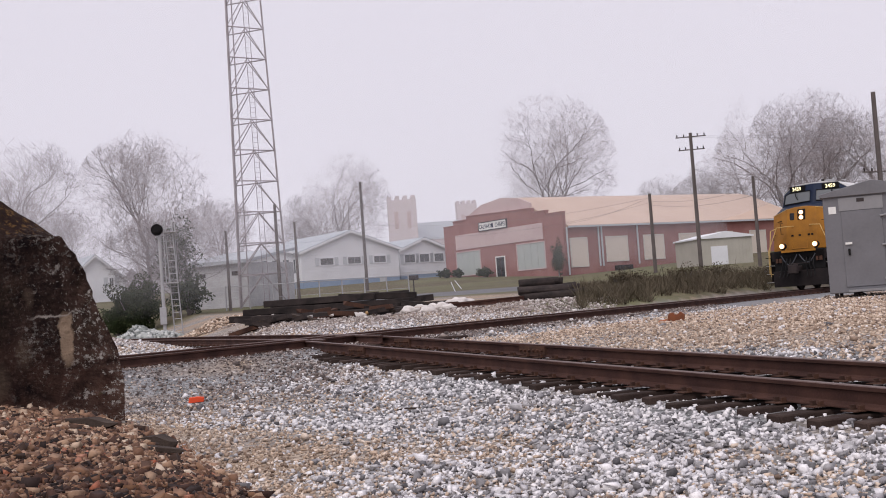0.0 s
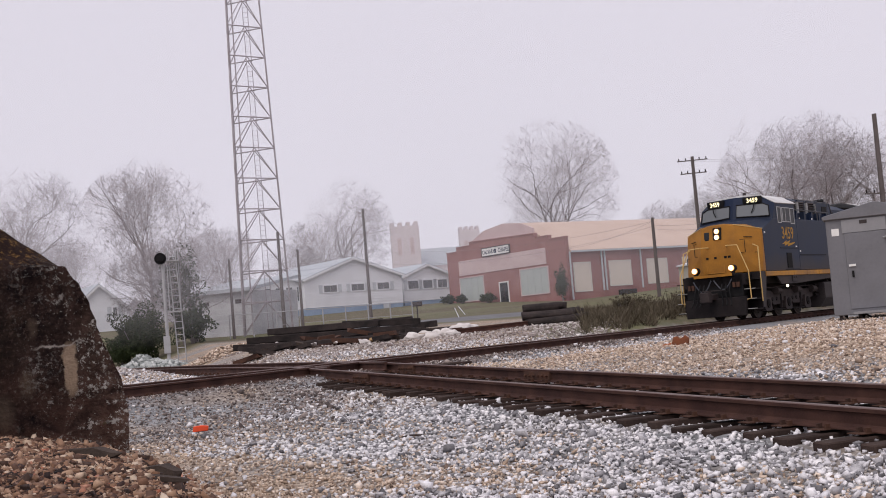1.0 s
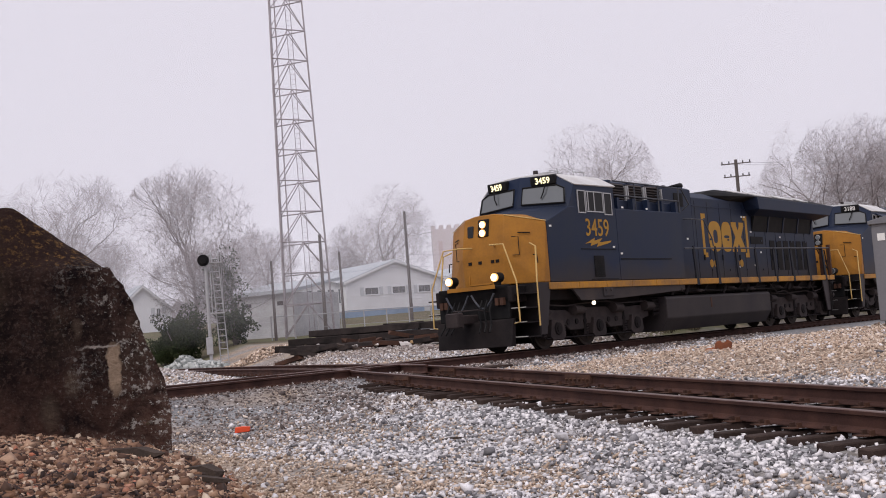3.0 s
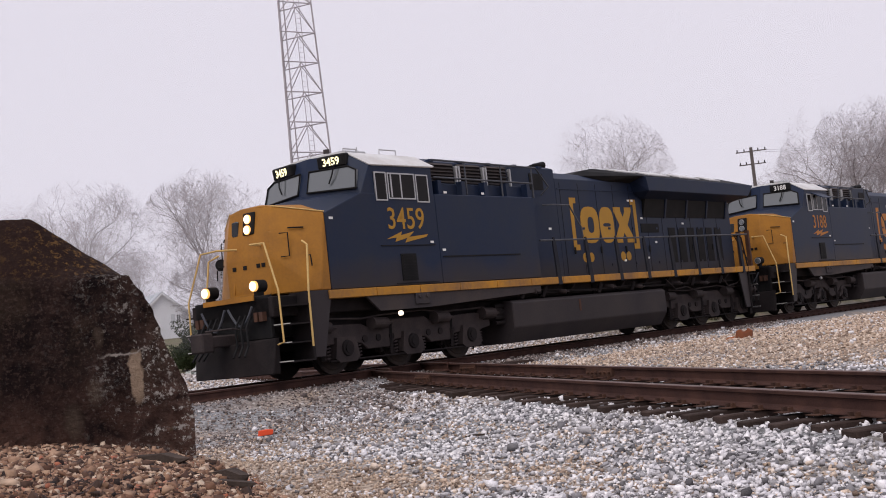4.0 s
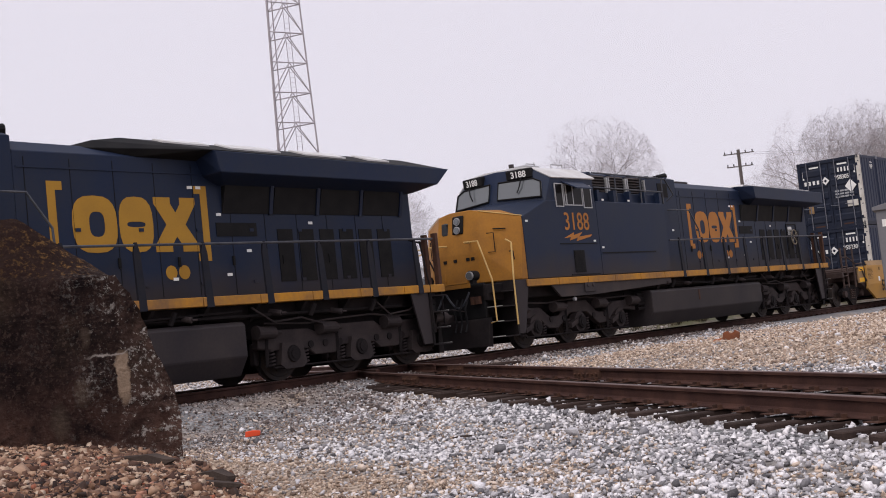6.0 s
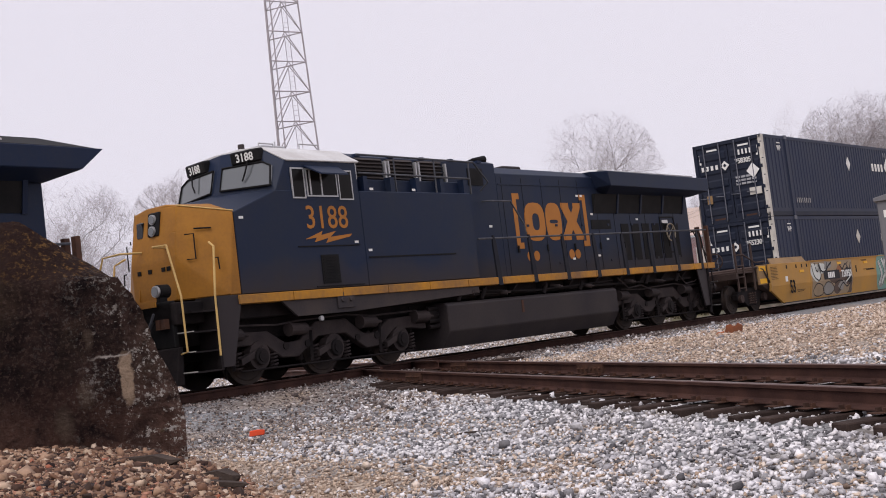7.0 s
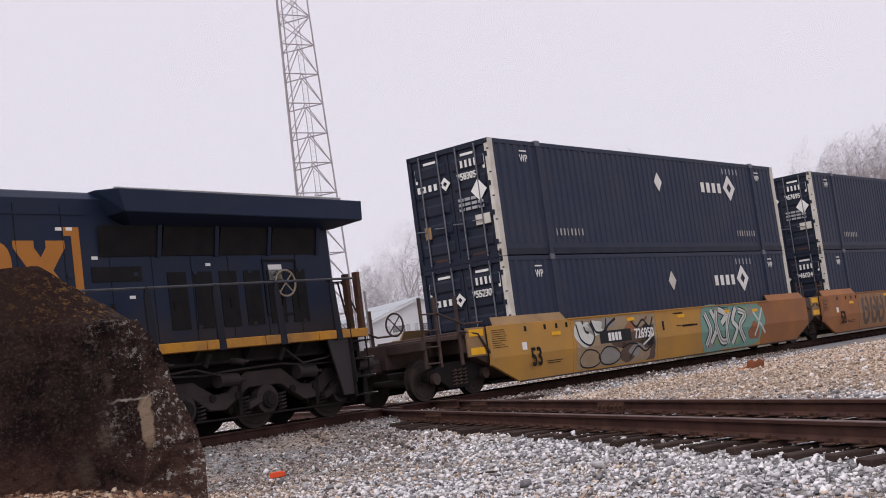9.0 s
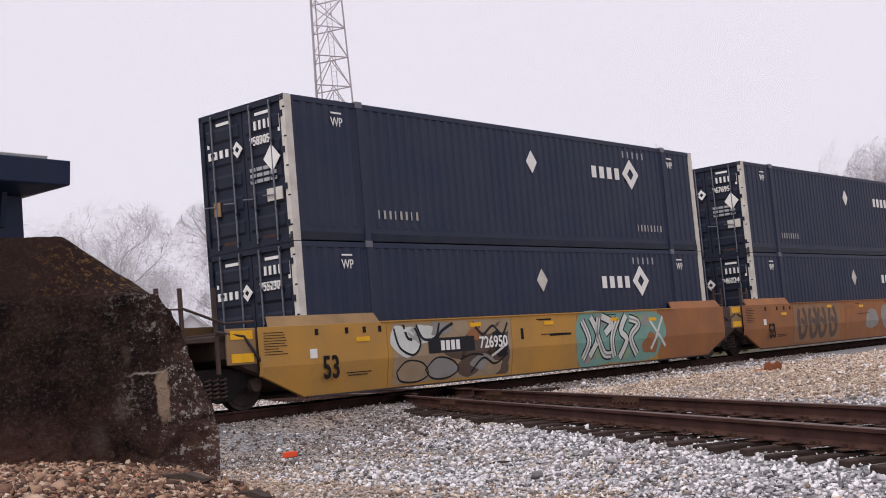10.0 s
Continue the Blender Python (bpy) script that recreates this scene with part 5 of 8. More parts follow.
        for cx, cz, w, h, k in ((12.5, 0.6, 0.8, 0.6, 8), (12.9, 1.1, 0.6, 0.5, 2), (9.5, 0.4, 0.6, 0.4, 3), (10.2, 1.3, 0.6, 0.3, 3), (11.2, 0.4, 0.7, 0.35, 9), (11.9, 1.3, 0.7, 0.3, 9), (10.0, 0.5, 0.5, 0.4, 9), (12.3, 1.2, 0.5, 0.4, 3)):
            spray(g, blob(rng, cx, cz, w, h), INKS[k], 0.006 + 0.0007 * (k % 5))
        bent = ([(9.3, 1.3), (9.55, 0.8), (9.3, 0.35)], [(9.6, 0.4), (9.95, 0.9), (9.7, 1.38)], [(10.05, 1.35), (9.95, 0.9), (10.25, 0.45), (10.6, 0.4)], [(10.2, 1.38), (10.65, 1.2), (10.3, 0.95)], [(10.75, 0.34), (10.6, 0.8), (10.95, 1.3)], [(11.0, 0.3), (11.3, 0.75), (11.05, 1.0), (11.35, 1.38)], [(11.5, 1.3), (11.95, 1.15), (11.5, 0.8), (11.85, 0.35)])
        for line in bent:
            strokes(g, line, 0.25, INKS[1], 0.0105)
        for line in bent:
            strokes(g, line, 0.17, INKS[0], 0.0125)
        for line in bent[::2]:
            strokes(g, line, 0.05, INKS[3], 0.014)
        for line in ([(12.55, 0.45), (12.85, 0.85), (13.2, 1.3)], [(12.5, 1.25), (12.85, 0.9), (13.3, 0.5)]):
            strokes(g, line, 0.09, INKS[0], 0.013)
        part("stencil_bar", box(bmesh.new(), 6.75, 6.85, y, -1.5, 0.95, 1.2), BLACK, g)
        part("stencil_bar", box(bmesh.new(), 7.9, 8.8, y, -1.5, 0.98, 1.03), BLACK, g)
        part("stencil_bar", box(bmesh.new(), 7.5, 8.0, y, -1.5, 1.36, 1.4), BLACK, g)
    else:
        spray(g, [(2.2, 0.22), (5.9, 0.22), (6.0, 1.46), (2.2, 1.46)], mat("overspray_tan", (0.30, 0.17, 0.08), 0.6, 0, (0.22, 0.12, 0.07), 2, 20, 0.8), 0.004)
        for a in (2.55, 3.4, 4.1, 5.0):
            for line in ([(a + 0.1, 1.3), (a, 0.9), (a + 0.15, 0.42), (a + 0.5, 0.5), (a + 0.55, 1.0), (a + 0.4, 1.32)], [(a + 0.15, 0.95), (a + 0.5, 0.8)]):
                strokes(g, line, 0.2, INKS[5], 0.008)
        for a in (6.35, 6.9):
            strokes(g, [(a, 1.3), (a + 0.4, 1.3)], 0.12, INKS[9 - 1], 0.008), strokes(g, [(a + 0.2, 1.3), (a + 0.2, 0.7)], 0.12, INKS[8], 0.008)
        for cx, w in ((8.8, 1.4), (10.4, 1.5), (11.6, 1.0)):
            spray(g, blob(rng, cx, 0.85, w, 1.0), INKS[3], 0.004)
    return g




def corrugated(x0, x1, y, out, z0, z1, pitch=0.27, depth=0.022):
    """Vertical trapezoid ribs of a container side: the outer skin at y, ribs sunk by depth."""
    verts, faces = [], []
    xs = []
    n = int((x1 - x0) / pitch)
    p = (x1 - x0) / n
    for i in range(n):
        a = x0 + i * p
        xs += [(a, 0), (a + p * 0.36, 0), (a + p * 0.5, 1), (a + p * 0.86, 1)]
    xs.append((x1, 0))
    for x, d in xs:
        verts += [(x, y - out * depth * d, z0), (x, y - out * depth * d, z1)]
    for i in range(len(xs) - 1):
        faces.append((2 * i, 2 * i + 2, 2 * i + 3, 2 * i + 1) if out < 0 else (2 * i + 1, 2 * i + 3, 2 * i + 2, 2 * i))
    return verts, faces


def container(number, along, z, upper):
    g = thing("shipping_container", on_track(0), ("upper" if upper else "lower") + " dark blue corrugated shipping container with white end posts", "container", "stacked containers on the train")
    MOVING.append((g, along, z))
    H, L, W = 2.895, 16.15, 1.3
    part("core", box(bmesh.new(), 0.12, L - 0.1, -W + 0.05, W - 0.05, 0.12, H - 0.03), BOX_NAVY, g)
    for s in (-1, 1):
        for a, b in ((0.16, 2.0), (2.16, 14.36), (14.52, L - 0.16)):
            v, f = corrugated(a, b, s * W, s, 0.3 if upper else 0.18, H - 0.1)
            raw("side_sheet", v, f, BOX_NAVY, g)
        part("top_rail", box(bmesh.new(), 0, L, *sorted((s * (W - 0.08), s * (W + 0.004))), H - 0.11, H - 0.01), BOX_NAVY, g, bevel=0.008)
        part("bottom_rail", box(bmesh.new(), 0, L, *sorted((s * (W - 0.08), s * (W + 0.004))), 0.02, 0.19), BOX_DARK, g, bevel=0.008)
        if upper:
            part("bottom_band", box(bmesh.new(), 0.14, L - 0.14, *sorted((s * (W - 0.06), s * (W - 0.012))), 0.19, 0.32), BOX_NAVY, g)
        for x in (2.0, 14.36):
            part("lifting_post", box(bmesh.new(), x, x + 0.16, *sorted((s * (W - 0.06), s * (W + 0.035))), 0.0, H), BOX_NAVY, g, bevel=0.012)
            part("corner_casting", box(bmesh.new(), x - 0.01, x + 0.17, *sorted((s * (W - 0.1), s * (W + 0.016))), -0.01, 0.11), BOX_DARK, g, bevel=0.01)
            part("corner_casting", box(bmesh.new(), x - 0.02, x + 0.18, *sorted((s * (W - 0.1), s * (W + 0.04))), H - 0.1, H + 0.04), MATS["rod_grey"], g, bevel=0.01)
        for x in (0.0, L - 0.16):
            part("end_post", box(bmesh.new(), x - (0.04 if x > 1 else 0), x + (0.16 if x > 1 else 0.2), *sorted((s * (W - 0.12), s * (W + 0.008))), 0.0, H - 0.005), POST_WHITE if (x > 1 or s < 0) else BOX_DARK, g, "pale painted corner post", bevel=0.008)
            for i in range(9):
                part("tie_ring", box(bmesh.new(), x - 0.006 if x < 1 else x + 0.15, x + 0.01 if x < 1 else x + 0.174, *sorted((s * (W - 0.05), s * (W + 0.012))), 0.3 + i * 0.29, 0.33 + i * 0.29), BOX_DARK, g) if s < 0 and i % 2 == 0 else None
    part("roof", box(bmesh.new(), 0.0, L, -W, W, H - 0.02, H + 0.005), BOX_NAVY, g)
    part("end_wall", box(bmesh.new(), L - 0.1, L - 0.04, -W + 0.1, W - 0.1, 0.1, H - 0.05), BOX_NAVY, g)
    # doors at the front end
    for s in (-1, 1):
        y0, y1 = sorted((s * 0.01, s * 1.19))
        # darker than the sides: blackish paint, with the end's shade put in
        d = part("door", box(bmesh.new(), 0.04, 0.1, y0, y1, 0.14, H - 0.12), BOX_DARK, g, "dark blue ribbed container door", bevel=0.006)
        for i in range(5):
            z0 = 0.28 + i * 0.49
            bm = hull(bmesh.new(), [(0.045, y0 + 0.08, z0), (0.045, y1 - 0.08, z0), (0.045, y0 + 0.08, z0 + 0.34), (0.045, y1 - 0.08, z0 + 0.34), (0.012, y0 + 0.1, z0 + 0.07), (0.012, y1 - 0.1, z0 + 0.07), (0.012, y0 + 0.1, z0 + 0.27), (0.012, y1 - 0.1, z0 + 0.27)])
            part("rib", bm, BOX_DARK, d)
        for f in (0.25, 0.75):
            y = s * 1.19 * f
            bm = rod(bmesh.new(), (-0.02, y, 0.06), (-0.02, y, H - 0.05), 0.02, 8)
            part("lock_rod", bm, MATS["rod_grey"], d)
            for z0 in (0.1, 0.7, 1.3, 2.0, H - 0.15):
                part("rod_bracket", box(bmesh.new(), -0.035, 0.03, y - 0.05, y + 0.05, z0, z0 + 0.06), BOX_DARK, d)
            bm = rod(bmesh.new(), (-0.05, y, 0.95), (-0.05, y + 0.32, 0.98), 0.014, 6)
            part("lock_handle", bm, MATS["rod_grey"], d)
        for i in range(4):
            part("hinge", box(bmesh.new(), -0.02, 0.06, *sorted((s * 1.16, s * 1.25)), 0.3 + i * 0.72, 0.42 + i * 0.72), BOX_DARK, d)
        for zz in (0.14, H - 0.28):
            part("reflective_strip", box(bmesh.new(), 0.03, 0.041, s * 0.6 - 0.2, s * 0.6 + 0.2, zz, zz + 0.06), STEEL_RUST if zz < 1 else WHITE, d)
        part("reflective_strip", box(bmesh.new(), 0.03, 0.041, s * 1.08 - 0.03, s * 1.08 + 0.03, H - 0.7, H - 0.35), WHITE, d)
    part("sill", box(bmesh.new(), 0, 0.12, -W, W, 0, 0.14), BOX_DARK, g), part("header", box(bmesh.new(), 0, 0.12, -W, W, H - 0.12, H), BOX_DARK, g)
    face = lambda yy, zz: pose(0.008, yy, zz, 90, 0, -90)
    text("container_number", number, 0.25, face(-0.55, H - 0.88), WHITE, g, "white serial number on the door", depth=0.03, squeeze=0.8, bold=0.006)
    for i in range(4):
        part("code_bar", box(bmesh.new(), -0.012, 0.01, -0.4 - i * 0.14 - 0.06, -0.4 - i * 0.14, H - 0.58, H - 0.4), WHITE, g)
    dz = 1.42 if upper else 0.9
    bm = bmesh.new()
    prism(bm, [(-0.88, dz), (-0.64, dz + 0.27), (-0.88, dz + 0.54), (-1.12, dz + 0.27)], "x", -0.03, -0.012)
    part("placard", bm, WHITE if upper else DUST, g, "diamond placard holder")
    for i in range(3):
        for j in range(4):
            part("print_bar", box(bmesh.new(), -0.014, 0.008, -0.2 - j * 0.2 - 0.16, -0.2 - j * 0.2, 1.5 - i * 0.12, 1.57 - i * 0.12), DUST if not upper else MATS["faint_white"], g) if upper else None
    part("weight_label", box(bmesh.new(), -0.014, 0.008, -1.1, -0.66, 0.85, 1.1), POST_WHITE, g) if upper else None
    part("weight_label", box(bmesh.new(), -0.014, 0.008, 0.78, 0.98, 0.75, 1.05), MATS["car_tan"], g) if upper else None
    bm = rect_frame(bmesh.new(), -0.12, 0.12, -0.12, 0.12, 0.07, -0.015, 0.0)
    ring = part("ring_mark", bm, WHITE, g, "white square ring mark")
    ring.matrix_basis = pose(-0.012, 0.1 + 0.05, H - 0.87, 0, 0, 90) @ pose(0, 0, 0, 0, 45, 0)
    for i in range(4):
        part("mark_block", box(bmesh.new(), -0.012, 0.008, 0.42 + i * 0.18, 0.51 + i * 0.18, H - 0.96, H - 0.80), WHITE, g)
    # side marks: blocks and a square ring, a diamond, small bars
    yy = -W - 0.003
    mz = 1.85
    for i in range(4):
        part("mark_block", box(bmesh.new(), 10.72 + i * 0.37, 10.93 + i * 0.37, yy - 0.008, yy + 0.002, mz + 0.02, mz + 0.33), WHITE, g)
    bm = rect_frame(bmesh.new(), -0.29, 0.29, -0.29, 0.29, 0.17, yy - 0.012, yy)
    ring = part("ring_mark", bm, WHITE, g, "white square ring mark")
    ring.matrix_basis = pose(12.62, 0, mz + 0.2) @ pose(0, 0, 0, 0, 45, 0)
    bm = bmesh.new()
    prism(bm, [(8.07, mz - 0.04), (8.29, mz + 0.24), (8.07, mz + 0.52), (7.85, mz + 0.24)], "y", yy - 0.01, yy)
    part("placard", bm, WHITE if upper else POST_WHITE, g, "diamond placard")
    for x in (1.42, 14.8):
        part("print_bar", box(bmesh.new(), x - 0.15, x + 0.15, yy - 0.006, yy, 2.62, 2.655), WHITE, g)
        text("side_print", "WP", 0.27, on_side(x, yy - 0.004, 2.36), WHITE, g, "small white letters", squeeze=0.8, bold=0.004)
    for i in range(5):
        part("print_bar", box(bmesh.new(), 12.3 + i * 0.25, 12.36 + i * 0.25, yy - 0.006, yy, 2.5, 2.68), MATS["faint_white"], g)
    if upper:
        for x in (2.45, 12.75):
            for i in range(8):
                part("print_bar", box(bmesh.new(), x + i * 0.17, x + i * 0.17 + (0.06 if i % 3 else 0.035), yy - 0.006, yy, 0.5, 0.68), MATS["faded_white"], g)
    return g


mat("rod_grey", (0.18, 0.19, 0.22), 0.5, 0.3, (0.1, 0.1, 0.12), 4, 40, 0.7)
mat("faint_white", (0.35, 0.36, 0.38), 0.6)
well_car(0.0, True)
well_car(19.3, False)
container("258305", 0.0, 3.155, True)
container("255230", 0.0, 0.25, False)
container("267695", 19.3, 3.155, True)
container("246024", 19.3, 0.25, False)

# ---------- the old concrete wall ----------
def wall_material():
    m = bpy.data.materials.new("old_concrete")
    m.use_nodes = True
    n, l = m.node_tree.nodes, m.node_tree.links
    b = n["Principled BSDF"]
    b.inputs["Roughness"].default_value = 0.92
    b.inputs["Specular IOR Level"].default_value = 0.06
    tc = n.new("ShaderNodeTexCoord")

    def nz(scale, lo, hi, detail=6, rough=0.6, src=None):
        t = n.new("ShaderNodeTexNoise")
        t.inputs["Scale"].default_value, t.inputs["Detail"].default_value, t.inputs["Roughness"].default_value = scale, detail, rough
        l.new(src or tc.outputs["Object"], t.inputs[0])
        mr = n.new("ShaderNodeMapRange")
        mr.inputs[1].default_value, mr.inputs[2].default_value = lo, hi
        l.new(t.outputs[0], mr.inputs[0])
        return mr.outputs[0], t.outputs[0]

    def mix(fac, a, c):
        mx = n.new("ShaderNodeMix")
        mx.data_type = "RGBA"
        for s, v in ((0, fac), (6, a), (7, c)):
            if isinstance(v, tuple):
                mx.inputs[s].default_value = (*v, 1)
            elif isinstance(v, float):
                mx.inputs[s].default_value = v
            else:
                l.new(v, mx.inputs[s])
        return mx.outputs[2]

    def math_node(op, a, c):
        t = n.new("ShaderNodeMath")
        t.operation = op
        t.use_clamp = True
        for i, v in enumerate((a, c)):
            if isinstance(v, float):
                t.inputs[i].default_value = v
            else:
                l.new(v, t.inputs[i])
        return t.outputs[0]

    base = mix(nz(3.2, 0.4, 0.66, 9, 0.7)[0], (0.0075, 0.005, 0.006), (0.042, 0.025, 0.021))
    base = mix(math_node("MULTIPLY", nz(1.1, 0.5, 0.66)[0], 0.8), base, (0.05, 0.034, 0.024))
    sep = n.new("ShaderNodeSeparateXYZ")
    l.new(tc.outputs["Object"], sep.inputs[0])
    # rain-splashed reddish foot and a greyer worn end
    foot = n.new("ShaderNodeMapRange")
    foot.inputs[1].default_value, foot.inputs[2].default_value = 0.6, 0.05
    l.new(sep.outputs[2], foot.inputs[0])
    base = mix(math_node("MULTIPLY", math_node("MULTIPLY", foot.outputs[0], 0.5), nz(2.6, 0.36, 0.6)[0]), base, (0.15, 0.076, 0.056))
    worn = n.new("ShaderNodeMapRange")
    worn.inputs[1].default_value, worn.inputs[2].default_value = -0.05, 0.5
    l.new(sep.outputs[0], worn.inputs[0])
    base = mix(math_node("MULTIPLY", math_node("MULTIPLY", worn.outputs[0], 0.75), nz(7, 0.42, 0.62, 8, 0.7)[0]), base, (0.15, 0.092, 0.074))
    base = mix(math_node("MULTIPLY", nz(34, 0.52, 0.62, 5, 0.7)[0], 0.55), base, (0.085, 0.055, 0.045))
    base = mix(math_node("MULTIPLY", nz(9, 0.54, 0.66, 8, 0.75)[0], 0.7), base, (0.006, 0.0045, 0.005))
    fl, flr = nz(24, 0.545, 0.585, 8, 0.75)
    zone = nz(1.7, 0.46, 0.58)[0]
    side = n.new("ShaderNodeMapRange")
    side.inputs[1].default_value, side.inputs[2].default_value = -0.38, 0.36
    l.new(sep.outputs[0], side.inputs[0])
    zone = math_node("ADD", math_node("MULTIPLY", zone, 0.04), math_node("MULTIPLY", math_node("MULTIPLY", side.outputs[0], zone), 1.0))
    base = mix(math_node("MULTIPLY", fl, zone), base, (0.50, 0.48, 0.45))
    base = mix(math_node("MULTIPLY", nz(38, 0.64, 0.67, 3, 0.6)[0], math_node("ADD", 0.04, math_node("MULTIPLY", side.outputs[0], nz(3.4, 0.42, 0.55)[0]))), base, (0.50, 0.47, 0.43))
    base = mix(math_node("MULTIPLY", nz(8, 0.585, 0.61, 7, 0.75)[0], math_node("MULTIPLY", side.outputs[0], 0.9)), base, (0.46, 0.43, 0.40))
    # lichen and moss on the sloping top
    top = n.new("ShaderNodeMapRange")
    top.inputs[1].default_value, top.inputs[2].default_value = 1.33, 1.42
    l.new(sep.outputs[2], top.inputs[0])
    mossy = n.new("ShaderNodeMapRange")
    mossy.inputs[1].default_value, mossy.inputs[2].default_value = -0.95, -0.1
    l.new(sep.outputs[0], mossy.inputs[0])
    moss = math_node("MULTIPLY", top.outputs[0], math_node("MULTIPLY", nz(20, 0.53, 0.61, 8, 0.75)[0], math_node("ADD", 0.08, mossy.outputs[0])))
    base = mix(math_node("MULTIPLY", top.outputs[0], 0.75), base, (0.027, 0.0145, 0.012))
    base = mix(moss, base, (0.22, 0.12, 0.04))
    base = mix(math_node("MULTIPLY", nz(5, 0.68, 0.74)[0], 0.4), base, (0.035, 0.05, 0.012))
    # a pale spalled patch with a lime-white crack over it
    def free(op, a, c):
        t = n.new("ShaderNodeMath")
        t.operation = op
        for i, v in enumerate((a, c)):
            if isinstance(v, float):
                t.inputs[i].default_value = v
            else:
                l.new(v, t.inputs[i])
        return t.outputs[0]

    wob = free("MULTIPLY", free("SUBTRACT", nz(14, 0, 1)[1], 0.5), 0.09)
    px = free("DIVIDE", free("ADD", free("SUBTRACT", sep.outputs[0], 0.09), wob), 0.05)
    pz = free("DIVIDE", free("ADD", free("SUBTRACT", sep.outputs[2], 0.51), wob), 0.2)
    px4, pz4 = free("POWER", free("ABSOLUTE", px, 0.0), 3.0), free("POWER", free("ABSOLUTE", pz, 0.0), 3.0)
    patch = math_node("SUBTRACT", 1.6, free("ADD", px4, pz4))
    base = mix(math_node("MULTIPLY", patch, 0.9), base, (0.34, 0.25, 0.18))
    bend = free("MULTIPLY", free("MAXIMUM", free("SUBTRACT", sep.outputs[0], 0.1), 0.0), 0.45)
    off = free("ABSOLUTE", free("SUBTRACT", free("SUBTRACT", free("ADD", sep.outputs[2], wob), 0.70), bend), 0.0)
    crack = math_node("MULTIPLY", math_node("SUBTRACT", 1.3, free("MULTIPLY", off, 110.0)), math_node("SUBTRACT", 1.5, free("MULTIPLY", free("ABSOLUTE", free("SUBTRACT", sep.outputs[0], 0.0), 0.0), 7.0)))
    base = mix(crack, base, (0.36, 0.32, 0.29))
    for cx, cz, rr in ((-0.24, 0.42, 0.1), (-0.18, 0.86, 0.07), (-0.42, 0.2, 0.12)):
        dx, dz = free("DIVIDE", free("ADD", free("SUBTRACT", sep.outputs[0], cx), wob), rr * 0.7), free("DIVIDE", free("ADD", free("SUBTRACT", sep.outputs[2], cz), wob), rr * 1.4)
        spot = math_node("SUBTRACT", 1.1, free("ADD", free("MULTIPLY", dx, dx), free("MULTIPLY", dz, dz)))
        base = mix(math_node("MULTIPLY", spot, 0.5), base, (0.11, 0.08, 0.06))
    l.new(base, b.inputs["Base Color"])
    bp = n.new("ShaderNodeBump")
    bp.inputs["Strength"].default_value, bp.inputs["Distance"].default_value = 1.0, 0.06
    l.new(nz(22, 0, 1, 9, 0.7)[1], bp.inputs["Height"])
    l.new(bp.outputs[0], b.inputs["Normal"])
    return m


def old_wall():
    """A battered concrete wing wall, its top sloping to the front and its end broken down."""
    g = thing("concrete_wall", pose(-3.097, 9.823, 0, 0, 0, 17.5), "dark old concrete wing wall with moss on its sloping top", "wall")
    edge = [(0.5, -0.7), (0.505, -0.05), (0.515, 0.14), (0.475, 0.4), (0.42, 0.55), (0.345, 0.72), (0.30, 0.9), (0.245, 1.08), (0.17, 1.21), (0.09, 1.33)]
    bm = bmesh.new()
    front = [(-6.0, -0.7)] + edge + [(-6.0, 1.40)]
    nx, nz_ = 90, 40
    # front face as a grid clipped to the worn end
    def end_at(z):
        return float(np.interp(z, [p[1] for p in edge], [p[0] for p in edge]))
    rows = []
    for j in range(nz_ + 1):
        z = -0.7 + (1.335 + 0.7) * j / nz_
        row = []
        for i in range(nx + 1):
            f = 1 - (1 - i / nx) ** 1.6
            x = -6.0 + (end_at(z) + 6.0) * f
            zz = z + (0.05 * (1 - f) if j == nz_ else 0)
            d = 0.035 * noise.noise(Vector((x * 2.5, z * 2.5, 3))) + 0.02 * noise.noise(Vector((x * 9, z * 9, 7)))
            ex = 0.02 * noise.noise(Vector((z * 14, 1, 5))) if i == nx else 0
            row.append(bm.verts.new((x + ex, d, zz)))
        rows.append(row)
    for a, b in zip(rows, rows[1:]):
        for i in range(nx):
            bm.faces.new((a[i], a[i + 1], b[i + 1], b[i]))
    # sloping top up to the ridge, then back
    top = rows[-1]
    ridge, back = [], []
    for i, v in enumerate(top):
        x = v.co.x
        rise = float(np.interp(x, [-6, -0.66, 0.09], [0.58, 0.56, 0.0]))
        ridge.append(rise)
    steps = 6
    prev = top
    for k in range(1, steps + 1):
        cur = []
        for v, r in zip(top, ridge):
            f = k / steps
            bulge = 0.015 * noise.noise(Vector((v.co.x * 6, f * 4, 2)))
            cur.append(bm.verts.new((v.co.x, f * 0.45 + v.co.y, v.co.z + r * f * 1.02 + bulge)))
        for i in range(nx):
            bm.faces.new((prev[i], prev[i + 1], cur[i + 1], cur[i]))
        prev = cur
    last = [bm.verts.new((v.co.x, 1.6, v.co.z)) for v in prev]
    for i in range(nx):
        bm.faces.new((prev[i], prev[i + 1], last[i + 1], last[i]))
    # the broken end
    endcol = [r[-1] for r in rows]
    endback = [bm.verts.new((v.co.x - 0.05, 1.6, v.co.z)) for v in endcol]
    for i in range(nz_):
        bm.faces.new((endcol[i], endback[i], endback[i + 1], endcol[i + 1]))
    bmesh.ops.recalc_face_normals(bm, faces=bm.faces[:])
    part("wall_body", bm, wall_material(), g, smooth=True)

old_wall()


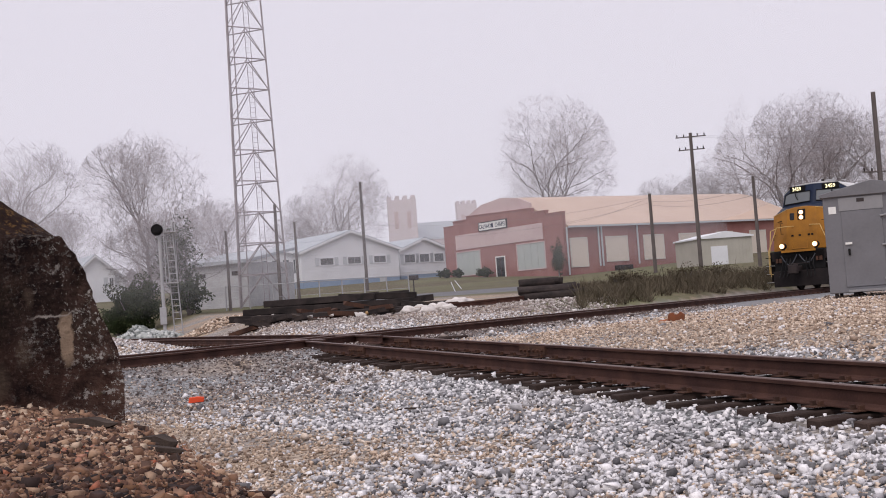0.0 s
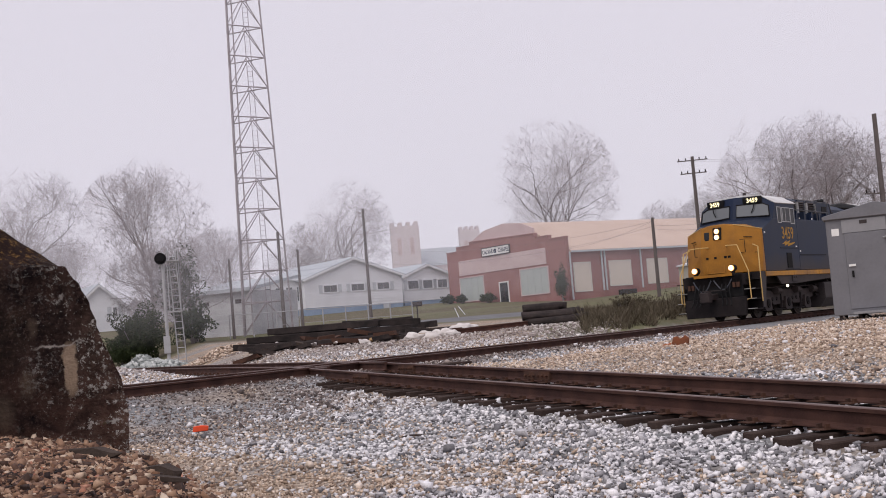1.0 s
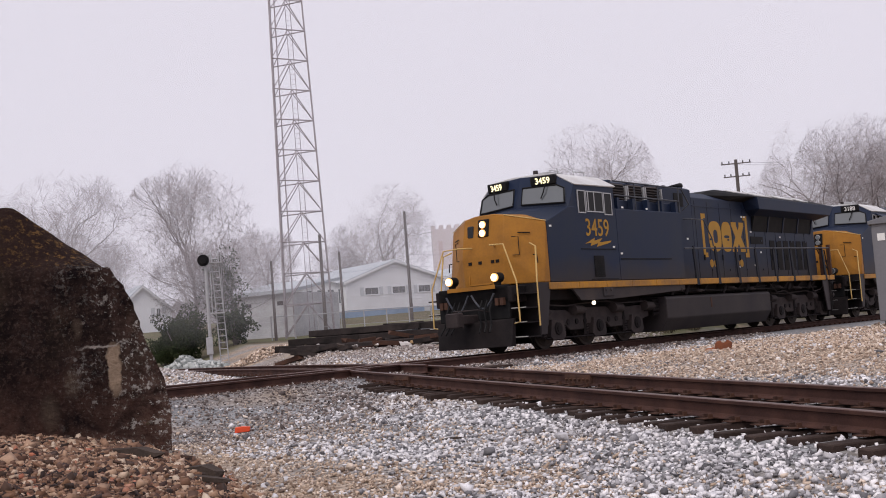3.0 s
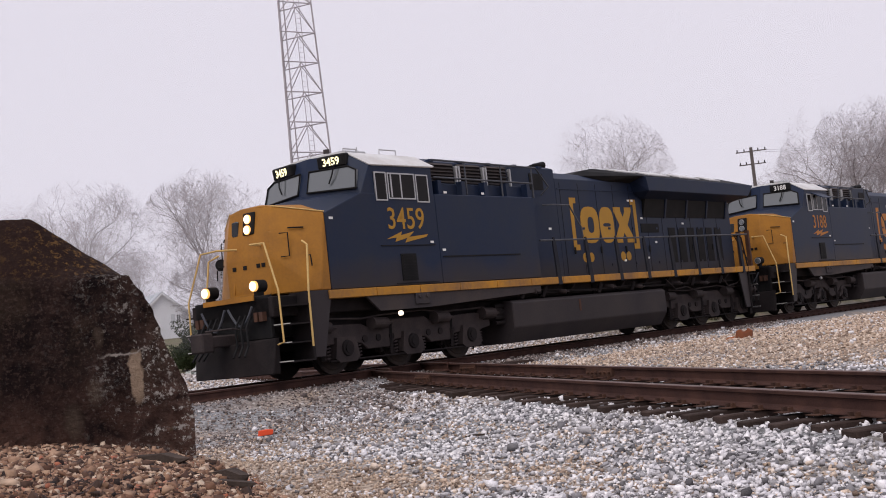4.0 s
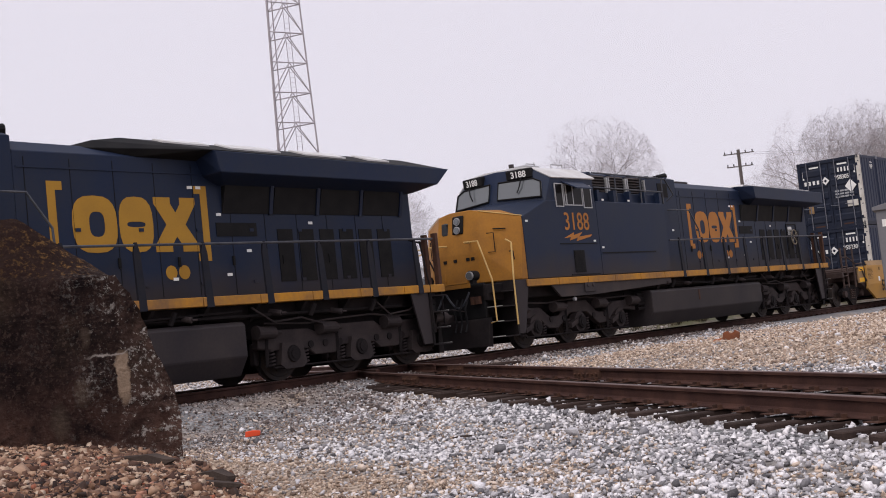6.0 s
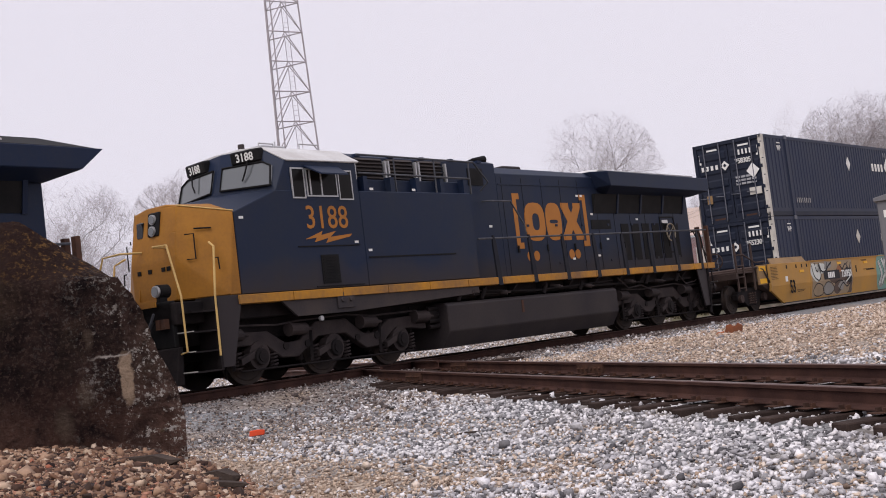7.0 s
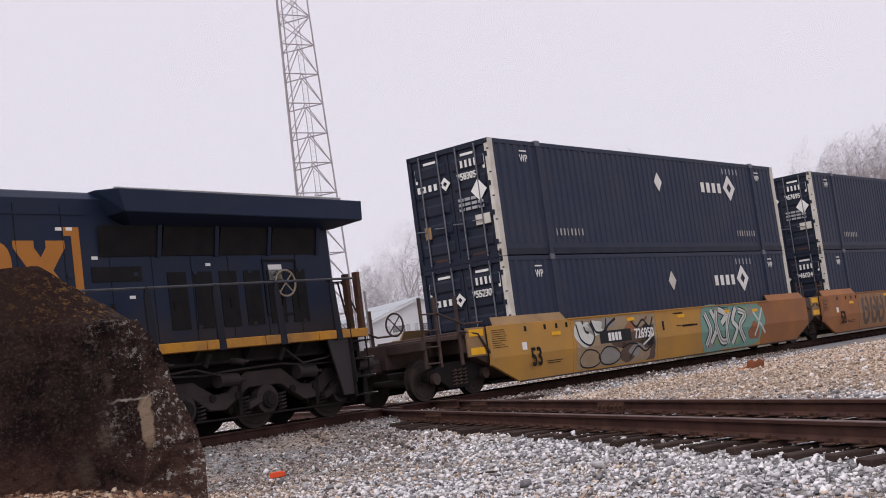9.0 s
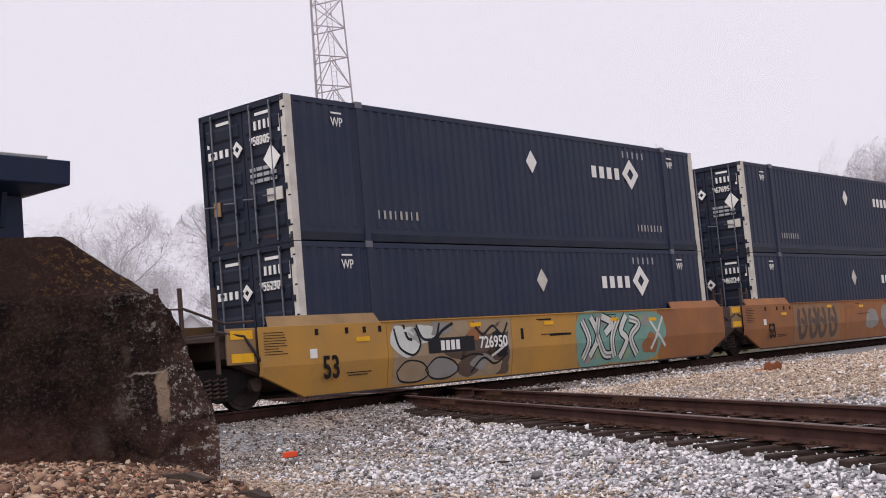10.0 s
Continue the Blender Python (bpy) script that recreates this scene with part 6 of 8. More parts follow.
# ---------- signal hut, junk ----------
HUT = mat("galvanised_grey", (0.185, 0.185, 0.20), 0.5, 0.2, (0.145, 0.145, 0.155), 1.2, 14, 0.8, 0.05, 20)
HUT_LIGHT = mat("light_grey_panel", (0.27, 0.27, 0.28), 0.5, 0.2, (0.22, 0.22, 0.23), 2, 20, 0.6)


def signal_hut():
    g = thing("signal_hut", pose(12.03, 34.0, -0.12, 0, 0, -21), "grey sheet-metal trackside signal hut with a shallow gable roof", "hut")
    part("body", box(bmesh.new(), -1.32, 1.32, 0, 2.6, 0.14, 2.84), HUT, g, bevel=0.015)
    bm = bmesh.new()
    prism(bm, [(-1.40, 2.82), (1.40, 2.82), (1.40, 2.92), (0.0, 3.22), (-1.40, 2.92)], "y", -0.08, 2.68)
    part("roof", bm, HUT, g, "grey metal gable roof", bevel=0.012)
    d = part("door", box(bmesh.new(), -0.86, 0.22, -0.03, 0.0, 0.30, 2.40), HUT, g, "grey steel door", bevel=0.01)
    part("door_header", box(bmesh.new(), -0.9, 0.26, -0.022, 0, 2.42, 2.78), HUT_LIGHT, g)
    part("vent", box(bmesh.new(), -0.42, -0.22, -0.03, 0, 2.64, 2.74), DUST, g)
    for z in (0.48, 1.4, 2.2):
        bm = rod(bmesh.new(), (0.16, -0.06, z), (0.42, -0.05, z + 0.04), 0.03, 6)
        part("hinge", bm, HUT_LIGHT, d)
    part("latch", box(bmesh.new(), -0.8, -0.62, -0.07, -0.03, 1.48, 1.54), WHITE, d)
    part("padlock", box(bmesh.new(), -0.74, -0.68, -0.06, -0.03, 1.18, 1.36), BLACK, d)
    part("notice", box(bmesh.new(), -1.18, -0.98, -0.012, 0, 2.36, 2.56), WHITE, g)
    s = part("name_plate", box(bmesh.new(), 0.36, 1.26, -0.02, 0, 1.78, 1.98), WHITE, g, "white name plate with worn dark lettering")
    for i in range(8):
        part("letter_bar", box(bmesh.new(), 0.42 + i * 0.1, 0.48 + i * 0.1, -0.026, -0.02, 1.82, 1.94), DUST, s)
    part("step", box(bmesh.new(), -0.8, 0.2, -0.28, -0.02, 0.16, 0.22), HUT_LIGHT, g)
    for x in (-1.2, -0.7, 0.2, 1.1):
        for y in (0.1, 2.4):
            part("foot", box(bmesh.new(), x, x + 0.1, y, y + 0.1, -0.3, 0.15), DUST, g)
    bm = pipe(bmesh.new(), [(-0.6, -0.05, 0.2), (-0.3, -0.15, 0.02), (0.3, -0.2, 0.0), (0.9, -0.1, 0.06)], 0.03)
    part("cable", bm, BLACK, g)


signal_hut()

RUST_BOX = mat("rust_orange", (0.22, 0.075, 0.035), 0.8, 0, (0.12, 0.05, 0.03), 6, 40, 0.8, 0.2, 60)
j = thing("junk_box", pose(4.5, 24.1, float(ground_z(4.5, 24.1)) - 0.02, 0, 0, -15), "small crumpled rust-orange metal box on the gravel", "scrap")
bm = bmesh.new()
prism(bm, [(-0.17, 0), (0.16, 0), (0.18, 0.14), (0.1, 0.2), (0.05, 0.15), (0.0, 0.14), (-0.04, 0.19), (-0.12, 0.17)], "y", -0.12, 0.12)
part("shell", bm, RUST_BOX, j, bevel=0.008)
bm = prism(bmesh.new(), [(-0.36, 0), (-0.18, 0), (-0.17, 0.07), (-0.3, 0.05)], "y", -0.1, 0.06)
part("flap", bm, mat("pale_orange", (0.42, 0.16, 0.08), 0.7), j)

CONE = mat("orange_plastic", (0.75, 0.09, 0.035), 0.5, 0, (0.55, 0.07, 0.03), 8, 60, 0.5)
gx, gy = -3.72, 18.2
j = thing("orange_scrap", pose(gx, gy, float(ground_z(gx, gy)), 0, 0, 8), "bright orange piece of plastic lying on the ballast", "scrap")
bm = prism(bmesh.new(), [(-0.11, 0.0), (0.11, 0.01), (0.12, 0.075), (0.02, 0.09), (-0.10, 0.08)], "y", -0.05, 0.05)
part("piece", bm, CONE, j, bevel=0.006)

OLD_WOOD = mat("old_wood", (0.04, 0.03, 0.026), 0.9, 0, (0.08, 0.06, 0.05), 5, 60, 0.8, 0.4, 60)
for k, (x, y, ang, L, w) in enumerate(((-2.55, 8.6, -38, 0.62, 0.1), (-2.02, 8.35, -14, 0.3, 0.16), (-1.8, 7.5, -42, 0.5, 0.06), (0.32, 8.3, 35, 0.28, 0.035), (-0.5, 14.2, 12, 0.22, 0.04))):
    j = thing("wood_scrap", pose(x, y, float(ground_z(x, y)) + 0.02, 0, 0, ang), "dark weathered wood splinter lying on the stones", "wood scrap", "wood scraps")
    bm = hull(bmesh.new(), [(a * L, b * w, c) for a in (-0.5, -0.15, 0.2, 0.5) for b in (-0.5 + 0.3 * abs(a), 0.5 - 0.4 * abs(a)) for c in (-0.2 * w, (0.45 - 0.5 * abs(a)) * w + 0.1 * w * math.sin(9 * a + k))] + [(0.62 * L, 0.1 * w, 0.05 * w), (-0.58 * L, -0.1 * w, 0)])
    part("splinter", bm, OLD_WOOD, j)


# ---------- ballast stones ----------
def stones(name, pts, sizes, material, label, flat=0.7):
    """Many angular stones in one mesh: jittered, squashed blocks."""
    rng = np.random.default_rng(len(pts))
    v = np.array([(x, y, z) for x in (-1, 1) for y in (-1, 1) for z in (-1, 1)]) * 0.62
    f = np.array([(0, 1, 3), (0, 3, 2), (4, 6, 7), (4, 7, 5), (0, 4, 5), (0, 5, 1), (2, 3, 7), (2, 7, 6), (0, 2, 6), (0, 6, 4), (1, 5, 7), (1, 7, 3)])
    n = len(pts)
    V = (v[None] + rng.normal(0, 0.26, (n, 8, 3))) * rng.uniform(0.55, 1.4, (n, 1, 3))
    V[:, :, 2] *= flat
    a, b = rng.uniform(0, 6.283, n), rng.normal(0, 0.7, n)
    ca, sa, cb, sb = np.cos(a)[:, None], np.sin(a)[:, None], np.cos(b)[:, None], np.sin(b)[:, None]
    x, y, z = V[:, :, 0].copy(), V[:, :, 1].copy(), V[:, :, 2].copy()
    y, z = y * cb - z * sb, y * sb + z * cb
    x, y = x * ca - y * sa, x * sa + y * ca
    P = np.stack([x, y, z], -1) * (sizes * 0.5)[:, None, None] + pts[:, None, :]
    F = (f[None] + (np.arange(n) * 8)[:, None, None]).reshape(-1, 3)
    me = bpy.data.meshes.new(name)
    me.vertices.add(n * 8)
    me.vertices.foreach_set("co", P.astype(np.float32).ravel())
    me.loops.add(len(F) * 3)
    me.loops.foreach_set("vertex_index", F.astype(np.int32).ravel())
    me.polygons.add(len(F))
    me.polygons.foreach_set("loop_start", np.arange(0, len(F) * 3, 3, dtype=np.int32))
    me.update(calc_edges=True)
    me.materials.append(material)
    return tagged(new(name, me), label, "stones", kind="stuff")


def stone_material(name, stops, rough=0.85):
    m = bpy.data.materials.new(name)
    m.use_nodes = True
    n, l = m.node_tree.nodes, m.node_tree.links
    b = n["Principled BSDF"]
    b.inputs["Roughness"].default_value = rough
    b.inputs["Specular IOR Level"].default_value = 0.35
    geo = n.new("ShaderNodeNewGeometry")
    r = n.new("ShaderNodeValToRGB")
    r.color_ramp.interpolation = "LINEAR"
    els = r.color_ramp.elements
    while len(els) < len(stops):
        els.new(0.5)
    for e, (p, c) in zip(els, stops):
        e.position, e.color = p, (*c, 1)
    l.new(geo.outputs["Random Per Island"], r.inputs[0])
    t = n.new("ShaderNodeTexNoise")
    t.inputs["Scale"].default_value, t.inputs["Detail"].default_value = 55, 3
    l.new(geo.outputs["Position"], t.inputs[0])
    mr = n.new("ShaderNodeMapRange")
    mr.inputs[3].default_value, mr.inputs[4].default_value = 0.7, 1.25
    l.new(t.outputs[0], mr.inputs[0])
    hs = n.new("ShaderNodeHueSaturation")
    l.new(r.outputs[0], hs.inputs["Color"]), l.new(mr.outputs[0], hs.inputs["Value"])
    l.new(hs.outputs[0], b.inputs["Base Color"])
    return m


GREY_STONE = stone_material("grey_ballast", [(0.0, (0.075, 0.071, 0.077)), (0.22, (0.29, 0.279, 0.292)), (0.48, (0.57, 0.552, 0.57)), (0.76, (0.75, 0.73, 0.75)), (1.0, (0.86, 0.83, 0.83))])
TAN_STONE = stone_material("tan_gravel", [(0.0, (0.15, 0.105, 0.082)), (0.3, (0.38, 0.28, 0.21)), (0.65, (0.59, 0.455, 0.35)), (1.0, (0.76, 0.65, 0.56))])
YARD_STONE = stone_material("yard_gravel", [(0.0, (0.16, 0.125, 0.115)), (0.4, (0.34, 0.29, 0.27)), (0.8, (0.52, 0.47, 0.45)), (1.0, (0.66, 0.62, 0.60))])
DIRTY_SHADED_STONE = stone_material("dirty_shaded_ballast", [(0.0, (0.06, 0.046, 0.043)), (0.45, (0.18, 0.143, 0.13)), (0.8, (0.33, 0.275, 0.25)), (1.0, (0.52, 0.48, 0.46))])
BROWN_STONE = stone_material("brown_stone", [(0.0, (0.03, 0.018, 0.014)), (0.25, (0.115, 0.06, 0.04)), (0.55, (0.25, 0.14, 0.088)), (0.8, (0.39, 0.255, 0.17)), (0.95, (0.56, 0.45, 0.35)), (1.0, (0.36, 0.10, 0.05))])
DARK_STONE = stone_material("dark_red_stone", [(0.0, (0.010, 0.006, 0.006)), (0.3, (0.05, 0.024, 0.018)), (0.6, (0.125, 0.06, 0.037)), (0.82, (0.20, 0.105, 0.06)), (0.95, (0.34, 0.23, 0.16)), (1.0, (0.30, 0.075, 0.035))])


def scatter():
    rng = np.random.default_rng(3)

    def sector(n, r0, r1, a0, a1, power=2.0):
        r = (r0 ** power + (r1 ** power - r0 ** power) * rng.random(n)) ** (1 / power)
        a = np.radians(rng.uniform(a0, a1, n))
        return r * np.sin(a), r * np.cos(a), r
    x, y, r = sector(140000, 5.5, 42, -22, 21, 0.8)
    z = ground_z(x, y)
    lat = TRACK_D - (x * NN[0] + y * NN[1])
    off = x * N2[0] + y * N2[1] - OFF2
    k = (x - CROSS[0]) * D2[0] + (y - CROSS[1]) * D2[1]
    q = (x + 0.6) * 0.939 + (y - 4.8) * 0.343
    bank = (q < 0.15) & (r < 12.5)
    on_ties = (np.abs(off) < 1.35) | (np.abs(lat) < 1.35)
    keep = ~bank & (~on_ties | (rng.random(len(x)) < np.where(np.abs(lat) < 1.35, 0.75, 0.42)))
    wob = rough_noise(x, y, 0.55) + 0.5 * rough_noise(x, y, 1.7)
    p_tan = np.where(off > 1.3, np.clip((off - 0.6 + wob * 1.0) / 2, 0.0, 0.95) * np.clip((lat - 1.5) / 2, 0.3, 1), np.clip((4.4 - q + 1.8 * wob) / 3.2, 0.08, 0.95) * (off < -1.8))
    p_tan = np.where(lat < -1.2, 0.4, p_tan)
    tan = rng.random(len(x)) < p_tan
    size = rng.lognormal(0, 0.3, len(x)) * np.interp(r, [5, 12, 25, 42], [0.043, 0.041, 0.045, 0.056])
    size = np.where(tan, size * np.where(off > 1.3, 0.78, 0.7), size)
    size = np.where(on_ties, size * 0.8, size)
    zz = z + size * rng.uniform(-0.1, 0.45, len(x)) - np.where(on_ties, 0.0, 0)
    P = np.stack([x, y, zz], -1)
    dirty_shaded = (lat > 0) & (off < -1.4) & (rng.random(len(x)) < np.clip((8.2 - lat + wob) / 5.0, 0, 0.85))
    # round the rails the train's shade is put into the stones' colour too
    dirty_shaded = dirty_shaded | ((np.abs(lat) < 2.2 + 0.3 * wob) & (rng.random(len(x)) < 0.93))
    stones("dirty_shaded_stones", P[keep & dirty_shaded], size[keep & dirty_shaded], DIRTY_SHADED_STONE, "dark dirty ballast by the main track, with the train's shade painted in")
    keep = keep & ~dirty_shaded
    for m, mt, nm, lb in ((keep & ~tan, GREY_STONE, "ballast_stones", "grey and white crushed stone ballast"), (keep & tan, TAN_STONE, "gravel_stones", "tan and buff gravel")):
        stones(nm, P[m], size[m], mt, lb)
    x, y, r = sector(26000, 40, 64, -17, 8, 1.0)
    lat = TRACK_D - (x * NN[0] + y * NN[1])
    m = (lat < -1.5) & (r < 52 + 6 * rough_noise(x, y, 0.3))
    x, y, r = x[m], y[m], r[m]
    size = rng.lognormal(0, 0.35, len(x)) * 0.065
    stones("yard_stones", np.stack([x, y, ground_z(x, y) + size * 0.2], -1), size, YARD_STONE, "pale gravel of the yard beyond the main track")
    x, y, r = sector(76000, 3.6, 12.3, -27, -2, 1.0)
    q = (x + 0.6) * 0.939 + (y - 4.8) * 0.343 + 0.15 * rough_noise(x, y, 2.0)
    m = (q < 0.2 + 0.35 * rng.random(len(q))) & (q > -4)
    x, y, r = x[m], y[m], r[m]
    size = rng.lognormal(0, 0.42, len(x)) * np.interp(r, [3.6, 12], [0.02, 0.028])
    P = np.stack([x, y, ground_z(x, y) + size * rng.uniform(0.0, 0.35, len(x))], -1)
    # the share of dark red stones grows towards the eye
    near_dark = rng.random(len(x)) < np.clip((7.7 - r + 0.8 * rough_noise(x, y, 1.5)) / 2.2, 0.1, 0.95)
    stones("bank_stones", P[~near_dark], size[~near_dark], BROWN_STONE, "brown and buff stones on the crest of the bank")
    stones("dark_bank_stones", P[near_dark], size[near_dark], DARK_STONE, "dark reddish stones on the bank, more of them nearer the eye")


scatter()

# ---------- far side: things by the tracks ----------
def gz(x, y):
    return float(ground_z(x, y))


def polar(az, r):
    return r * math.sin(radians(az)), r * math.cos(radians(az))


TIMBER = mat("black_timber", (0.02, 0.017, 0.017), 0.85, 0, (0.055, 0.043, 0.04), 3, 40, 0.9, 0.3, 40, obj_rand=0.3)
BAG = mat("white_sack", (0.66, 0.62, 0.60), 0.85, 0, (0.48, 0.44, 0.42), 5, 40, 0.7, 0.3, 25)


def timber(x, y, z, ang, L, w=0.3, h=0.26, tip=0.0, worn=False):
    t = thing("timber", pose(x, y, z, 0, tip, ang), "black creosoted bridge timber in a rough pile" if not worn else "dark rounded old timber in a slumped bundle", "timber", "timbers piled beyond the track")
    bm = bmesh.new()
    if worn:
        rod(bm, (-L / 2, 0, h / 2), (L / 2, 0, h / 2), w / 2, 10)
        for v in bm.verts:
            v.co += noise.noise_vector(v.co * 2.5 + Vector((x * 3, y, z))) * 0.05
    else:
        box(bm, -L / 2, L / 2, -w / 2, w / 2, 0, h)
    part("beam", bm, TIMBER, t, bevel=0.02)


rng = random.Random(11)
for layer, (x0, x1, n) in enumerate(((-6.6, -2.4, 10), (-6.0, -2.4, 7), (-4.9, -2.6, 4))):
    for i in range(n):
        x = x0 + (x1 - x0) * i / max(n - 1, 1)
        y = 48.6 + 0.3 * ((i * 3) % n) + layer * 0.25
        timber(x, y, gz(x, y) - 0.08 + layer * 0.29, 9 + rng.uniform(-13, 13), rng.uniform(2.4, 4.6), tip=rng.uniform(-2.5, 2.5))
for x, y, a, L in ((-3.6, 46.4, 12, 5.6), (-2.3, 46.9, 15, 5.0), (-6.0, 46.9, 8, 2.6), (-1.2, 51.0, 10, 3.6), (-0.6, 52.5, 6, 3.0), (-2.0, 48.0, 12, 4.0), (-7.0, 48.0, -25, 1.6), (-6.6, 47.4, 35, 1.3)):
    timber(x, y, gz(x, y) - 0.02, a, L, 0.3, 0.26)
for x, y, a, L in ((-1.6, 46.6, 13, 7.5), (-0.9, 47.4, 14, 8.0), (-2.6, 47.2, 11, 6.5), (0.3, 48.4, 13, 6.0)):
    r_ = thing("scrap_rail", pose(x, y, gz(x, y) + 0.16, 0, -1.5, a), "rusty length of scrap rail beside the timbers", "rail", "scrap rails")
    part("steel", prism(bmesh.new(), rail_section(), "x", -L / 2, L / 2), RAIL_WEB, r_)
for k in range(26):
    x, y = -7.6 + 0.29 * k + rng.uniform(-0.4, 0.4), 46.2 + rng.uniform(-0.9, 1.6)
    j = thing("timber_offcut", pose(x, y, gz(x, y) + rng.uniform(0, 0.25), 0, rng.uniform(-14, 14), rng.uniform(-40, 60)), "broken dark timber end thrown by the pile", "timber", "timber offcuts")
    L = rng.uniform(0.5, 1.5)
    part("offcut", hull(bmesh.new(), [(a * L + rng.uniform(-0.1, 0.1), b * 0.11, c * 0.16) for a in (-0.5, 0.5) for b in (-1, 1) for c in (0, 1)]), rng.choice((TIMBER, TIMBER, OLD_WOOD, STEEL_RUST)), j)
for k in range(9):
    x, y = -7.2 + 0.75 * k + rng.uniform(-0.3, 0.3), 46.0 + rng.uniform(-0.5, 0.6)
    j = thing("scrap_piece", pose(x, y, gz(x, y), 0, rng.uniform(-10, 10), rng.uniform(0, 180)), "pale bit of scrap wood and concrete by the timbers", "scrap", "scrap by the timbers")
    part("piece", hull(bmesh.new(), [(rng.uniform(-0.4, 0.4), rng.uniform(-0.15, 0.15), rng.uniform(0, 0.22)) for _ in range(9)]), rng.choice((BAG, OLD_WOOD, MATS["car_tan"])), j)
for layer, n in enumerate((5, 4, 3)):
    for i in range(n):
        x, y = 4.0 + 0.12 * i - 0.15 * layer, 49.2 + 0.34 * i
        timber(x + (0.3 - 0.1 * layer), y + 0.16 * layer, gz(x, y) - 0.03 + layer * 0.28, rng.uniform(-13, 10), 2.6 - 0.45 * layer + rng.uniform(-0.3, 0.3), 0.36, 0.33, rng.uniform(-3, 3), worn=True)


def sack(x, y, s, ang):
    bm = bmesh.new()
    bmesh.ops.create_icosphere(bm, subdivisions=3, radius=1.0)
    for v in bm.verts:
        n = noise.noise(v.co * 1.9 + Vector((x, y, 0))) * 0.4 + noise.noise(v.co * 4.5 + Vector((y, x, 1))) * 0.22
        v.co = Vector((v.co.x * 0.62, v.co.y * 0.4, max(v.co.z, -0.5) * 0.3)) * (1 + n) * s
    t = thing("sack", pose(x, y, gz(x, y) + 0.12 * s, 0, 0, ang), "slumped white sack lying on the gravel", "sack", "white sacks")
    part("cloth", bm, BAG, t, smooth=True)


for x, y, s, a in ((-1.25, 46.2, 0.6, 0), (-0.75, 46.6, 0.62, 20), (-0.2, 46.9, 0.68, -12), (-0.6, 45.9, 0.5, 5), (0.2, 46.6, 0.5, 35), (0.55, 48.6, 0.8, 15), (1.0, 49.0, 0.62, 50), (-5.0, 52.5, 0.8, 0)):
    sack(x, y, s, a)
x, y = polar(-12.1 + 4, 47.5)
j = thing("concrete_lump", pose(x, y, gz(x, y), 0, 20, 30), "pale angular concrete lump on the gravel", "rubble")
bm = hull(bmesh.new(), [(-0.3, -0.2, 0), (0.35, -0.15, 0), (0.3, 0.25, 0), (-0.2, 0.25, 0.1), (0.1, 0, 0.45), (0.3, 0.05, 0.4)])
part("lump", bm, BAG, j, bevel=0.02)

rg = np.random.default_rng(9)
n = 900
a, rad = rg.uniform(0, 6.28, n), np.sqrt(rg.random(n))
px, py = polar(-13.5, 58.0)
X, Y = px + rad * np.cos(a) * 1.7, py + rad * np.sin(a) * 1.2
Z = ground_z(X, Y) + (1 - rad ** 1.5) * 0.85 * (0.75 + 0.25 * np.sin(X * 3)) * rg.uniform(0.5, 1, n) ** 0.3
stones("rubble_heap", np.stack([X, Y, Z], -1), rg.lognormal(0, 0.35, n) * 0.17, stone_material("heap_stone", [(0.0, (0.2, 0.22, 0.21)), (0.5, (0.36, 0.38, 0.37)), (1.0, (0.55, 0.56, 0.55))]), "heap of pale grey rubble stone")
px, py = polar(-10.4, 56)
X, Y = px + rad * np.cos(a) * 2.0, py + rad * np.sin(a) * 1.0
Z = ground_z(X, Y) + (1 - rad) * 0.45
stones("gravel_heap", np.stack([X, Y, Z], -1), rg.lognormal(0, 0.35, n) * 0.1, TAN_STONE, "low heap of tan gravel and scrap")

# ---------- signal, tower, poles ----------
SIG = mat("signal_aluminium", (0.42, 0.42, 0.43), 0.5, 0.3, (0.3, 0.3, 0.31), 3, 30, 0.6)
sx, sy = polar(-12.72, 62)
g = thing("railway_signal", pose(sx, sy, gz(sx, sy), 0, 0, 12), "searchlight railway signal on an aluminium mast with ladder", "signal")
part("mast", rod(bmesh.new(), (0, 0, -0.2), (0, 0, 5.2), 0.085, 12), SIG, g)
part("base_box", box(bmesh.new(), -0.2, 0.12, -0.15, 0.15, 0.7, 1.55), SIG, g, bevel=0.02)
part("backboard", rod(bmesh.new(), (-0.1, -0.16, 5.35), (-0.1, -0.12, 5.35), 0.29, 24), BLACK, g, "round black target board")
part("lamp_hood", rod(bmesh.new(), (-0.1, -0.45, 5.35), (-0.1, -0.14, 5.35), 0.15, 16), BLACK, g)
for x in (0.52, 0.86):
    part("ladder_rail", rod(bmesh.new(), (x - 0.05 if x < 0.6 else x, 0.3, -0.1), (x - 0.25, 0.1, 5.8), 0.03, 6), SIG, g)
for i in range(17):
    z = 0.3 + i * 0.32
    f = z / 5.8
    part("ladder_rung", rod(bmesh.new(), (0.47 - 0.2 * f, 0.3 - 0.2 * f, z), (0.86 - 0.25 * f, 0.3 - 0.2 * f, z), 0.018, 5), SIG, g)
for z in (2.7, 5.2):
    part("platform", box(bmesh.new(), 0.0, 0.8, -0.1, 0.45, z, z + 0.05), SIG, g)
for x, y in ((0.2, -0.1), (0.2, 0.45), (0.75, 0.45)):
    part("platform_rail", rod(bmesh.new(), (x, y, 2.7), (x, y, 5.7), 0.02, 5), SIG, g)

TOWER = mat("galvanised_tower", (0.38, 0.35, 0.37), 0.6, 0.3, (0.24, 0.2, 0.2), 1, 10, 0.8)


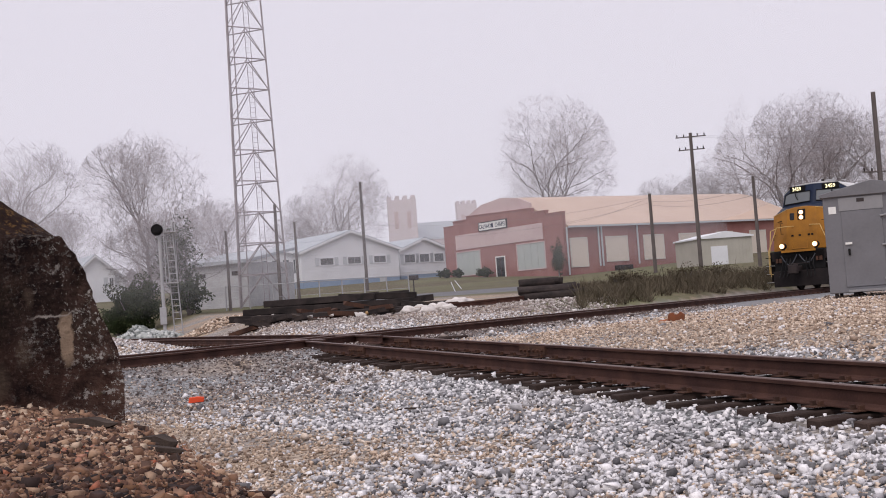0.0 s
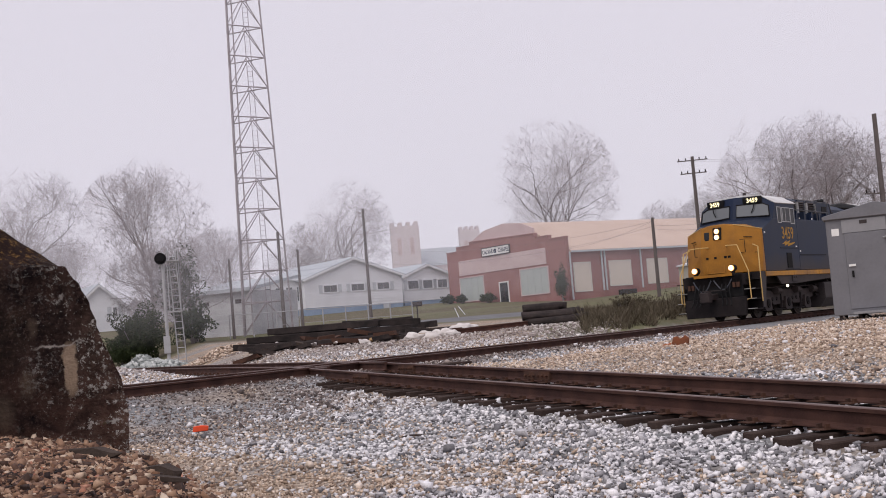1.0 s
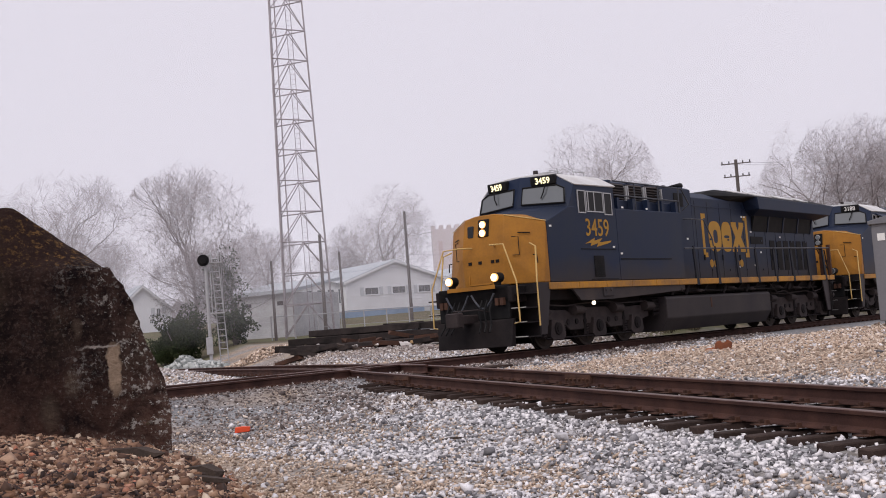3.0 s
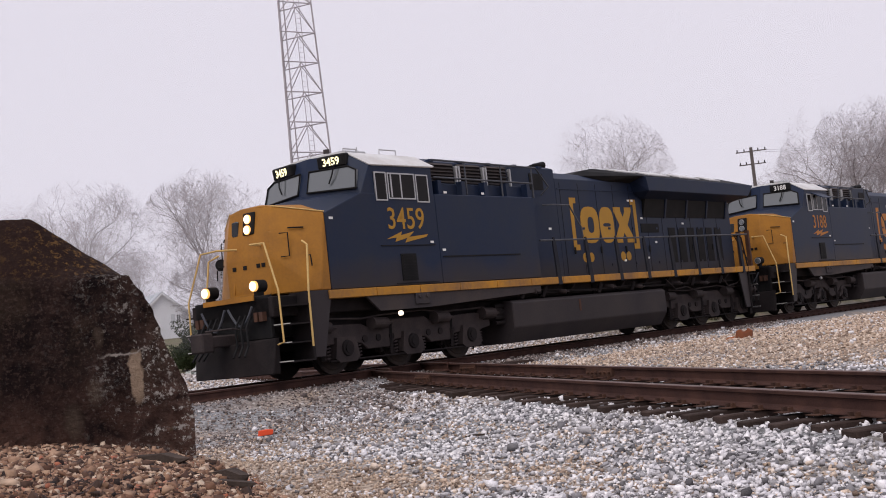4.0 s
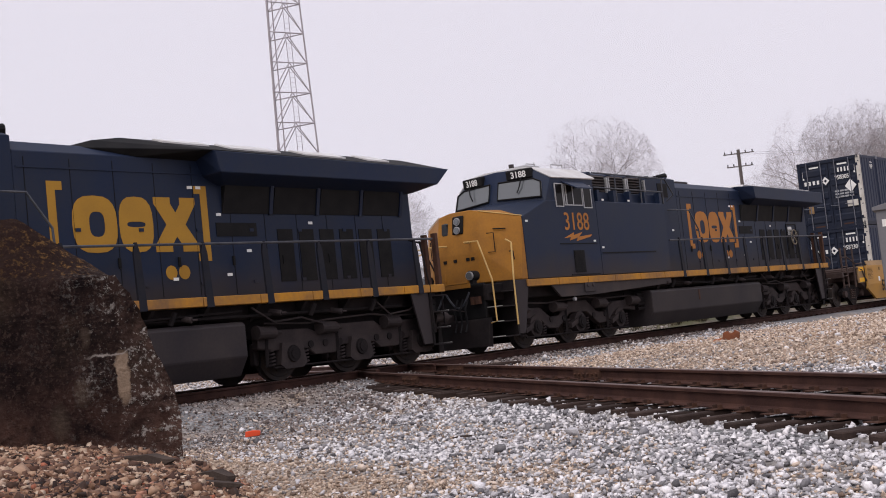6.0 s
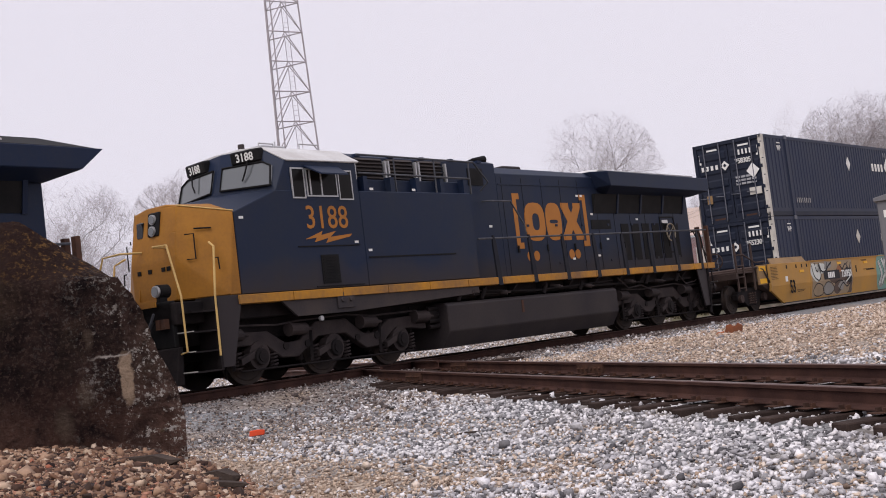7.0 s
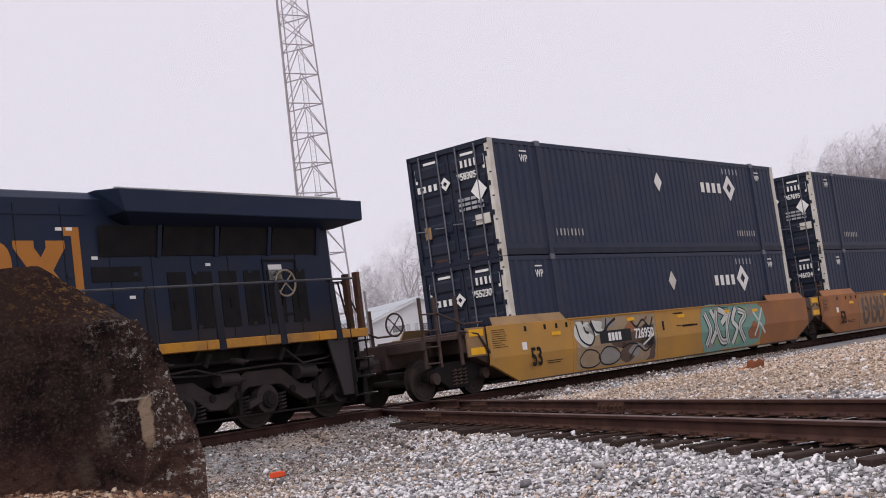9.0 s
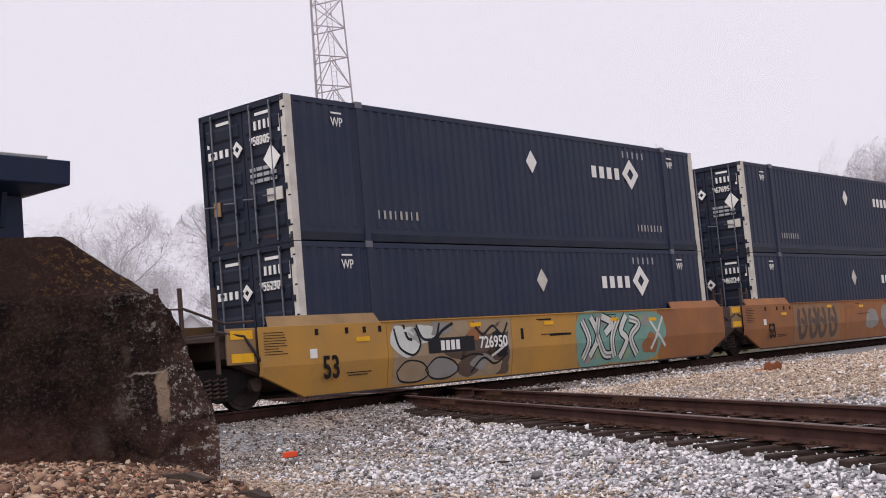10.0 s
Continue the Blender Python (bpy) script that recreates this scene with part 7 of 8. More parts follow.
def tower():
    cx, cy = polar(-8.53, 86.0)
    g = thing("radio_tower", pose(cx, cy, gz(cx, cy) - 0.3, 0, 0, 38), "tall galvanised three-legged lattice radio tower", "tower")
    H, pitch = 40.0, 2.13
    def w(z):
        return 2.2 - 0.0288 * z
    def leg(i, z):
        a = radians(90 + 120 * i)
        return Vector((w(z) * math.cos(a), w(z) * math.sin(a), z))
    for i in range(3):
        part("leg", rod(bmesh.new(), leg(i, 0), leg(i, H), 0.072, 8, 0.05), TOWER, g)
    n = int(H / pitch)
    for k in range(n):
        z0, z1 = 0.4 + k * pitch, 0.4 + (k + 1) * pitch
        for i in range(3):
            a, b = i, (i + 1) % 3
            part("girt", rod(bmesh.new(), leg(a, z1), leg(b, z1), 0.045, 5), TOWER, g)
            mid = (leg(a, z1) + leg(b, z1)) / 2
            if k < 11:
                part("brace", rod(bmesh.new(), leg(a, z0), mid, 0.036, 5), TOWER, g)
                part("brace", rod(bmesh.new(), leg(b, z0), mid, 0.036, 5), TOWER, g)
            else:
                part("brace", rod(bmesh.new(), leg(a, z0), leg(b, z1), 0.034, 5), TOWER, g)
                part("brace", rod(bmesh.new(), leg(b, z0), leg(a, z1), 0.034, 5), TOWER, g)
    for dx in (-0.2, 0.2):
        part("ladder_rail", rod(bmesh.new(), (0.75 + dx, -0.1, 0), (0.4 + dx, 0, H), 0.025, 5), TOWER, g)
    rung = None
    for i in range(110):
        z = 0.5 + i * 0.35
        x = 0.75 - 0.35 * z / H
        if rung is None:
            rung = part("ladder_rung", rod(bmesh.new(), (-0.2, 0, 0), (0.2, 0, 0), 0.014, 4), TOWER, g)
            ob = rung
        else:
            ob = new("ladder_rung", rung.data)
            ob.parent = g
        ob.matrix_basis = pose(x, -0.1, z)
    part("cable_run", rod(bmesh.new(), (-0.55, 0.1, 0), (-0.35, 0.1, H), 0.05, 5), TOWER, g)
    part("antenna_arm", rod(bmesh.new(), leg(1, 27.6), leg(1, 27.6) + Vector((-1.1, -0.3, 0.15)), 0.05, 6), TOWER, g)
    part("antenna", rod(bmesh.new(), leg(1, 27.2) + Vector((-1.1, -0.3, 0)), leg(1, 29.6) + Vector((-1.1, -0.3, 0)), 0.05, 6), TOWER, g)


tower()
POLE = mat("pole_wood", (0.10, 0.085, 0.08), 0.85, 0, (0.15, 0.13, 0.125), 1, 20, 0.8)
WIRE = mat("grey_wire", (0.2, 0.2, 0.21), 0.6)
TOPS = {}


def pole(key, az, r, top, arms=(), lean=0.0, thick=0.14):
    x, y = polar(az, r)
    z = gz(x, y)
    g = thing("utility_pole", pose(x, y, z - 0.2, 0, lean, 0), "weathered wooden utility pole", "pole", "utility poles")
    h = top - z + 0.2
    part("shaft", rod(bmesh.new(), (0, 0, 0), (0, 0, h), thick, 10, thick * 0.75), POLE, g)
    for dz, L, ang in arms:
        c, s = math.cos(radians(ang)), math.sin(radians(ang))
        part("crossarm", rod(bmesh.new(), (-L * c, -L * s, h - dz), (L * c, L * s, h - dz), 0.055, 4), POLE, g)
        for f in (-0.9, -0.45, 0.45, 0.9):
            part("insulator", rod(bmesh.new(), (f * L * c, f * L * s, h - dz), (f * L * c, f * L * s, h - dz + 0.22), 0.045, 6), DUST, g)
    TOPS[key] = Vector((x, y, top))
    return g


pole("a", -3.45, 103, 0.59 + 0.1018 * 103)
pole("x", 11.9, 97, 0.59 + 0.1198 * 97, ((0.3, 1.15, -10), (1.3, 1.0, -10)), thick=0.17)
pole("b", 9.85, 98, 0.59 + 0.0743 * 98, thick=0.16)
pole("c", 14.5, 95, 0.59 + 0.0808 * 95, thick=0.15)
pole("d", 19.9, 75, 0.59 + 0.1364 * 75, ((4.6, 1.2, 20),), thick=0.17)
pole("e", -9.75, 80, 0.59 + 0.069 * 80, thick=0.1)
pole("f", -7.45, 84, 0.59 + 0.088 * 84, thick=0.13)
pole("g", -6.6, 82, 0.59 + 0.073 * 82, thick=0.1)
pole("h", -18.2, 150, 0.59 + 0.073 * 150, ((0.3, 1.2, 0), (1.2, 1.2, 0)), thick=0.13)


def wire(p, q, sag):
    pts = [p.lerp(q, i / 12) - Vector((0, 0, sag * 4 * (i / 12) * (1 - i / 12))) for i in range(13)]
    w = thing("overhead_wire", pose(0, 0, 0), "thin dark overhead wire between poles", "wire", "overhead wires")
    part("strand", pipe(bmesh.new(), pts, 0.010, 4), WIRE, w)


wire(TOPS["x"] - Vector((0.9, 0, 0.3)), Vector((70, 105, 13)), 1.0)
wire(TOPS["x"] - Vector((-0.9, 0, 0.3)), Vector((72, 103, 13)), 1.0)
wire(TOPS["b"] - Vector((0, 0, 0.3)), Vector((12.2, 119.0, 7.2)), 0.3)
wire(TOPS["b"] - Vector((0, 0, 0.6)), TOPS["c"] - Vector((0, 0, 0.8)), 0.4)
wire(TOPS["b"] - Vector((0, 0, 0.9)), TOPS["c"] - Vector((0, 0, 1.4)), 0.4)
wire(TOPS["b"] - Vector((0, 0, 0.3)), TOPS["a"] - Vector((0, 0, 3.6)), 0.8)
wire(TOPS["b"] - Vector((0, 0, 0.7)), TOPS["a"] - Vector((0, 0, 4.6)), 1.0)
wire(TOPS["a"] - Vector((0, 0, 3.6)), TOPS["f"] - Vector((0, 0, 2.6)), 0.5)
wire(TOPS["c"] - Vector((0, 0, 1.4)), Vector((60, 100, 6.5)), 0.6)

# ---------- buildings ----------
SIDING = mat("white_siding", (0.72, 0.73, 0.76), 0.7, 0, (0.6, 0.61, 0.64), 0.6, 8, 0.6)
BLUE_BLOCK = mat("pale_blue_block", (0.26, 0.34, 0.46), 0.8, 0, (0.2, 0.27, 0.38), 0.8, 8, 0.7)
GREY_ROOF = mat("grey_metal_roof", (0.42, 0.45, 0.48), 0.6, 0.1, (0.34, 0.37, 0.40), 0.5, 6, 0.7)
SHUTTER = mat("pale_shutter", (0.5, 0.52, 0.55), 0.7)
BRICK = mat("red_brick", (0.25, 0.11, 0.10), 0.85, 0, (0.33, 0.17, 0.155), 0.5, 14, 0.9, 0.15, 30)
BAND = mat("pale_render", (0.58, 0.46, 0.45), 0.8, 0, (0.48, 0.36, 0.36), 0.7, 8, 0.8)
BEIGE_ROOF = mat("beige_metal_roof", (0.55, 0.42, 0.34), 0.6, 0.05, (0.48, 0.36, 0.29), 0.3, 5, 0.8)
BLIND = mat("beige_board", (0.62, 0.55, 0.48), 0.75, 0, (0.54, 0.48, 0.42), 0.8, 8, 0.6)
CURTAIN = mat("grey_green_glazing", (0.42, 0.45, 0.43), 0.3, 0, (0.35, 0.39, 0.38), 0.8, 8, 0.6)
BLOCKWALL = mat("whitewashed_block", (0.48, 0.48, 0.49), 0.85, 0, (0.33, 0.33, 0.34), 0.7, 6, 0.9)
STONE_FAR = mat("pale_church_stone", (0.64, 0.57, 0.58), 0.85, 0, (0.58, 0.51, 0.53), 0.3, 4, 0.6)


def window(parent, x0, x1, z0, z1, y, pane, frame_mat, panes=2, name="window", depth=0.08):
    """A framed window in a wall that faces -y at y."""
    w = part(name, rect_frame(bmesh.new(), x0, x1, z0, z1, 0.1, y - depth, y + 0.02), frame_mat, parent)
    for i in range(panes):
        a = x0 + 0.1 + (x1 - x0 - 0.2) * i / panes
        b = x0 + 0.1 + (x1 - x0 - 0.2) * (i + 1) / panes
        part("pane", box(bmesh.new(), a + 0.02, b - 0.02, y - 0.03, y + 0.01, z0 + 0.1, z1 - 0.1), pane, w)
    return w


def gable_house(m, W, Dp, wall_h, rise, base_h, wins, label, over=0.35, name="house", blue=True):
    """Gable end faces -y, from x = 0 to W."""
    g = thing(name, m, label, "house")
    part("foundation", box(bmesh.new(), 0.03, W - 0.03, 0.03, Dp, -2.0, base_h), BLUE_BLOCK if blue else SIDING, g)
    bm = bmesh.new()
    prism(bm, [(0, base_h), (W, base_h), (W, wall_h), (W / 2, wall_h + rise), (0, wall_h)], "y", 0, Dp)
    part("wall", bm, SIDING, g)
    for i in range(int((wall_h - base_h) / 0.3)):
        part("clapboard", box(bmesh.new(), 0, W, -0.025, 0.0, base_h + i * 0.3, base_h + i * 0.3 + 0.03), SIDING, g)
    for s in (0, 1):
        a, b = (-over, W / 2) if s == 0 else (W + over, W / 2)
        za = wall_h - over * rise / (W / 2)
        bm = hull(bmesh.new(), [(a, -over, za), (b, -over, wall_h + rise), (a, Dp + over, za), (b, Dp + over, wall_h + rise), (a, -over, za + 0.18), (b, -over, wall_h + rise + 0.18), (a, Dp + over, za + 0.18), (b, Dp + over, wall_h + rise + 0.18)])
        part("roof", bm, GREY_ROOF, g)
        bm = hull(bmesh.new(), [(a, -over - 0.03, za - 0.14), (b, -over - 0.03, wall_h + rise - 0.14), (a, -over, za - 0.14), (b, -over, wall_h + rise - 0.14), (a, -over - 0.03, za + 0.1), (b, -over - 0.03, wall_h + rise + 0.1), (a, -over, za + 0.1), (b, -over, wall_h + rise + 0.1)])
        part("barge_board", bm, SIDING, g)
    for x0, x1, z0, z1 in wins:
        window(g, x0, x1, z0, z1, 0.0, GLASS_GREY, SIDING)
        for a in (x0 - 0.5, x1 + 0.08):
            part("shutter", box(bmesh.new(), a, a + 0.42, -0.05, 0, z0, z1), SHUTTER, g)
    return g


def facing(a, b, z):
    """A pose at a whose x axis runs to b."""
    return pose(a[0], a[1], z, 0, 0, math.degrees(math.atan2(b[1] - a[1], b[0] - a[0])))


h1 = gable_house(facing((-14.85, 132.2), (-4.6, 138.9), 4.0), 12.2, 14, 2.95, 2.1, -0.1, ((2.2, 4.0, 1.4, 2.3), (5.6, 7.4, 1.4, 2.3), (8.9, 10.6, 1.4, 2.3)), "white clapboard house with pale blue block base and grey roof")
part("low_vent", box(bmesh.new(), 9.6, 10.5, -0.04, 0.03, -0.9, -0.15), SHUTTER, h1)
gable_house(facing((-4.6, 141.5), (0.9, 146.0), 4.1), 7.1, 9, 2.75, 1.25, -0.1, ((0.6, 2.3, 1.2, 2.3), (2.8, 4.4, 1.2, 2.3), (5.0, 6.6, 1.2, 2.3)), "smaller white house with three wide windows")
w = gable_house(facing((-19.5, 131.5), (-14.9, 133.8), 3.9), 5.2, 9, 2.9, 0.6, -0.1, (), "low white side wing with glazed porch")
for x in (0.4, 1.6, 2.8, 4.0):
    window(w, x, x + 0.9, 0.8, 2.5, 0.0, GLASS_GREY, SIDING, 1)
gable_house(facing((-38.6, 127.5), (-33.4, 130.5), 2.9), 6.0, 9, 2.6, 2.5, 0.2, ((4.3, 4.9, 1.8, 2.8),), "pale cream gabled house behind the wall", blue=False)

# the low block shed by the tower
a, b = (-18.7, 90.0), (-13.6, 87.6)
g = thing("block_shed", facing(a, b, 1.65), "low whitewashed block shed with a grey metal roof", "shed")
L = math.hypot(b[0] - a[0], b[1] - a[1])
part("wall", box(bmesh.new(), 0, L, 0, 6, -1.2, 2.75), BLOCKWALL, g, bevel=0.02)
bm = hull(bmesh.new(), [(-0.3, -0.4, 2.74), (L + 0.3, -0.4, 2.74), (-0.3, 6.3, 3.7), (L + 0.3, 6.3, 3.7), (-0.3, -0.4, 2.98), (L + 0.3, -0.4, 2.98), (-0.3, 6.3, 3.9), (L + 0.3, 6.3, 3.9)])
part("roof", bm, GREY_ROOF, g)
for i in range(7):
    part("block_course", box(bmesh.new(), 0, L, -0.012, 0, -0.1 + i * 0.42, -0.08 + i * 0.42), SHUTTER, g)
for x in (1.4, 4.2):
    part("vent", box(bmesh.new(), x, x + 0.5, -0.03, 0, 1.9, 2.2), DUST, g)
part("crack", pipe(bmesh.new(), [(1.6, -0.015, 2.0), (1.9, -0.015, 1.5), (1.7, -0.015, 1.1), (2.0, -0.015, 0.7)], 0.05, 4), DUST, g)
# chain-link fence before it
fa, fb = (-14.0, 80.0), (-2.0, 84.0)
f = thing("wire_fence", facing(fa, fb, 1.0), "sagging chain-link fence on thin grey posts", "fence")
for i in range(9):
    part("post", rod(bmesh.new(), (i * 1.55, 0, -0.4), (i * 1.55, 0, 1.6), 0.04, 6), SIG, f)
part("top_rail", rod(bmesh.new(), (0, 0, 1.55), (12.4, 0, 1.55), 0.03, 5), SIG, f)
part("mid_wire", rod(bmesh.new(), (0, 0, 0.7), (12.4, 0, 0.7), 0.015, 4), SIG, f)


def chapel():
    """Front faces -y from x = 0 (far end) to W; the long side runs back on the other axis."""
    A, B = Vector((0.65, 137.2, 0)), Vector((12.1, 119.4, 0))
    W = (B - A).length
    g = thing("chapel", facing(A, B, 2.2), "red brick chapel with stepped parapet front and beige metal roof", "chapel")
    top = lambda z: z - 2.2
    prof = [(0, -1.0), (W, -1.0), (W, top(8.42)), (W - 2.6, top(8.42)), (W - 2.6, top(8.8)), (W - 4.9, top(8.8)), (W - 4.9, top(9.25)), (4.6, top(9.55)), (4.6, top(9.2)), (2.0, top(9.2)), (2.0, top(8.75)), (0, top(8.75))]
    part("front_wall", prism(bmesh.new(), prof, "y", 0, 0.4), BRICK, g, "brick front with stepped parapet")
    for (x0, z0), (x1, z1) in zip(prof[2:-1], prof[3:]):
        if abs(x0 - x1) > 0.5:
            bm = hull(bmesh.new(), [(x0, -0.06, z0), (x1, -0.06, z1), (x0, 0.46, z0), (x1, 0.46, z1), (x0, -0.06, z0 + 0.1), (x1, -0.06, z1 + 0.1), (x0, 0.46, z0 + 0.1), (x1, 0.46, z1 + 0.1)])
            part("coping", bm, BRICK, g)
    part("render_band", box(bmesh.new(), 2.3, W - 3.2, -0.06, 0, top(6.1), top(7.7)), BAND, g, "pale weathered render band")
    s = part("sign_board", box(bmesh.new(), 7.1, 12.0, -0.14, -0.02, top(7.82), top(8.62)), WHITE, g, "white sign with dark lettering")
    part("sign_border", rect_frame(bmesh.new(), 7.0, 12.1, top(7.74), top(8.7), 0.09, -0.16, -0.02), DUST, g)
    text("sign_words", "CALVARY    CHAPEL", 0.62, on_side(9.55, -0.145, top(8.0)), mat("sign_blue", (0.03, 0.04, 0.08), 0.6), s, "dark blue lettering", squeeze=0.86)
    part("sign_emblem", box(bmesh.new(), 9.4, 9.75, -0.15, -0.14, top(7.98), top(8.42)), MATS["sign_blue"], s)
    window(g, 2.2, 6.9, top(3.2), top(5.88), 0.0, CURTAIN, BAND, 4)
    window(g, 13.4, 18.2, top(3.15), top(5.9), 0.0, CURTAIN, BAND, 4)
    d = part("door", rect_frame(bmesh.new(), 9.6, 11.3, top(2.4), top(4.9), 0.12, -0.08, 0.02), WHITE, g, "dark glazed double door in a white frame")
    part("door_pane", box(bmesh.new(), 9.72, 10.42, -0.03, 0.01, top(2.4), top(4.8)), GLASS, d)
    part("door_pane", box(bmesh.new(), 10.48, 11.18, -0.03, 0.01, top(2.4), top(4.8)), GLASS, d)
    # long side: its outer face at x = W, running back
    Lb = 34.0
    part("side_wall", box(bmesh.new(), W - 0.4, W, 0.4, Lb, -1.5, top(7.0)), BRICK, g)
    part("back_wall", box(bmesh.new(), 0.0, W - 0.4, Lb - 0.4, Lb, -1.5, top(7.0)), BRICK, g)
    part("far_wall", box(bmesh.new(), 0, 0.4, 0.4, Lb - 0.4, -1.5, top(7.0)), BRICK, g)
    bm = bmesh.new()
    arch = [(W + 0.3, top(6.95)), (W + 0.3, top(7.1)), (W * 0.62, top(10.5)), (W * 0.55, top(10.85)), (W * 0.48, top(10.9)), (W * 0.4, top(10.75)), (-0.3, top(7.1)), (-0.3, top(6.95))]
    prism(bm, arch, "y", 0.45, Lb + 0.4)
    part("roof", bm, BEIGE_ROOF, g, "broad beige metal roof")
    bm = bmesh.new()
    prism(bm, [(4.2, top(9.0)), (W - 5.5, top(9.0)), (W - 5.5, top(9.9)), (W - 7.5, top(10.6)), (W / 2, top(10.95)), (7.0, top(10.6)), (4.2, top(9.6))], "y", 0.41, 0.6)
    part("roof_gable", bm, BAND, g)
    part("gutter", box(bmesh.new(), W + 0.3, W + 0.42, 0.4, Lb, top(6.88), top(7.05)), SHUTTER, g)
    ys = ((0.7, 2.9), (5.2, 8.1), (10.2, 13.0), (15.1, 17.8), (20.5, 23.0), (25.5, 28.0))
    for i, (y0, y1) in enumerate(ys):
        bm = rect_frame(bmesh.new(), y0, y1, top(3.35 if i else 3.0), top(5.9), 0.12, 0, 0.1)
        wn_ = part("side_window", bm, POST_WHITE, g, "boarded beige side window")
        wn_.matrix_basis = pose(W + 0.08, 0, 0, 0, 0, 90)
        bm = box(bmesh.new(), y0 + 0.1, y1 - 0.1, 0.03, 0.08, top(3.45 if i else 3.1), top(5.8))
        part("board", bm, BLIND, wn_)
    for y in (0.35, 4.3, 4.7, 9.4):
        bm = rod(bmesh.new(), (W + 0.12, y, top(2.3 if y < 1 else 3.0)), (W + 0.12, y, top(6.95)), 0.09, 6)
        part("downspout", bm, SHUTTER, g)
    part("air_unit", box(bmesh.new(), W, W + 0.7, 6.2, 8.0, -0.2, 0.75), GRIME, g)
    return g


chapel()
# white metal garage before the chapel's side
gx, gy = polar(11.95, 108)
g = thing("metal_garage", facing((gx, gy), polar(14.4, 110), 2.35), "small white metal garage with a low pitched roof", "garage")
part("body", box(bmesh.new(), 0, 4.7, 0, 6, -0.5, 2.0), mat("cream_metal", (0.44, 0.42, 0.37), 0.6, 0, (0.36, 0.34, 0.3), 0.8, 8, 0.7), g)
for i in range(15):
    part("wall_rib", box(bmesh.new(), 0.08 + i * 0.31, 0.12 + i * 0.31, -0.02, 0, -0.4, 1.98), MATS["cream_metal"], g)
bm = bmesh.new()
prism(bm, [(-0.15, 1.98), (4.85, 1.98), (4.85, 2.1), (2.35, 2.55), (-0.15, 2.1)], "y", -0.15, 6.1)
part("roof", bm, SIDING, g)
part("roller_door", box(bmesh.new(), 0.9, 2.4, -0.05, 0, -0.3, 1.3), SIDING, g)
# far church towers
for az, r, W_, z0, z1, lb in ((-1.58, 255, 5.9, 0, 22.3, "far stone church tower with battlements in the mist"), (1.42, 290, 4.7, 0, 23.2, "second far church tower, pale in the mist")):
    x, y = polar(az, r)
    g = thing("church_tower", pose(x, y, 0, 0, 0, 4), lb, "church tower")
    part("shaft", box(bmesh.new(), -W_ / 2, W_ / 2, 0, W_, 2, z1), STONE_FAR, g)
    for i in range(4):
        part("merlon", box(bmesh.new(), -W_ / 2 + i * W_ / 3.6, -W_ / 2 + i * W_ / 3.6 + W_ / 7, 0, W_, z1, z1 + 0.8), STONE_FAR, g)
    for s in (-0.22, 0.22):
        part("belfry_opening", box(bmesh.new(), s * W_ - 0.4, s * W_ + 0.4, -0.06, 0, z1 - 6, z1 - 2.5), BAND, g)
x, y = polar(0.1, 262)
g = thing("church_hall", pose(x, y, 0, 0, 0, 8), "long church roof between the towers", "church")
part("wall", box(bmesh.new(), -6, 9, 0, 10, 2, 14), STONE_FAR, g)
bm = bmesh.new()
prism(bm, [(-0.2, 14), (10.2, 14), (5, 18)], "x", -6.3, 9.3)
part("roof", bm, GREY_ROOF, g)
# small roadside things
x, y = polar(-1.3, 92)
g = thing("mail_box", pose(x, y, gz(x, y)), "small dark mail box on a post", "mail box")
part("post", rod(bmesh.new(), (0, 0, -0.1), (0, 0, 1.1), 0.05, 6), DUST, g)
part("box", box(bmesh.new(), -0.4, 0.4, -0.2, 0.2, 1.05, 1.4), DUST, g, bevel=0.05)
x, y = polar(0.6, 90)
g = thing("guy_guard", pose(x, y, gz(x, y), 0, -20, 0), "pair of slanting pale marker tubes", "marker")
for d in (0, 0.5):
    part("tube", rod(bmesh.new(), (d, 0, 0), (d * 0.6, 0, 0.75), 0.03, 6), SIDING, g)


# ---------- mist stand-in: flat see-through white sheets past the main line ----
def mist_sheet(side, dense, height):
    """A tall flat sheet along the railway, added to imitate haze: it scatters some of the daylight and lets the rest
    through; it thins out to the ground.
    """
    m = bpy.data.materials.new("mist")
    m.use_nodes = True
    n, l = m.node_tree.nodes, m.node_tree.links
    n.remove(n["Principled BSDF"])
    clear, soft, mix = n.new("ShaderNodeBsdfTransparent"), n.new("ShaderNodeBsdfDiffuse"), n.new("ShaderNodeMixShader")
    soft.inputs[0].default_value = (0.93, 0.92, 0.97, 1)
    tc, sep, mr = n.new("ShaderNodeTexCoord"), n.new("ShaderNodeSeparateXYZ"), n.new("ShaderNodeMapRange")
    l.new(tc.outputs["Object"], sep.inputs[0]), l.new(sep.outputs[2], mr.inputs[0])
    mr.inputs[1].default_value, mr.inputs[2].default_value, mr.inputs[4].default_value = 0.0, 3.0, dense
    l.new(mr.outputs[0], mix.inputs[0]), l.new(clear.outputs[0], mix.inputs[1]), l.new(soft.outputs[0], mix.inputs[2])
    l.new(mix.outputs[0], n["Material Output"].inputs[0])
    a, b = N * (TRACK_D + side) - U * 260, N * (TRACK_D + side) + U * 420
    z = gz(*(N * (TRACK_D + side) + U * 60).xy) - 0.2
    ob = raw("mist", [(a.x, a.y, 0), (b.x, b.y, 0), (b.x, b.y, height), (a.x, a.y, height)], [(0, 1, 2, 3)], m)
    ob.location.z = z
    tagged(ob, "flat translucent sheet imitating pale winter mist", "mist", kind="stuff")


mist_sheet(34, 0.16, 70)
mist_sheet(88, 0.22, 90)

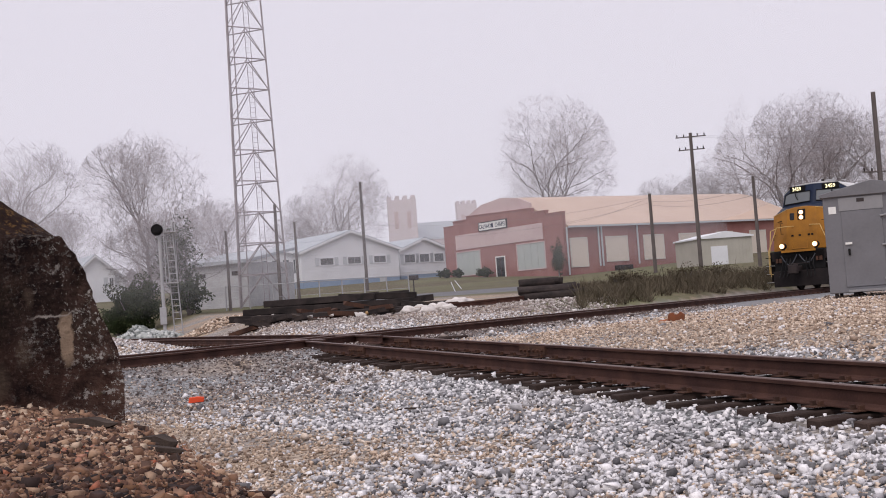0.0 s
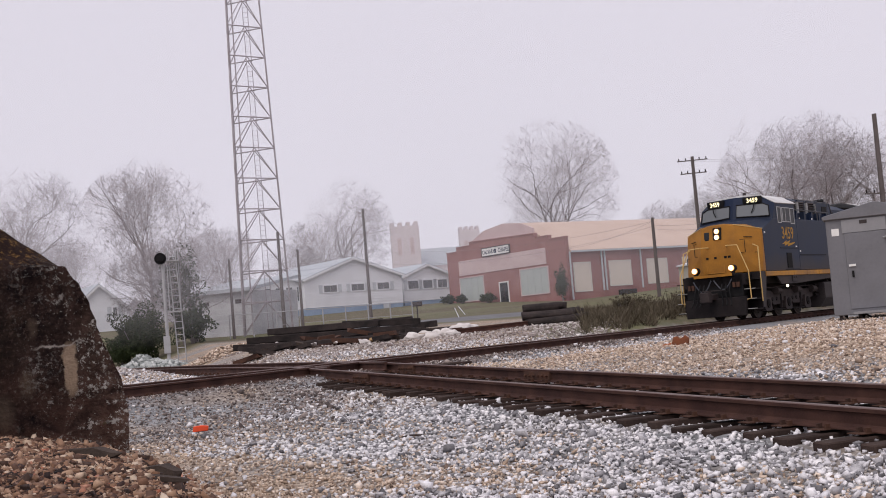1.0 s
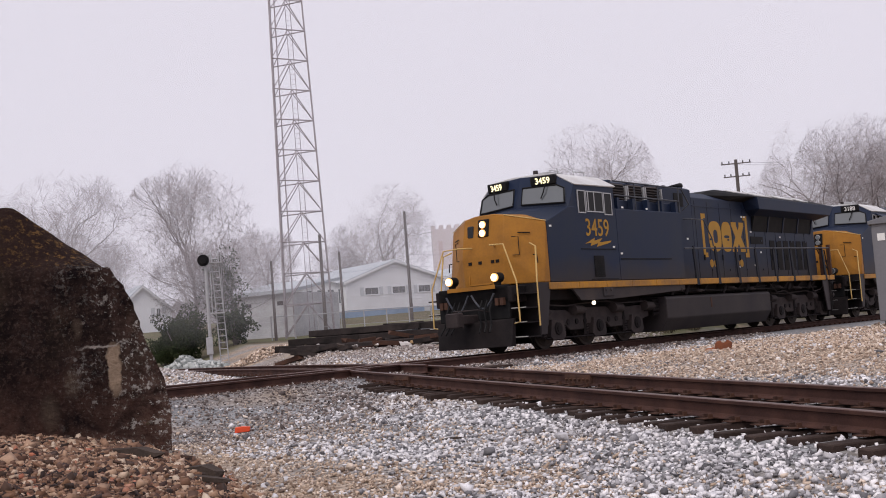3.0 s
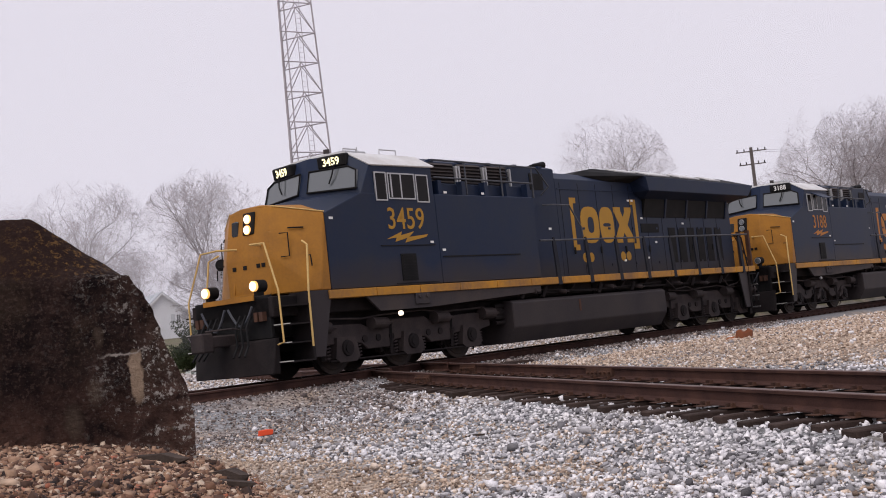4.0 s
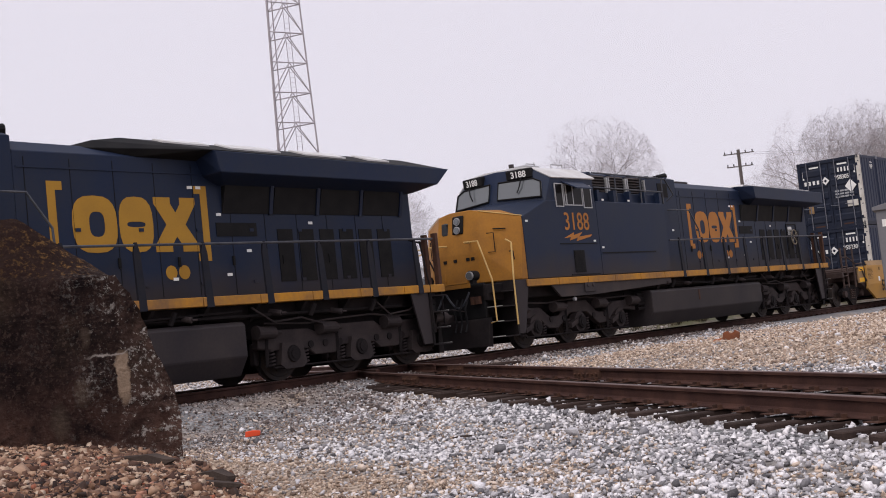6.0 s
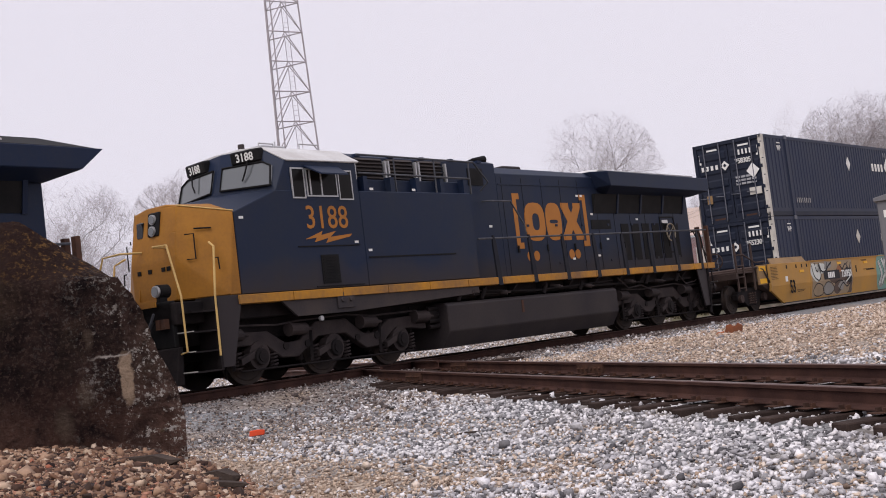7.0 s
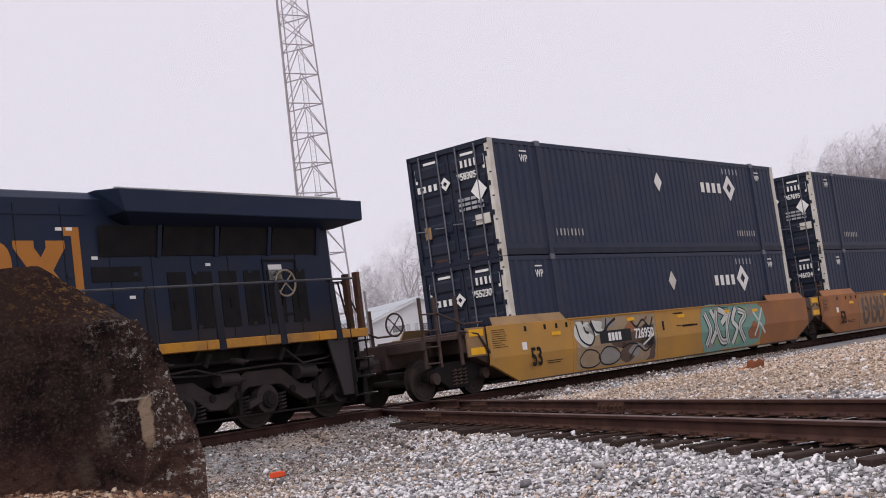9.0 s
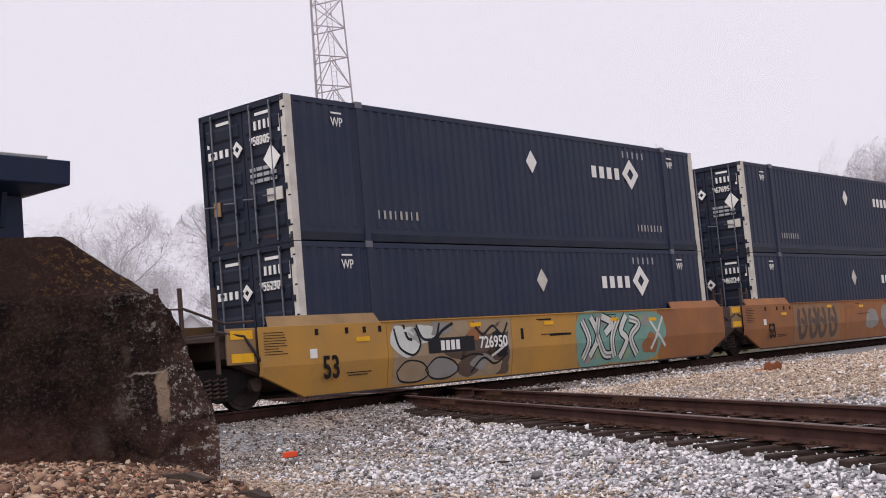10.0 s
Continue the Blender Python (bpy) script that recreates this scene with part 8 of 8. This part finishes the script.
# ---------- trees and scrub ----------
BARK = mat("grey_bark", (0.19, 0.165, 0.165), 0.9, 0, (0.25, 0.225, 0.225), 0.8, 10, 0.8)
TWIG = mat("grey_twigs", (0.26, 0.23, 0.235), 0.9, 0, (0.32, 0.29, 0.30), 0.6, 8, 0.8)
EVERGREEN = mat("dark_evergreen", (0.022, 0.035, 0.014), 0.8, 0, (0.05, 0.06, 0.025), 2, 30, 0.9)
SHRUB = mat("shrub_green", (0.03, 0.045, 0.025), 0.8, 0, (0.06, 0.07, 0.04), 2, 30, 0.9)
WEED = mat("dry_weeds", (0.072, 0.06, 0.04), 0.9, 0, (0.13, 0.105, 0.075), 1.5, 20, 0.9, island=0.4)


def grow(seed, height, width, bole, limbs=9, wander=0.13):
    """Limbs of a bare tree that fork again and again and end on a domed crown: wood and twig segments."""
    rg = np.random.default_rng(seed)
    h0 = height * bole
    mid = np.array([0.0, 0.0, h0 * 0.7 + (height - h0 * 0.7) * 0.5])
    axes = np.array([width / 2, width / 2, (height - h0 * 0.7) * 0.5])
    wood, twigs = [], []

    def unit(v):
        return v / (np.linalg.norm(v) + 1e-9)

    def room(p, d):
        """Distance from p along d to the uneven dome of the crown."""
        o, e = (p - mid) / axes, d / axes
        a, b, c = e @ e, o @ e, o @ o - 1.0
        disc = b * b - a * c
        if disc <= 0:
            return 0.0
        t = (-b + math.sqrt(disc)) / a
        u = unit(p + d * t - mid)
        return t * (0.9 + 0.13 * math.sin(u[0] * 5 + seed) * math.cos(u[1] * 4 + u[2] * 3) + rg.uniform(-0.1, 0.06))

    def branch(p, d, L, r, level):
        n = 1 if level == 5 else max(2, int(L / (0.9 if level < 3 else 0.75)))
        step, r1 = L / n, r * (0.2 if level == 1 else 0.4)
        spots = []
        for k in range(n):
            d = unit(d + rg.normal(0, wander * (1 + 0.35 * level), 3) * min(1.0, step) + np.array([0, 0, 0.012]))
            q = p + d * step
            f0, f1 = k / n, (k + 1) / n
            ra, rb = r + (r1 - r) * f0, r + (r1 - r) * f1
            (wood if level < 3 else twigs).append((p, q, ra, rb))
            spots.append((q, d, rb, f1))
            p = q
        if level >= 5:
            return
        count = (0, 8, 7, 6, 3)[level] if level < 5 else 0
        for c in range(count):
            f = rg.uniform(0.28 if level < 2 else 0.15, 1.0) if c > 1 else 0.97
            q, dd, rr, f1 = spots[min(n - 1, int(f * n))]
            side = unit(np.cross(dd, rg.normal(size=3)))
            a = math.radians(rg.uniform(24, 62))
            e = unit(dd * math.cos(a) + side * math.sin(a) + np.array([0, 0, 0.04]))
            Lc = min(room(q, e) * rg.uniform(0.75, 1.02), L * (rg.uniform(0.45, 0.8) if level < 4 else 0.5), (99, 99, 7.5, 3.2, 1.7, 0.9)[level + 1])
            if Lc > 0.3:
                branch(q, e, Lc, min(rr * 0.72, max(0.009, 0.013 * Lc)), level + 1)

    R = height * 0.0152
    lean = rg.normal(0, 0.03, 2)
    p, k = np.array([0.0, 0.0, -0.3]), max(3, int(h0 / 0.9))
    forks = []
    for i in range(k):
        q = p + np.array([lean[0], lean[1], 1.0]) * (h0 + 0.3) / k + np.append(rg.normal(0, 0.05, 2), 0)
        wood.append((p, q, R * (1.25 if i == 0 else 1.0 - 0.25 * i / k), R * (1.0 - 0.25 * (i + 1) / k)))
        forks.append(q)
        p = q
    for i in range(limbs):
        az = 2.4 * i + rg.uniform(-0.4, 0.4)
        tilt = math.radians(5 + 74 * (i / limbs) ** 0.7 + rg.uniform(-6, 6))
        d = np.array([math.sin(tilt) * math.cos(az), math.sin(tilt) * math.sin(az), math.cos(tilt)])
        q = forks[-1] if i < 4 else forks[max(-len(forks), -1 - (i - 2) // 3)]
        L = room(q, d) * rg.uniform(0.78, 0.88)
        if L > 1.5:
            branch(q, d, L, R * (0.5 if i < 3 else 0.33), 1)
    return wood, twigs


def tree_mesh(name, segs, material, n, parent, rmin):
    verts, faces = [], []
    for p, q, r0, r1 in segs:
        p, q = Vector(p), Vector(q)
        d = (q - p).normalized()
        e = d.orthogonal().normalized()
        f = d.cross(e)
        b = len(verts)
        for c, r in ((p, float(max(r0, rmin))), (q, float(max(r1, rmin * 0.8)))):
            for i in range(n):
                a = 2 * math.pi * i / n
                verts.append(tuple(c + (math.cos(a) * e + math.sin(a) * f) * float(r)))
        if n == 2:
            faces.append((b, b + 1, b + 3, b + 2))
            continue
        for i in range(n):
            faces.append((b + i, b + (i + 1) % n, b + n + (i + 1) % n, b + n + i))
    return raw(name, verts, faces, material, parent)


def bare_tree(seed, height, width, bole, x, y, limbs=11, label="tall bare winter tree with fine grey twigs"):
    wood, twigs = grow(seed, height, width, bole, limbs)
    g = thing("bare_tree", pose(x, y, gz(x, y)), label, "tree", "bare trees")
    tree_mesh("trunk", wood, BARK, 4, g, 0.02)
    tree_mesh("crown", twigs, TWIG, 2, g, 0.0100)
    return g


def placed(g, az, r, turn, scale):
    x, y = polar(az, r)
    t = copy_thing(g, pose(x, y, gz(x, y), 0, 0, turn))
    t.scale = (scale, scale, scale)
    return t


T1 = bare_tree(21, 24.5, 19.5, 0.2, *polar(5.4, 172), 18)
T2 = bare_tree(4, 17.5, 14.5, 0.3, *polar(-13.2, 128), 14)
T3 = bare_tree(33, 20, 16, 0.3, *polar(-18.6, 150), 14)
T4 = bare_tree(8, 20.5, 16, 0.22, *polar(15.9, 152), 14, label="bare winter tree in a dense roadside stand")
for src, az, r, turn, sc in ((T3, -21.3, 180, 70, 1.1), (T1, -20.2, 158, 200, 0.62), (T4, -19.6, 170, 120, 0.8), (T2, -16.4, 190, 15, 0.8), (T1, -21.8, 165, 20, 0.7), (T4, -23.5, 175, 40, 0.95), (T2, -10.0, 200, 130, 0.85), (T1, -4.4, 205, 75, 0.9), (T3, -5.6, 215, 160, 0.85), (T2, -6.9, 160, 210, 0.55),
                             (T4, 18.0, 150, 100, 0.88), (T4, 19.9, 158, 200, 0.95), (T1, 17.0, 185, 140, 0.95), (T3, 14.3, 190, 20, 0.95), (T2, 12.2, 190, 60, 0.72), (T3, 10.6, 200, 110, 0.68), (T4, 13.2, 175, 250, 0.72), (T1, 21.8, 165, 10, 0.85), (T4, 23.5, 150, 30, 0.95), (T2, -26.5, 150, 80, 1.0)):
    placed(src, az, r, turn, sc)


def leaf_clump(name, n, rx, ry, rz, material, parent, seed, size, base=0.0):
    """Many small leaves filling an uneven crown."""
    rg2 = np.random.default_rng(seed)
    u = rg2.normal(size=(n, 3))
    u /= np.linalg.norm(u, axis=1)[:, None]
    lump = 0.75 + 0.35 * np.sin(u[:, 0] * 4 + 1) * np.sin(u[:, 1] * 5) + 0.2 * np.sin(u[:, 2] * 7 + u[:, 0] * 3)
    c = u * (rg2.random(n) ** 0.33 * lump)[:, None] * (rx, ry, rz) + (0, 0, rz + base)
    a, b = rg2.normal(size=(n, 3)), rg2.normal(size=(n, 3))
    a /= np.linalg.norm(a, axis=1)[:, None]
    b -= a * (a * b).sum(1)[:, None]
    b /= np.linalg.norm(b, axis=1)[:, None]
    s = size * rg2.uniform(0.6, 1.4, n)[:, None]
    P = np.stack([c - a * s, c + b * s * 0.5, c + a * s, c - b * s * 0.5], 1).reshape(-1, 3)
    return raw(name, P.tolist(), [tuple(range(4 * i, 4 * i + 4)) for i in range(n)], material, parent)


def shrub(az, r, rx, rz, material, seed, n, label, size=0.12, base=0.0):
    x, y = polar(az, r)
    g = thing("shrub", pose(x, y, gz(x, y) - 0.2), label, "shrub", "shrubs")
    rng = random.Random(seed)
    for i in range(6):
        part("stem", rod(bmesh.new(), (0, 0, 0), (rng.uniform(-0.5, 0.5) * rx, rng.uniform(-0.4, 0.4) * rx, rz * 1.2 + base), 0.05, 5, 0.015), BARK, g)
    leaf_clump("leaves", n, rx, rx * 0.8, rz, material, g, seed, size, base)


shrub(-13.9, 76, 1.9, 1.9, EVERGREEN, 1, 16000, "dense dark evergreen shrub", 0.07)
shrub(-14.8, 79, 1.2, 1.1, EVERGREEN, 2, 7000, "low dark evergreen shrub", 0.07)
shrub(-12.0, 79, 1.6, 2.6, SHRUB, 3, 3200, "vine-covered leafy thicket round a bare tree", 0.08, 1.6)
shrub(-11.6, 78, 1.4, 1.5, SHRUB, 4, 2200, "tangled scrub by the shed", 0.11)
placed(T2, -12.3, 80, 300, 0.42), placed(T4, -11.4, 81, 30, 0.38), placed(T3, -13.4, 82, 200, 0.36)
# clipped shrubs before the chapel
for x, y, rx, rz in ((11.3, 118.2, 0.75, 1.75), (4.5, 129.3, 0.9, 0.55), (0.4, 134.5, 0.9, 0.5), (1.8, 133.0, 0.6, 0.5)):
    g = thing("clipped_shrub", pose(x, y, gz(x, y)), "clipped dark evergreen shrub before the brick front", "shrub", "chapel shrubs")
    bm = rod(bmesh.new(), (0, 0, -0.1), (0, 0, rz), 0.06, 5)
    part("stem", bm, BARK, g)
    leaf_clump("leaves", 1800, rx, rx, rz, EVERGREEN, g, int(x * 10), 0.1)


def weeds():
    """Dry grass and weeds on the bank past the main track."""
    rg3 = np.random.default_rng(12)
    n = 90000
    az, r = np.radians(rg3.uniform(6.2, 24, n)), rg3.uniform(41, 75, n)
    x, y = r * np.sin(az), r * np.cos(az)
    lat = TRACK_D - (x * NN[0] + y * NN[1])
    m = (lat < -2.8 + 0.6 * rough_noise(x, y, 0.6)) & (r > 41.5 + 0.15 * np.degrees(az) + 1.5 * rough_noise(x, y, 0.5))
    x, y, r = x[m], y[m], r[m]
    n = len(x)
    z = ground_z(x, y)
    h = rg3.lognormal(0, 0.4, n) * 0.32 * (0.7 + 0.6 * np.clip(rough_noise(x, y, 0.4), 0, 1))
    a = rg3.uniform(0, 6.283, n)
    w = rg3.uniform(0.01, 0.03, n)
    lx, ly = rg3.normal(0, 0.6, n) * h, rg3.normal(0, 0.6, n) * h
    P = np.stack([np.stack([x - w * np.cos(a), y - w * np.sin(a), z - 0.03], -1), np.stack([x + w * np.cos(a), y + w * np.sin(a), z - 0.03], -1), np.stack([x + lx, y + ly, z + h], -1)], 1).reshape(-1, 3)
    ob = raw("weeds", P.tolist(), [(3 * i, 3 * i + 1, 3 * i + 2) for i in range(n)], WEED)
    tagged(ob, "dry grass and weeds on the bank beyond the track", "weeds", kind="stuff")


weeds()
for k, (az, r, rx, rz) in enumerate(((8.3, 66, 1.0, 0.65), (9.0, 70, 1.3, 0.5), (11.2, 72, 1.6, 0.6), (12.6, 74, 1.8, 0.55), (15.0, 70, 1.5, 0.45), (6.9, 62, 0.9, 0.35), (-7.0, 62, 1.2, 0.4))):
    shrub(az, r, rx, rz, WEED, 40 + k, 1500, "dry brown brush on the bank", 0.06)
# woods far behind everything: flat shapes, the haze put into their grey
rg4 = np.random.default_rng(5)
n = 2600
az = np.radians(rg4.uniform(-75, 75, n))
r = rg4.uniform(330, 420, n)
x, y = r * np.sin(az), r * np.cos(az)
z = ground_z(x, y)
h = rg4.uniform(5, 12, n) * (0.7 + 0.5 * np.abs(rough_noise(x, y, 0.02)))
w = rg4.uniform(2, 5, n)
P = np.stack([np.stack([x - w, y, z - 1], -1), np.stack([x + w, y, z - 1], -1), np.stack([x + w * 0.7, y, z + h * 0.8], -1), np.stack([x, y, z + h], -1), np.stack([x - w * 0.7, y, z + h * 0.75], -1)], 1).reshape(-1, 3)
ob = raw("far_woods", P.tolist(), [tuple(range(5 * i, 5 * i + 5)) for i in range(n)], mat("haze_coloured_woods", (0.42, 0.40, 0.42), 0.95, 0, (0.36, 0.34, 0.36), 0.05, 1, 0.8))
tagged(ob, "line of far woods, pale grey with haze in its colour", "woods", kind="stuff")


# ---------- what moves ----------
def motions():
    for ob, along, z in MOVING:
        walk(ob, [(t, on_track(s + along, 0, z)) for t, s in RUN])
    ts, ss = [t for t, s in RUN], [s for t, s in RUN]
    for ob, (x, y, z), r in WHEELS:
        walk(ob, [(i / 15, pose(x, y, z, 0, math.degrees((np.interp(i / 15, ts, ss) - ss[0]) / r), 0)) for i in range(151)])


motions()
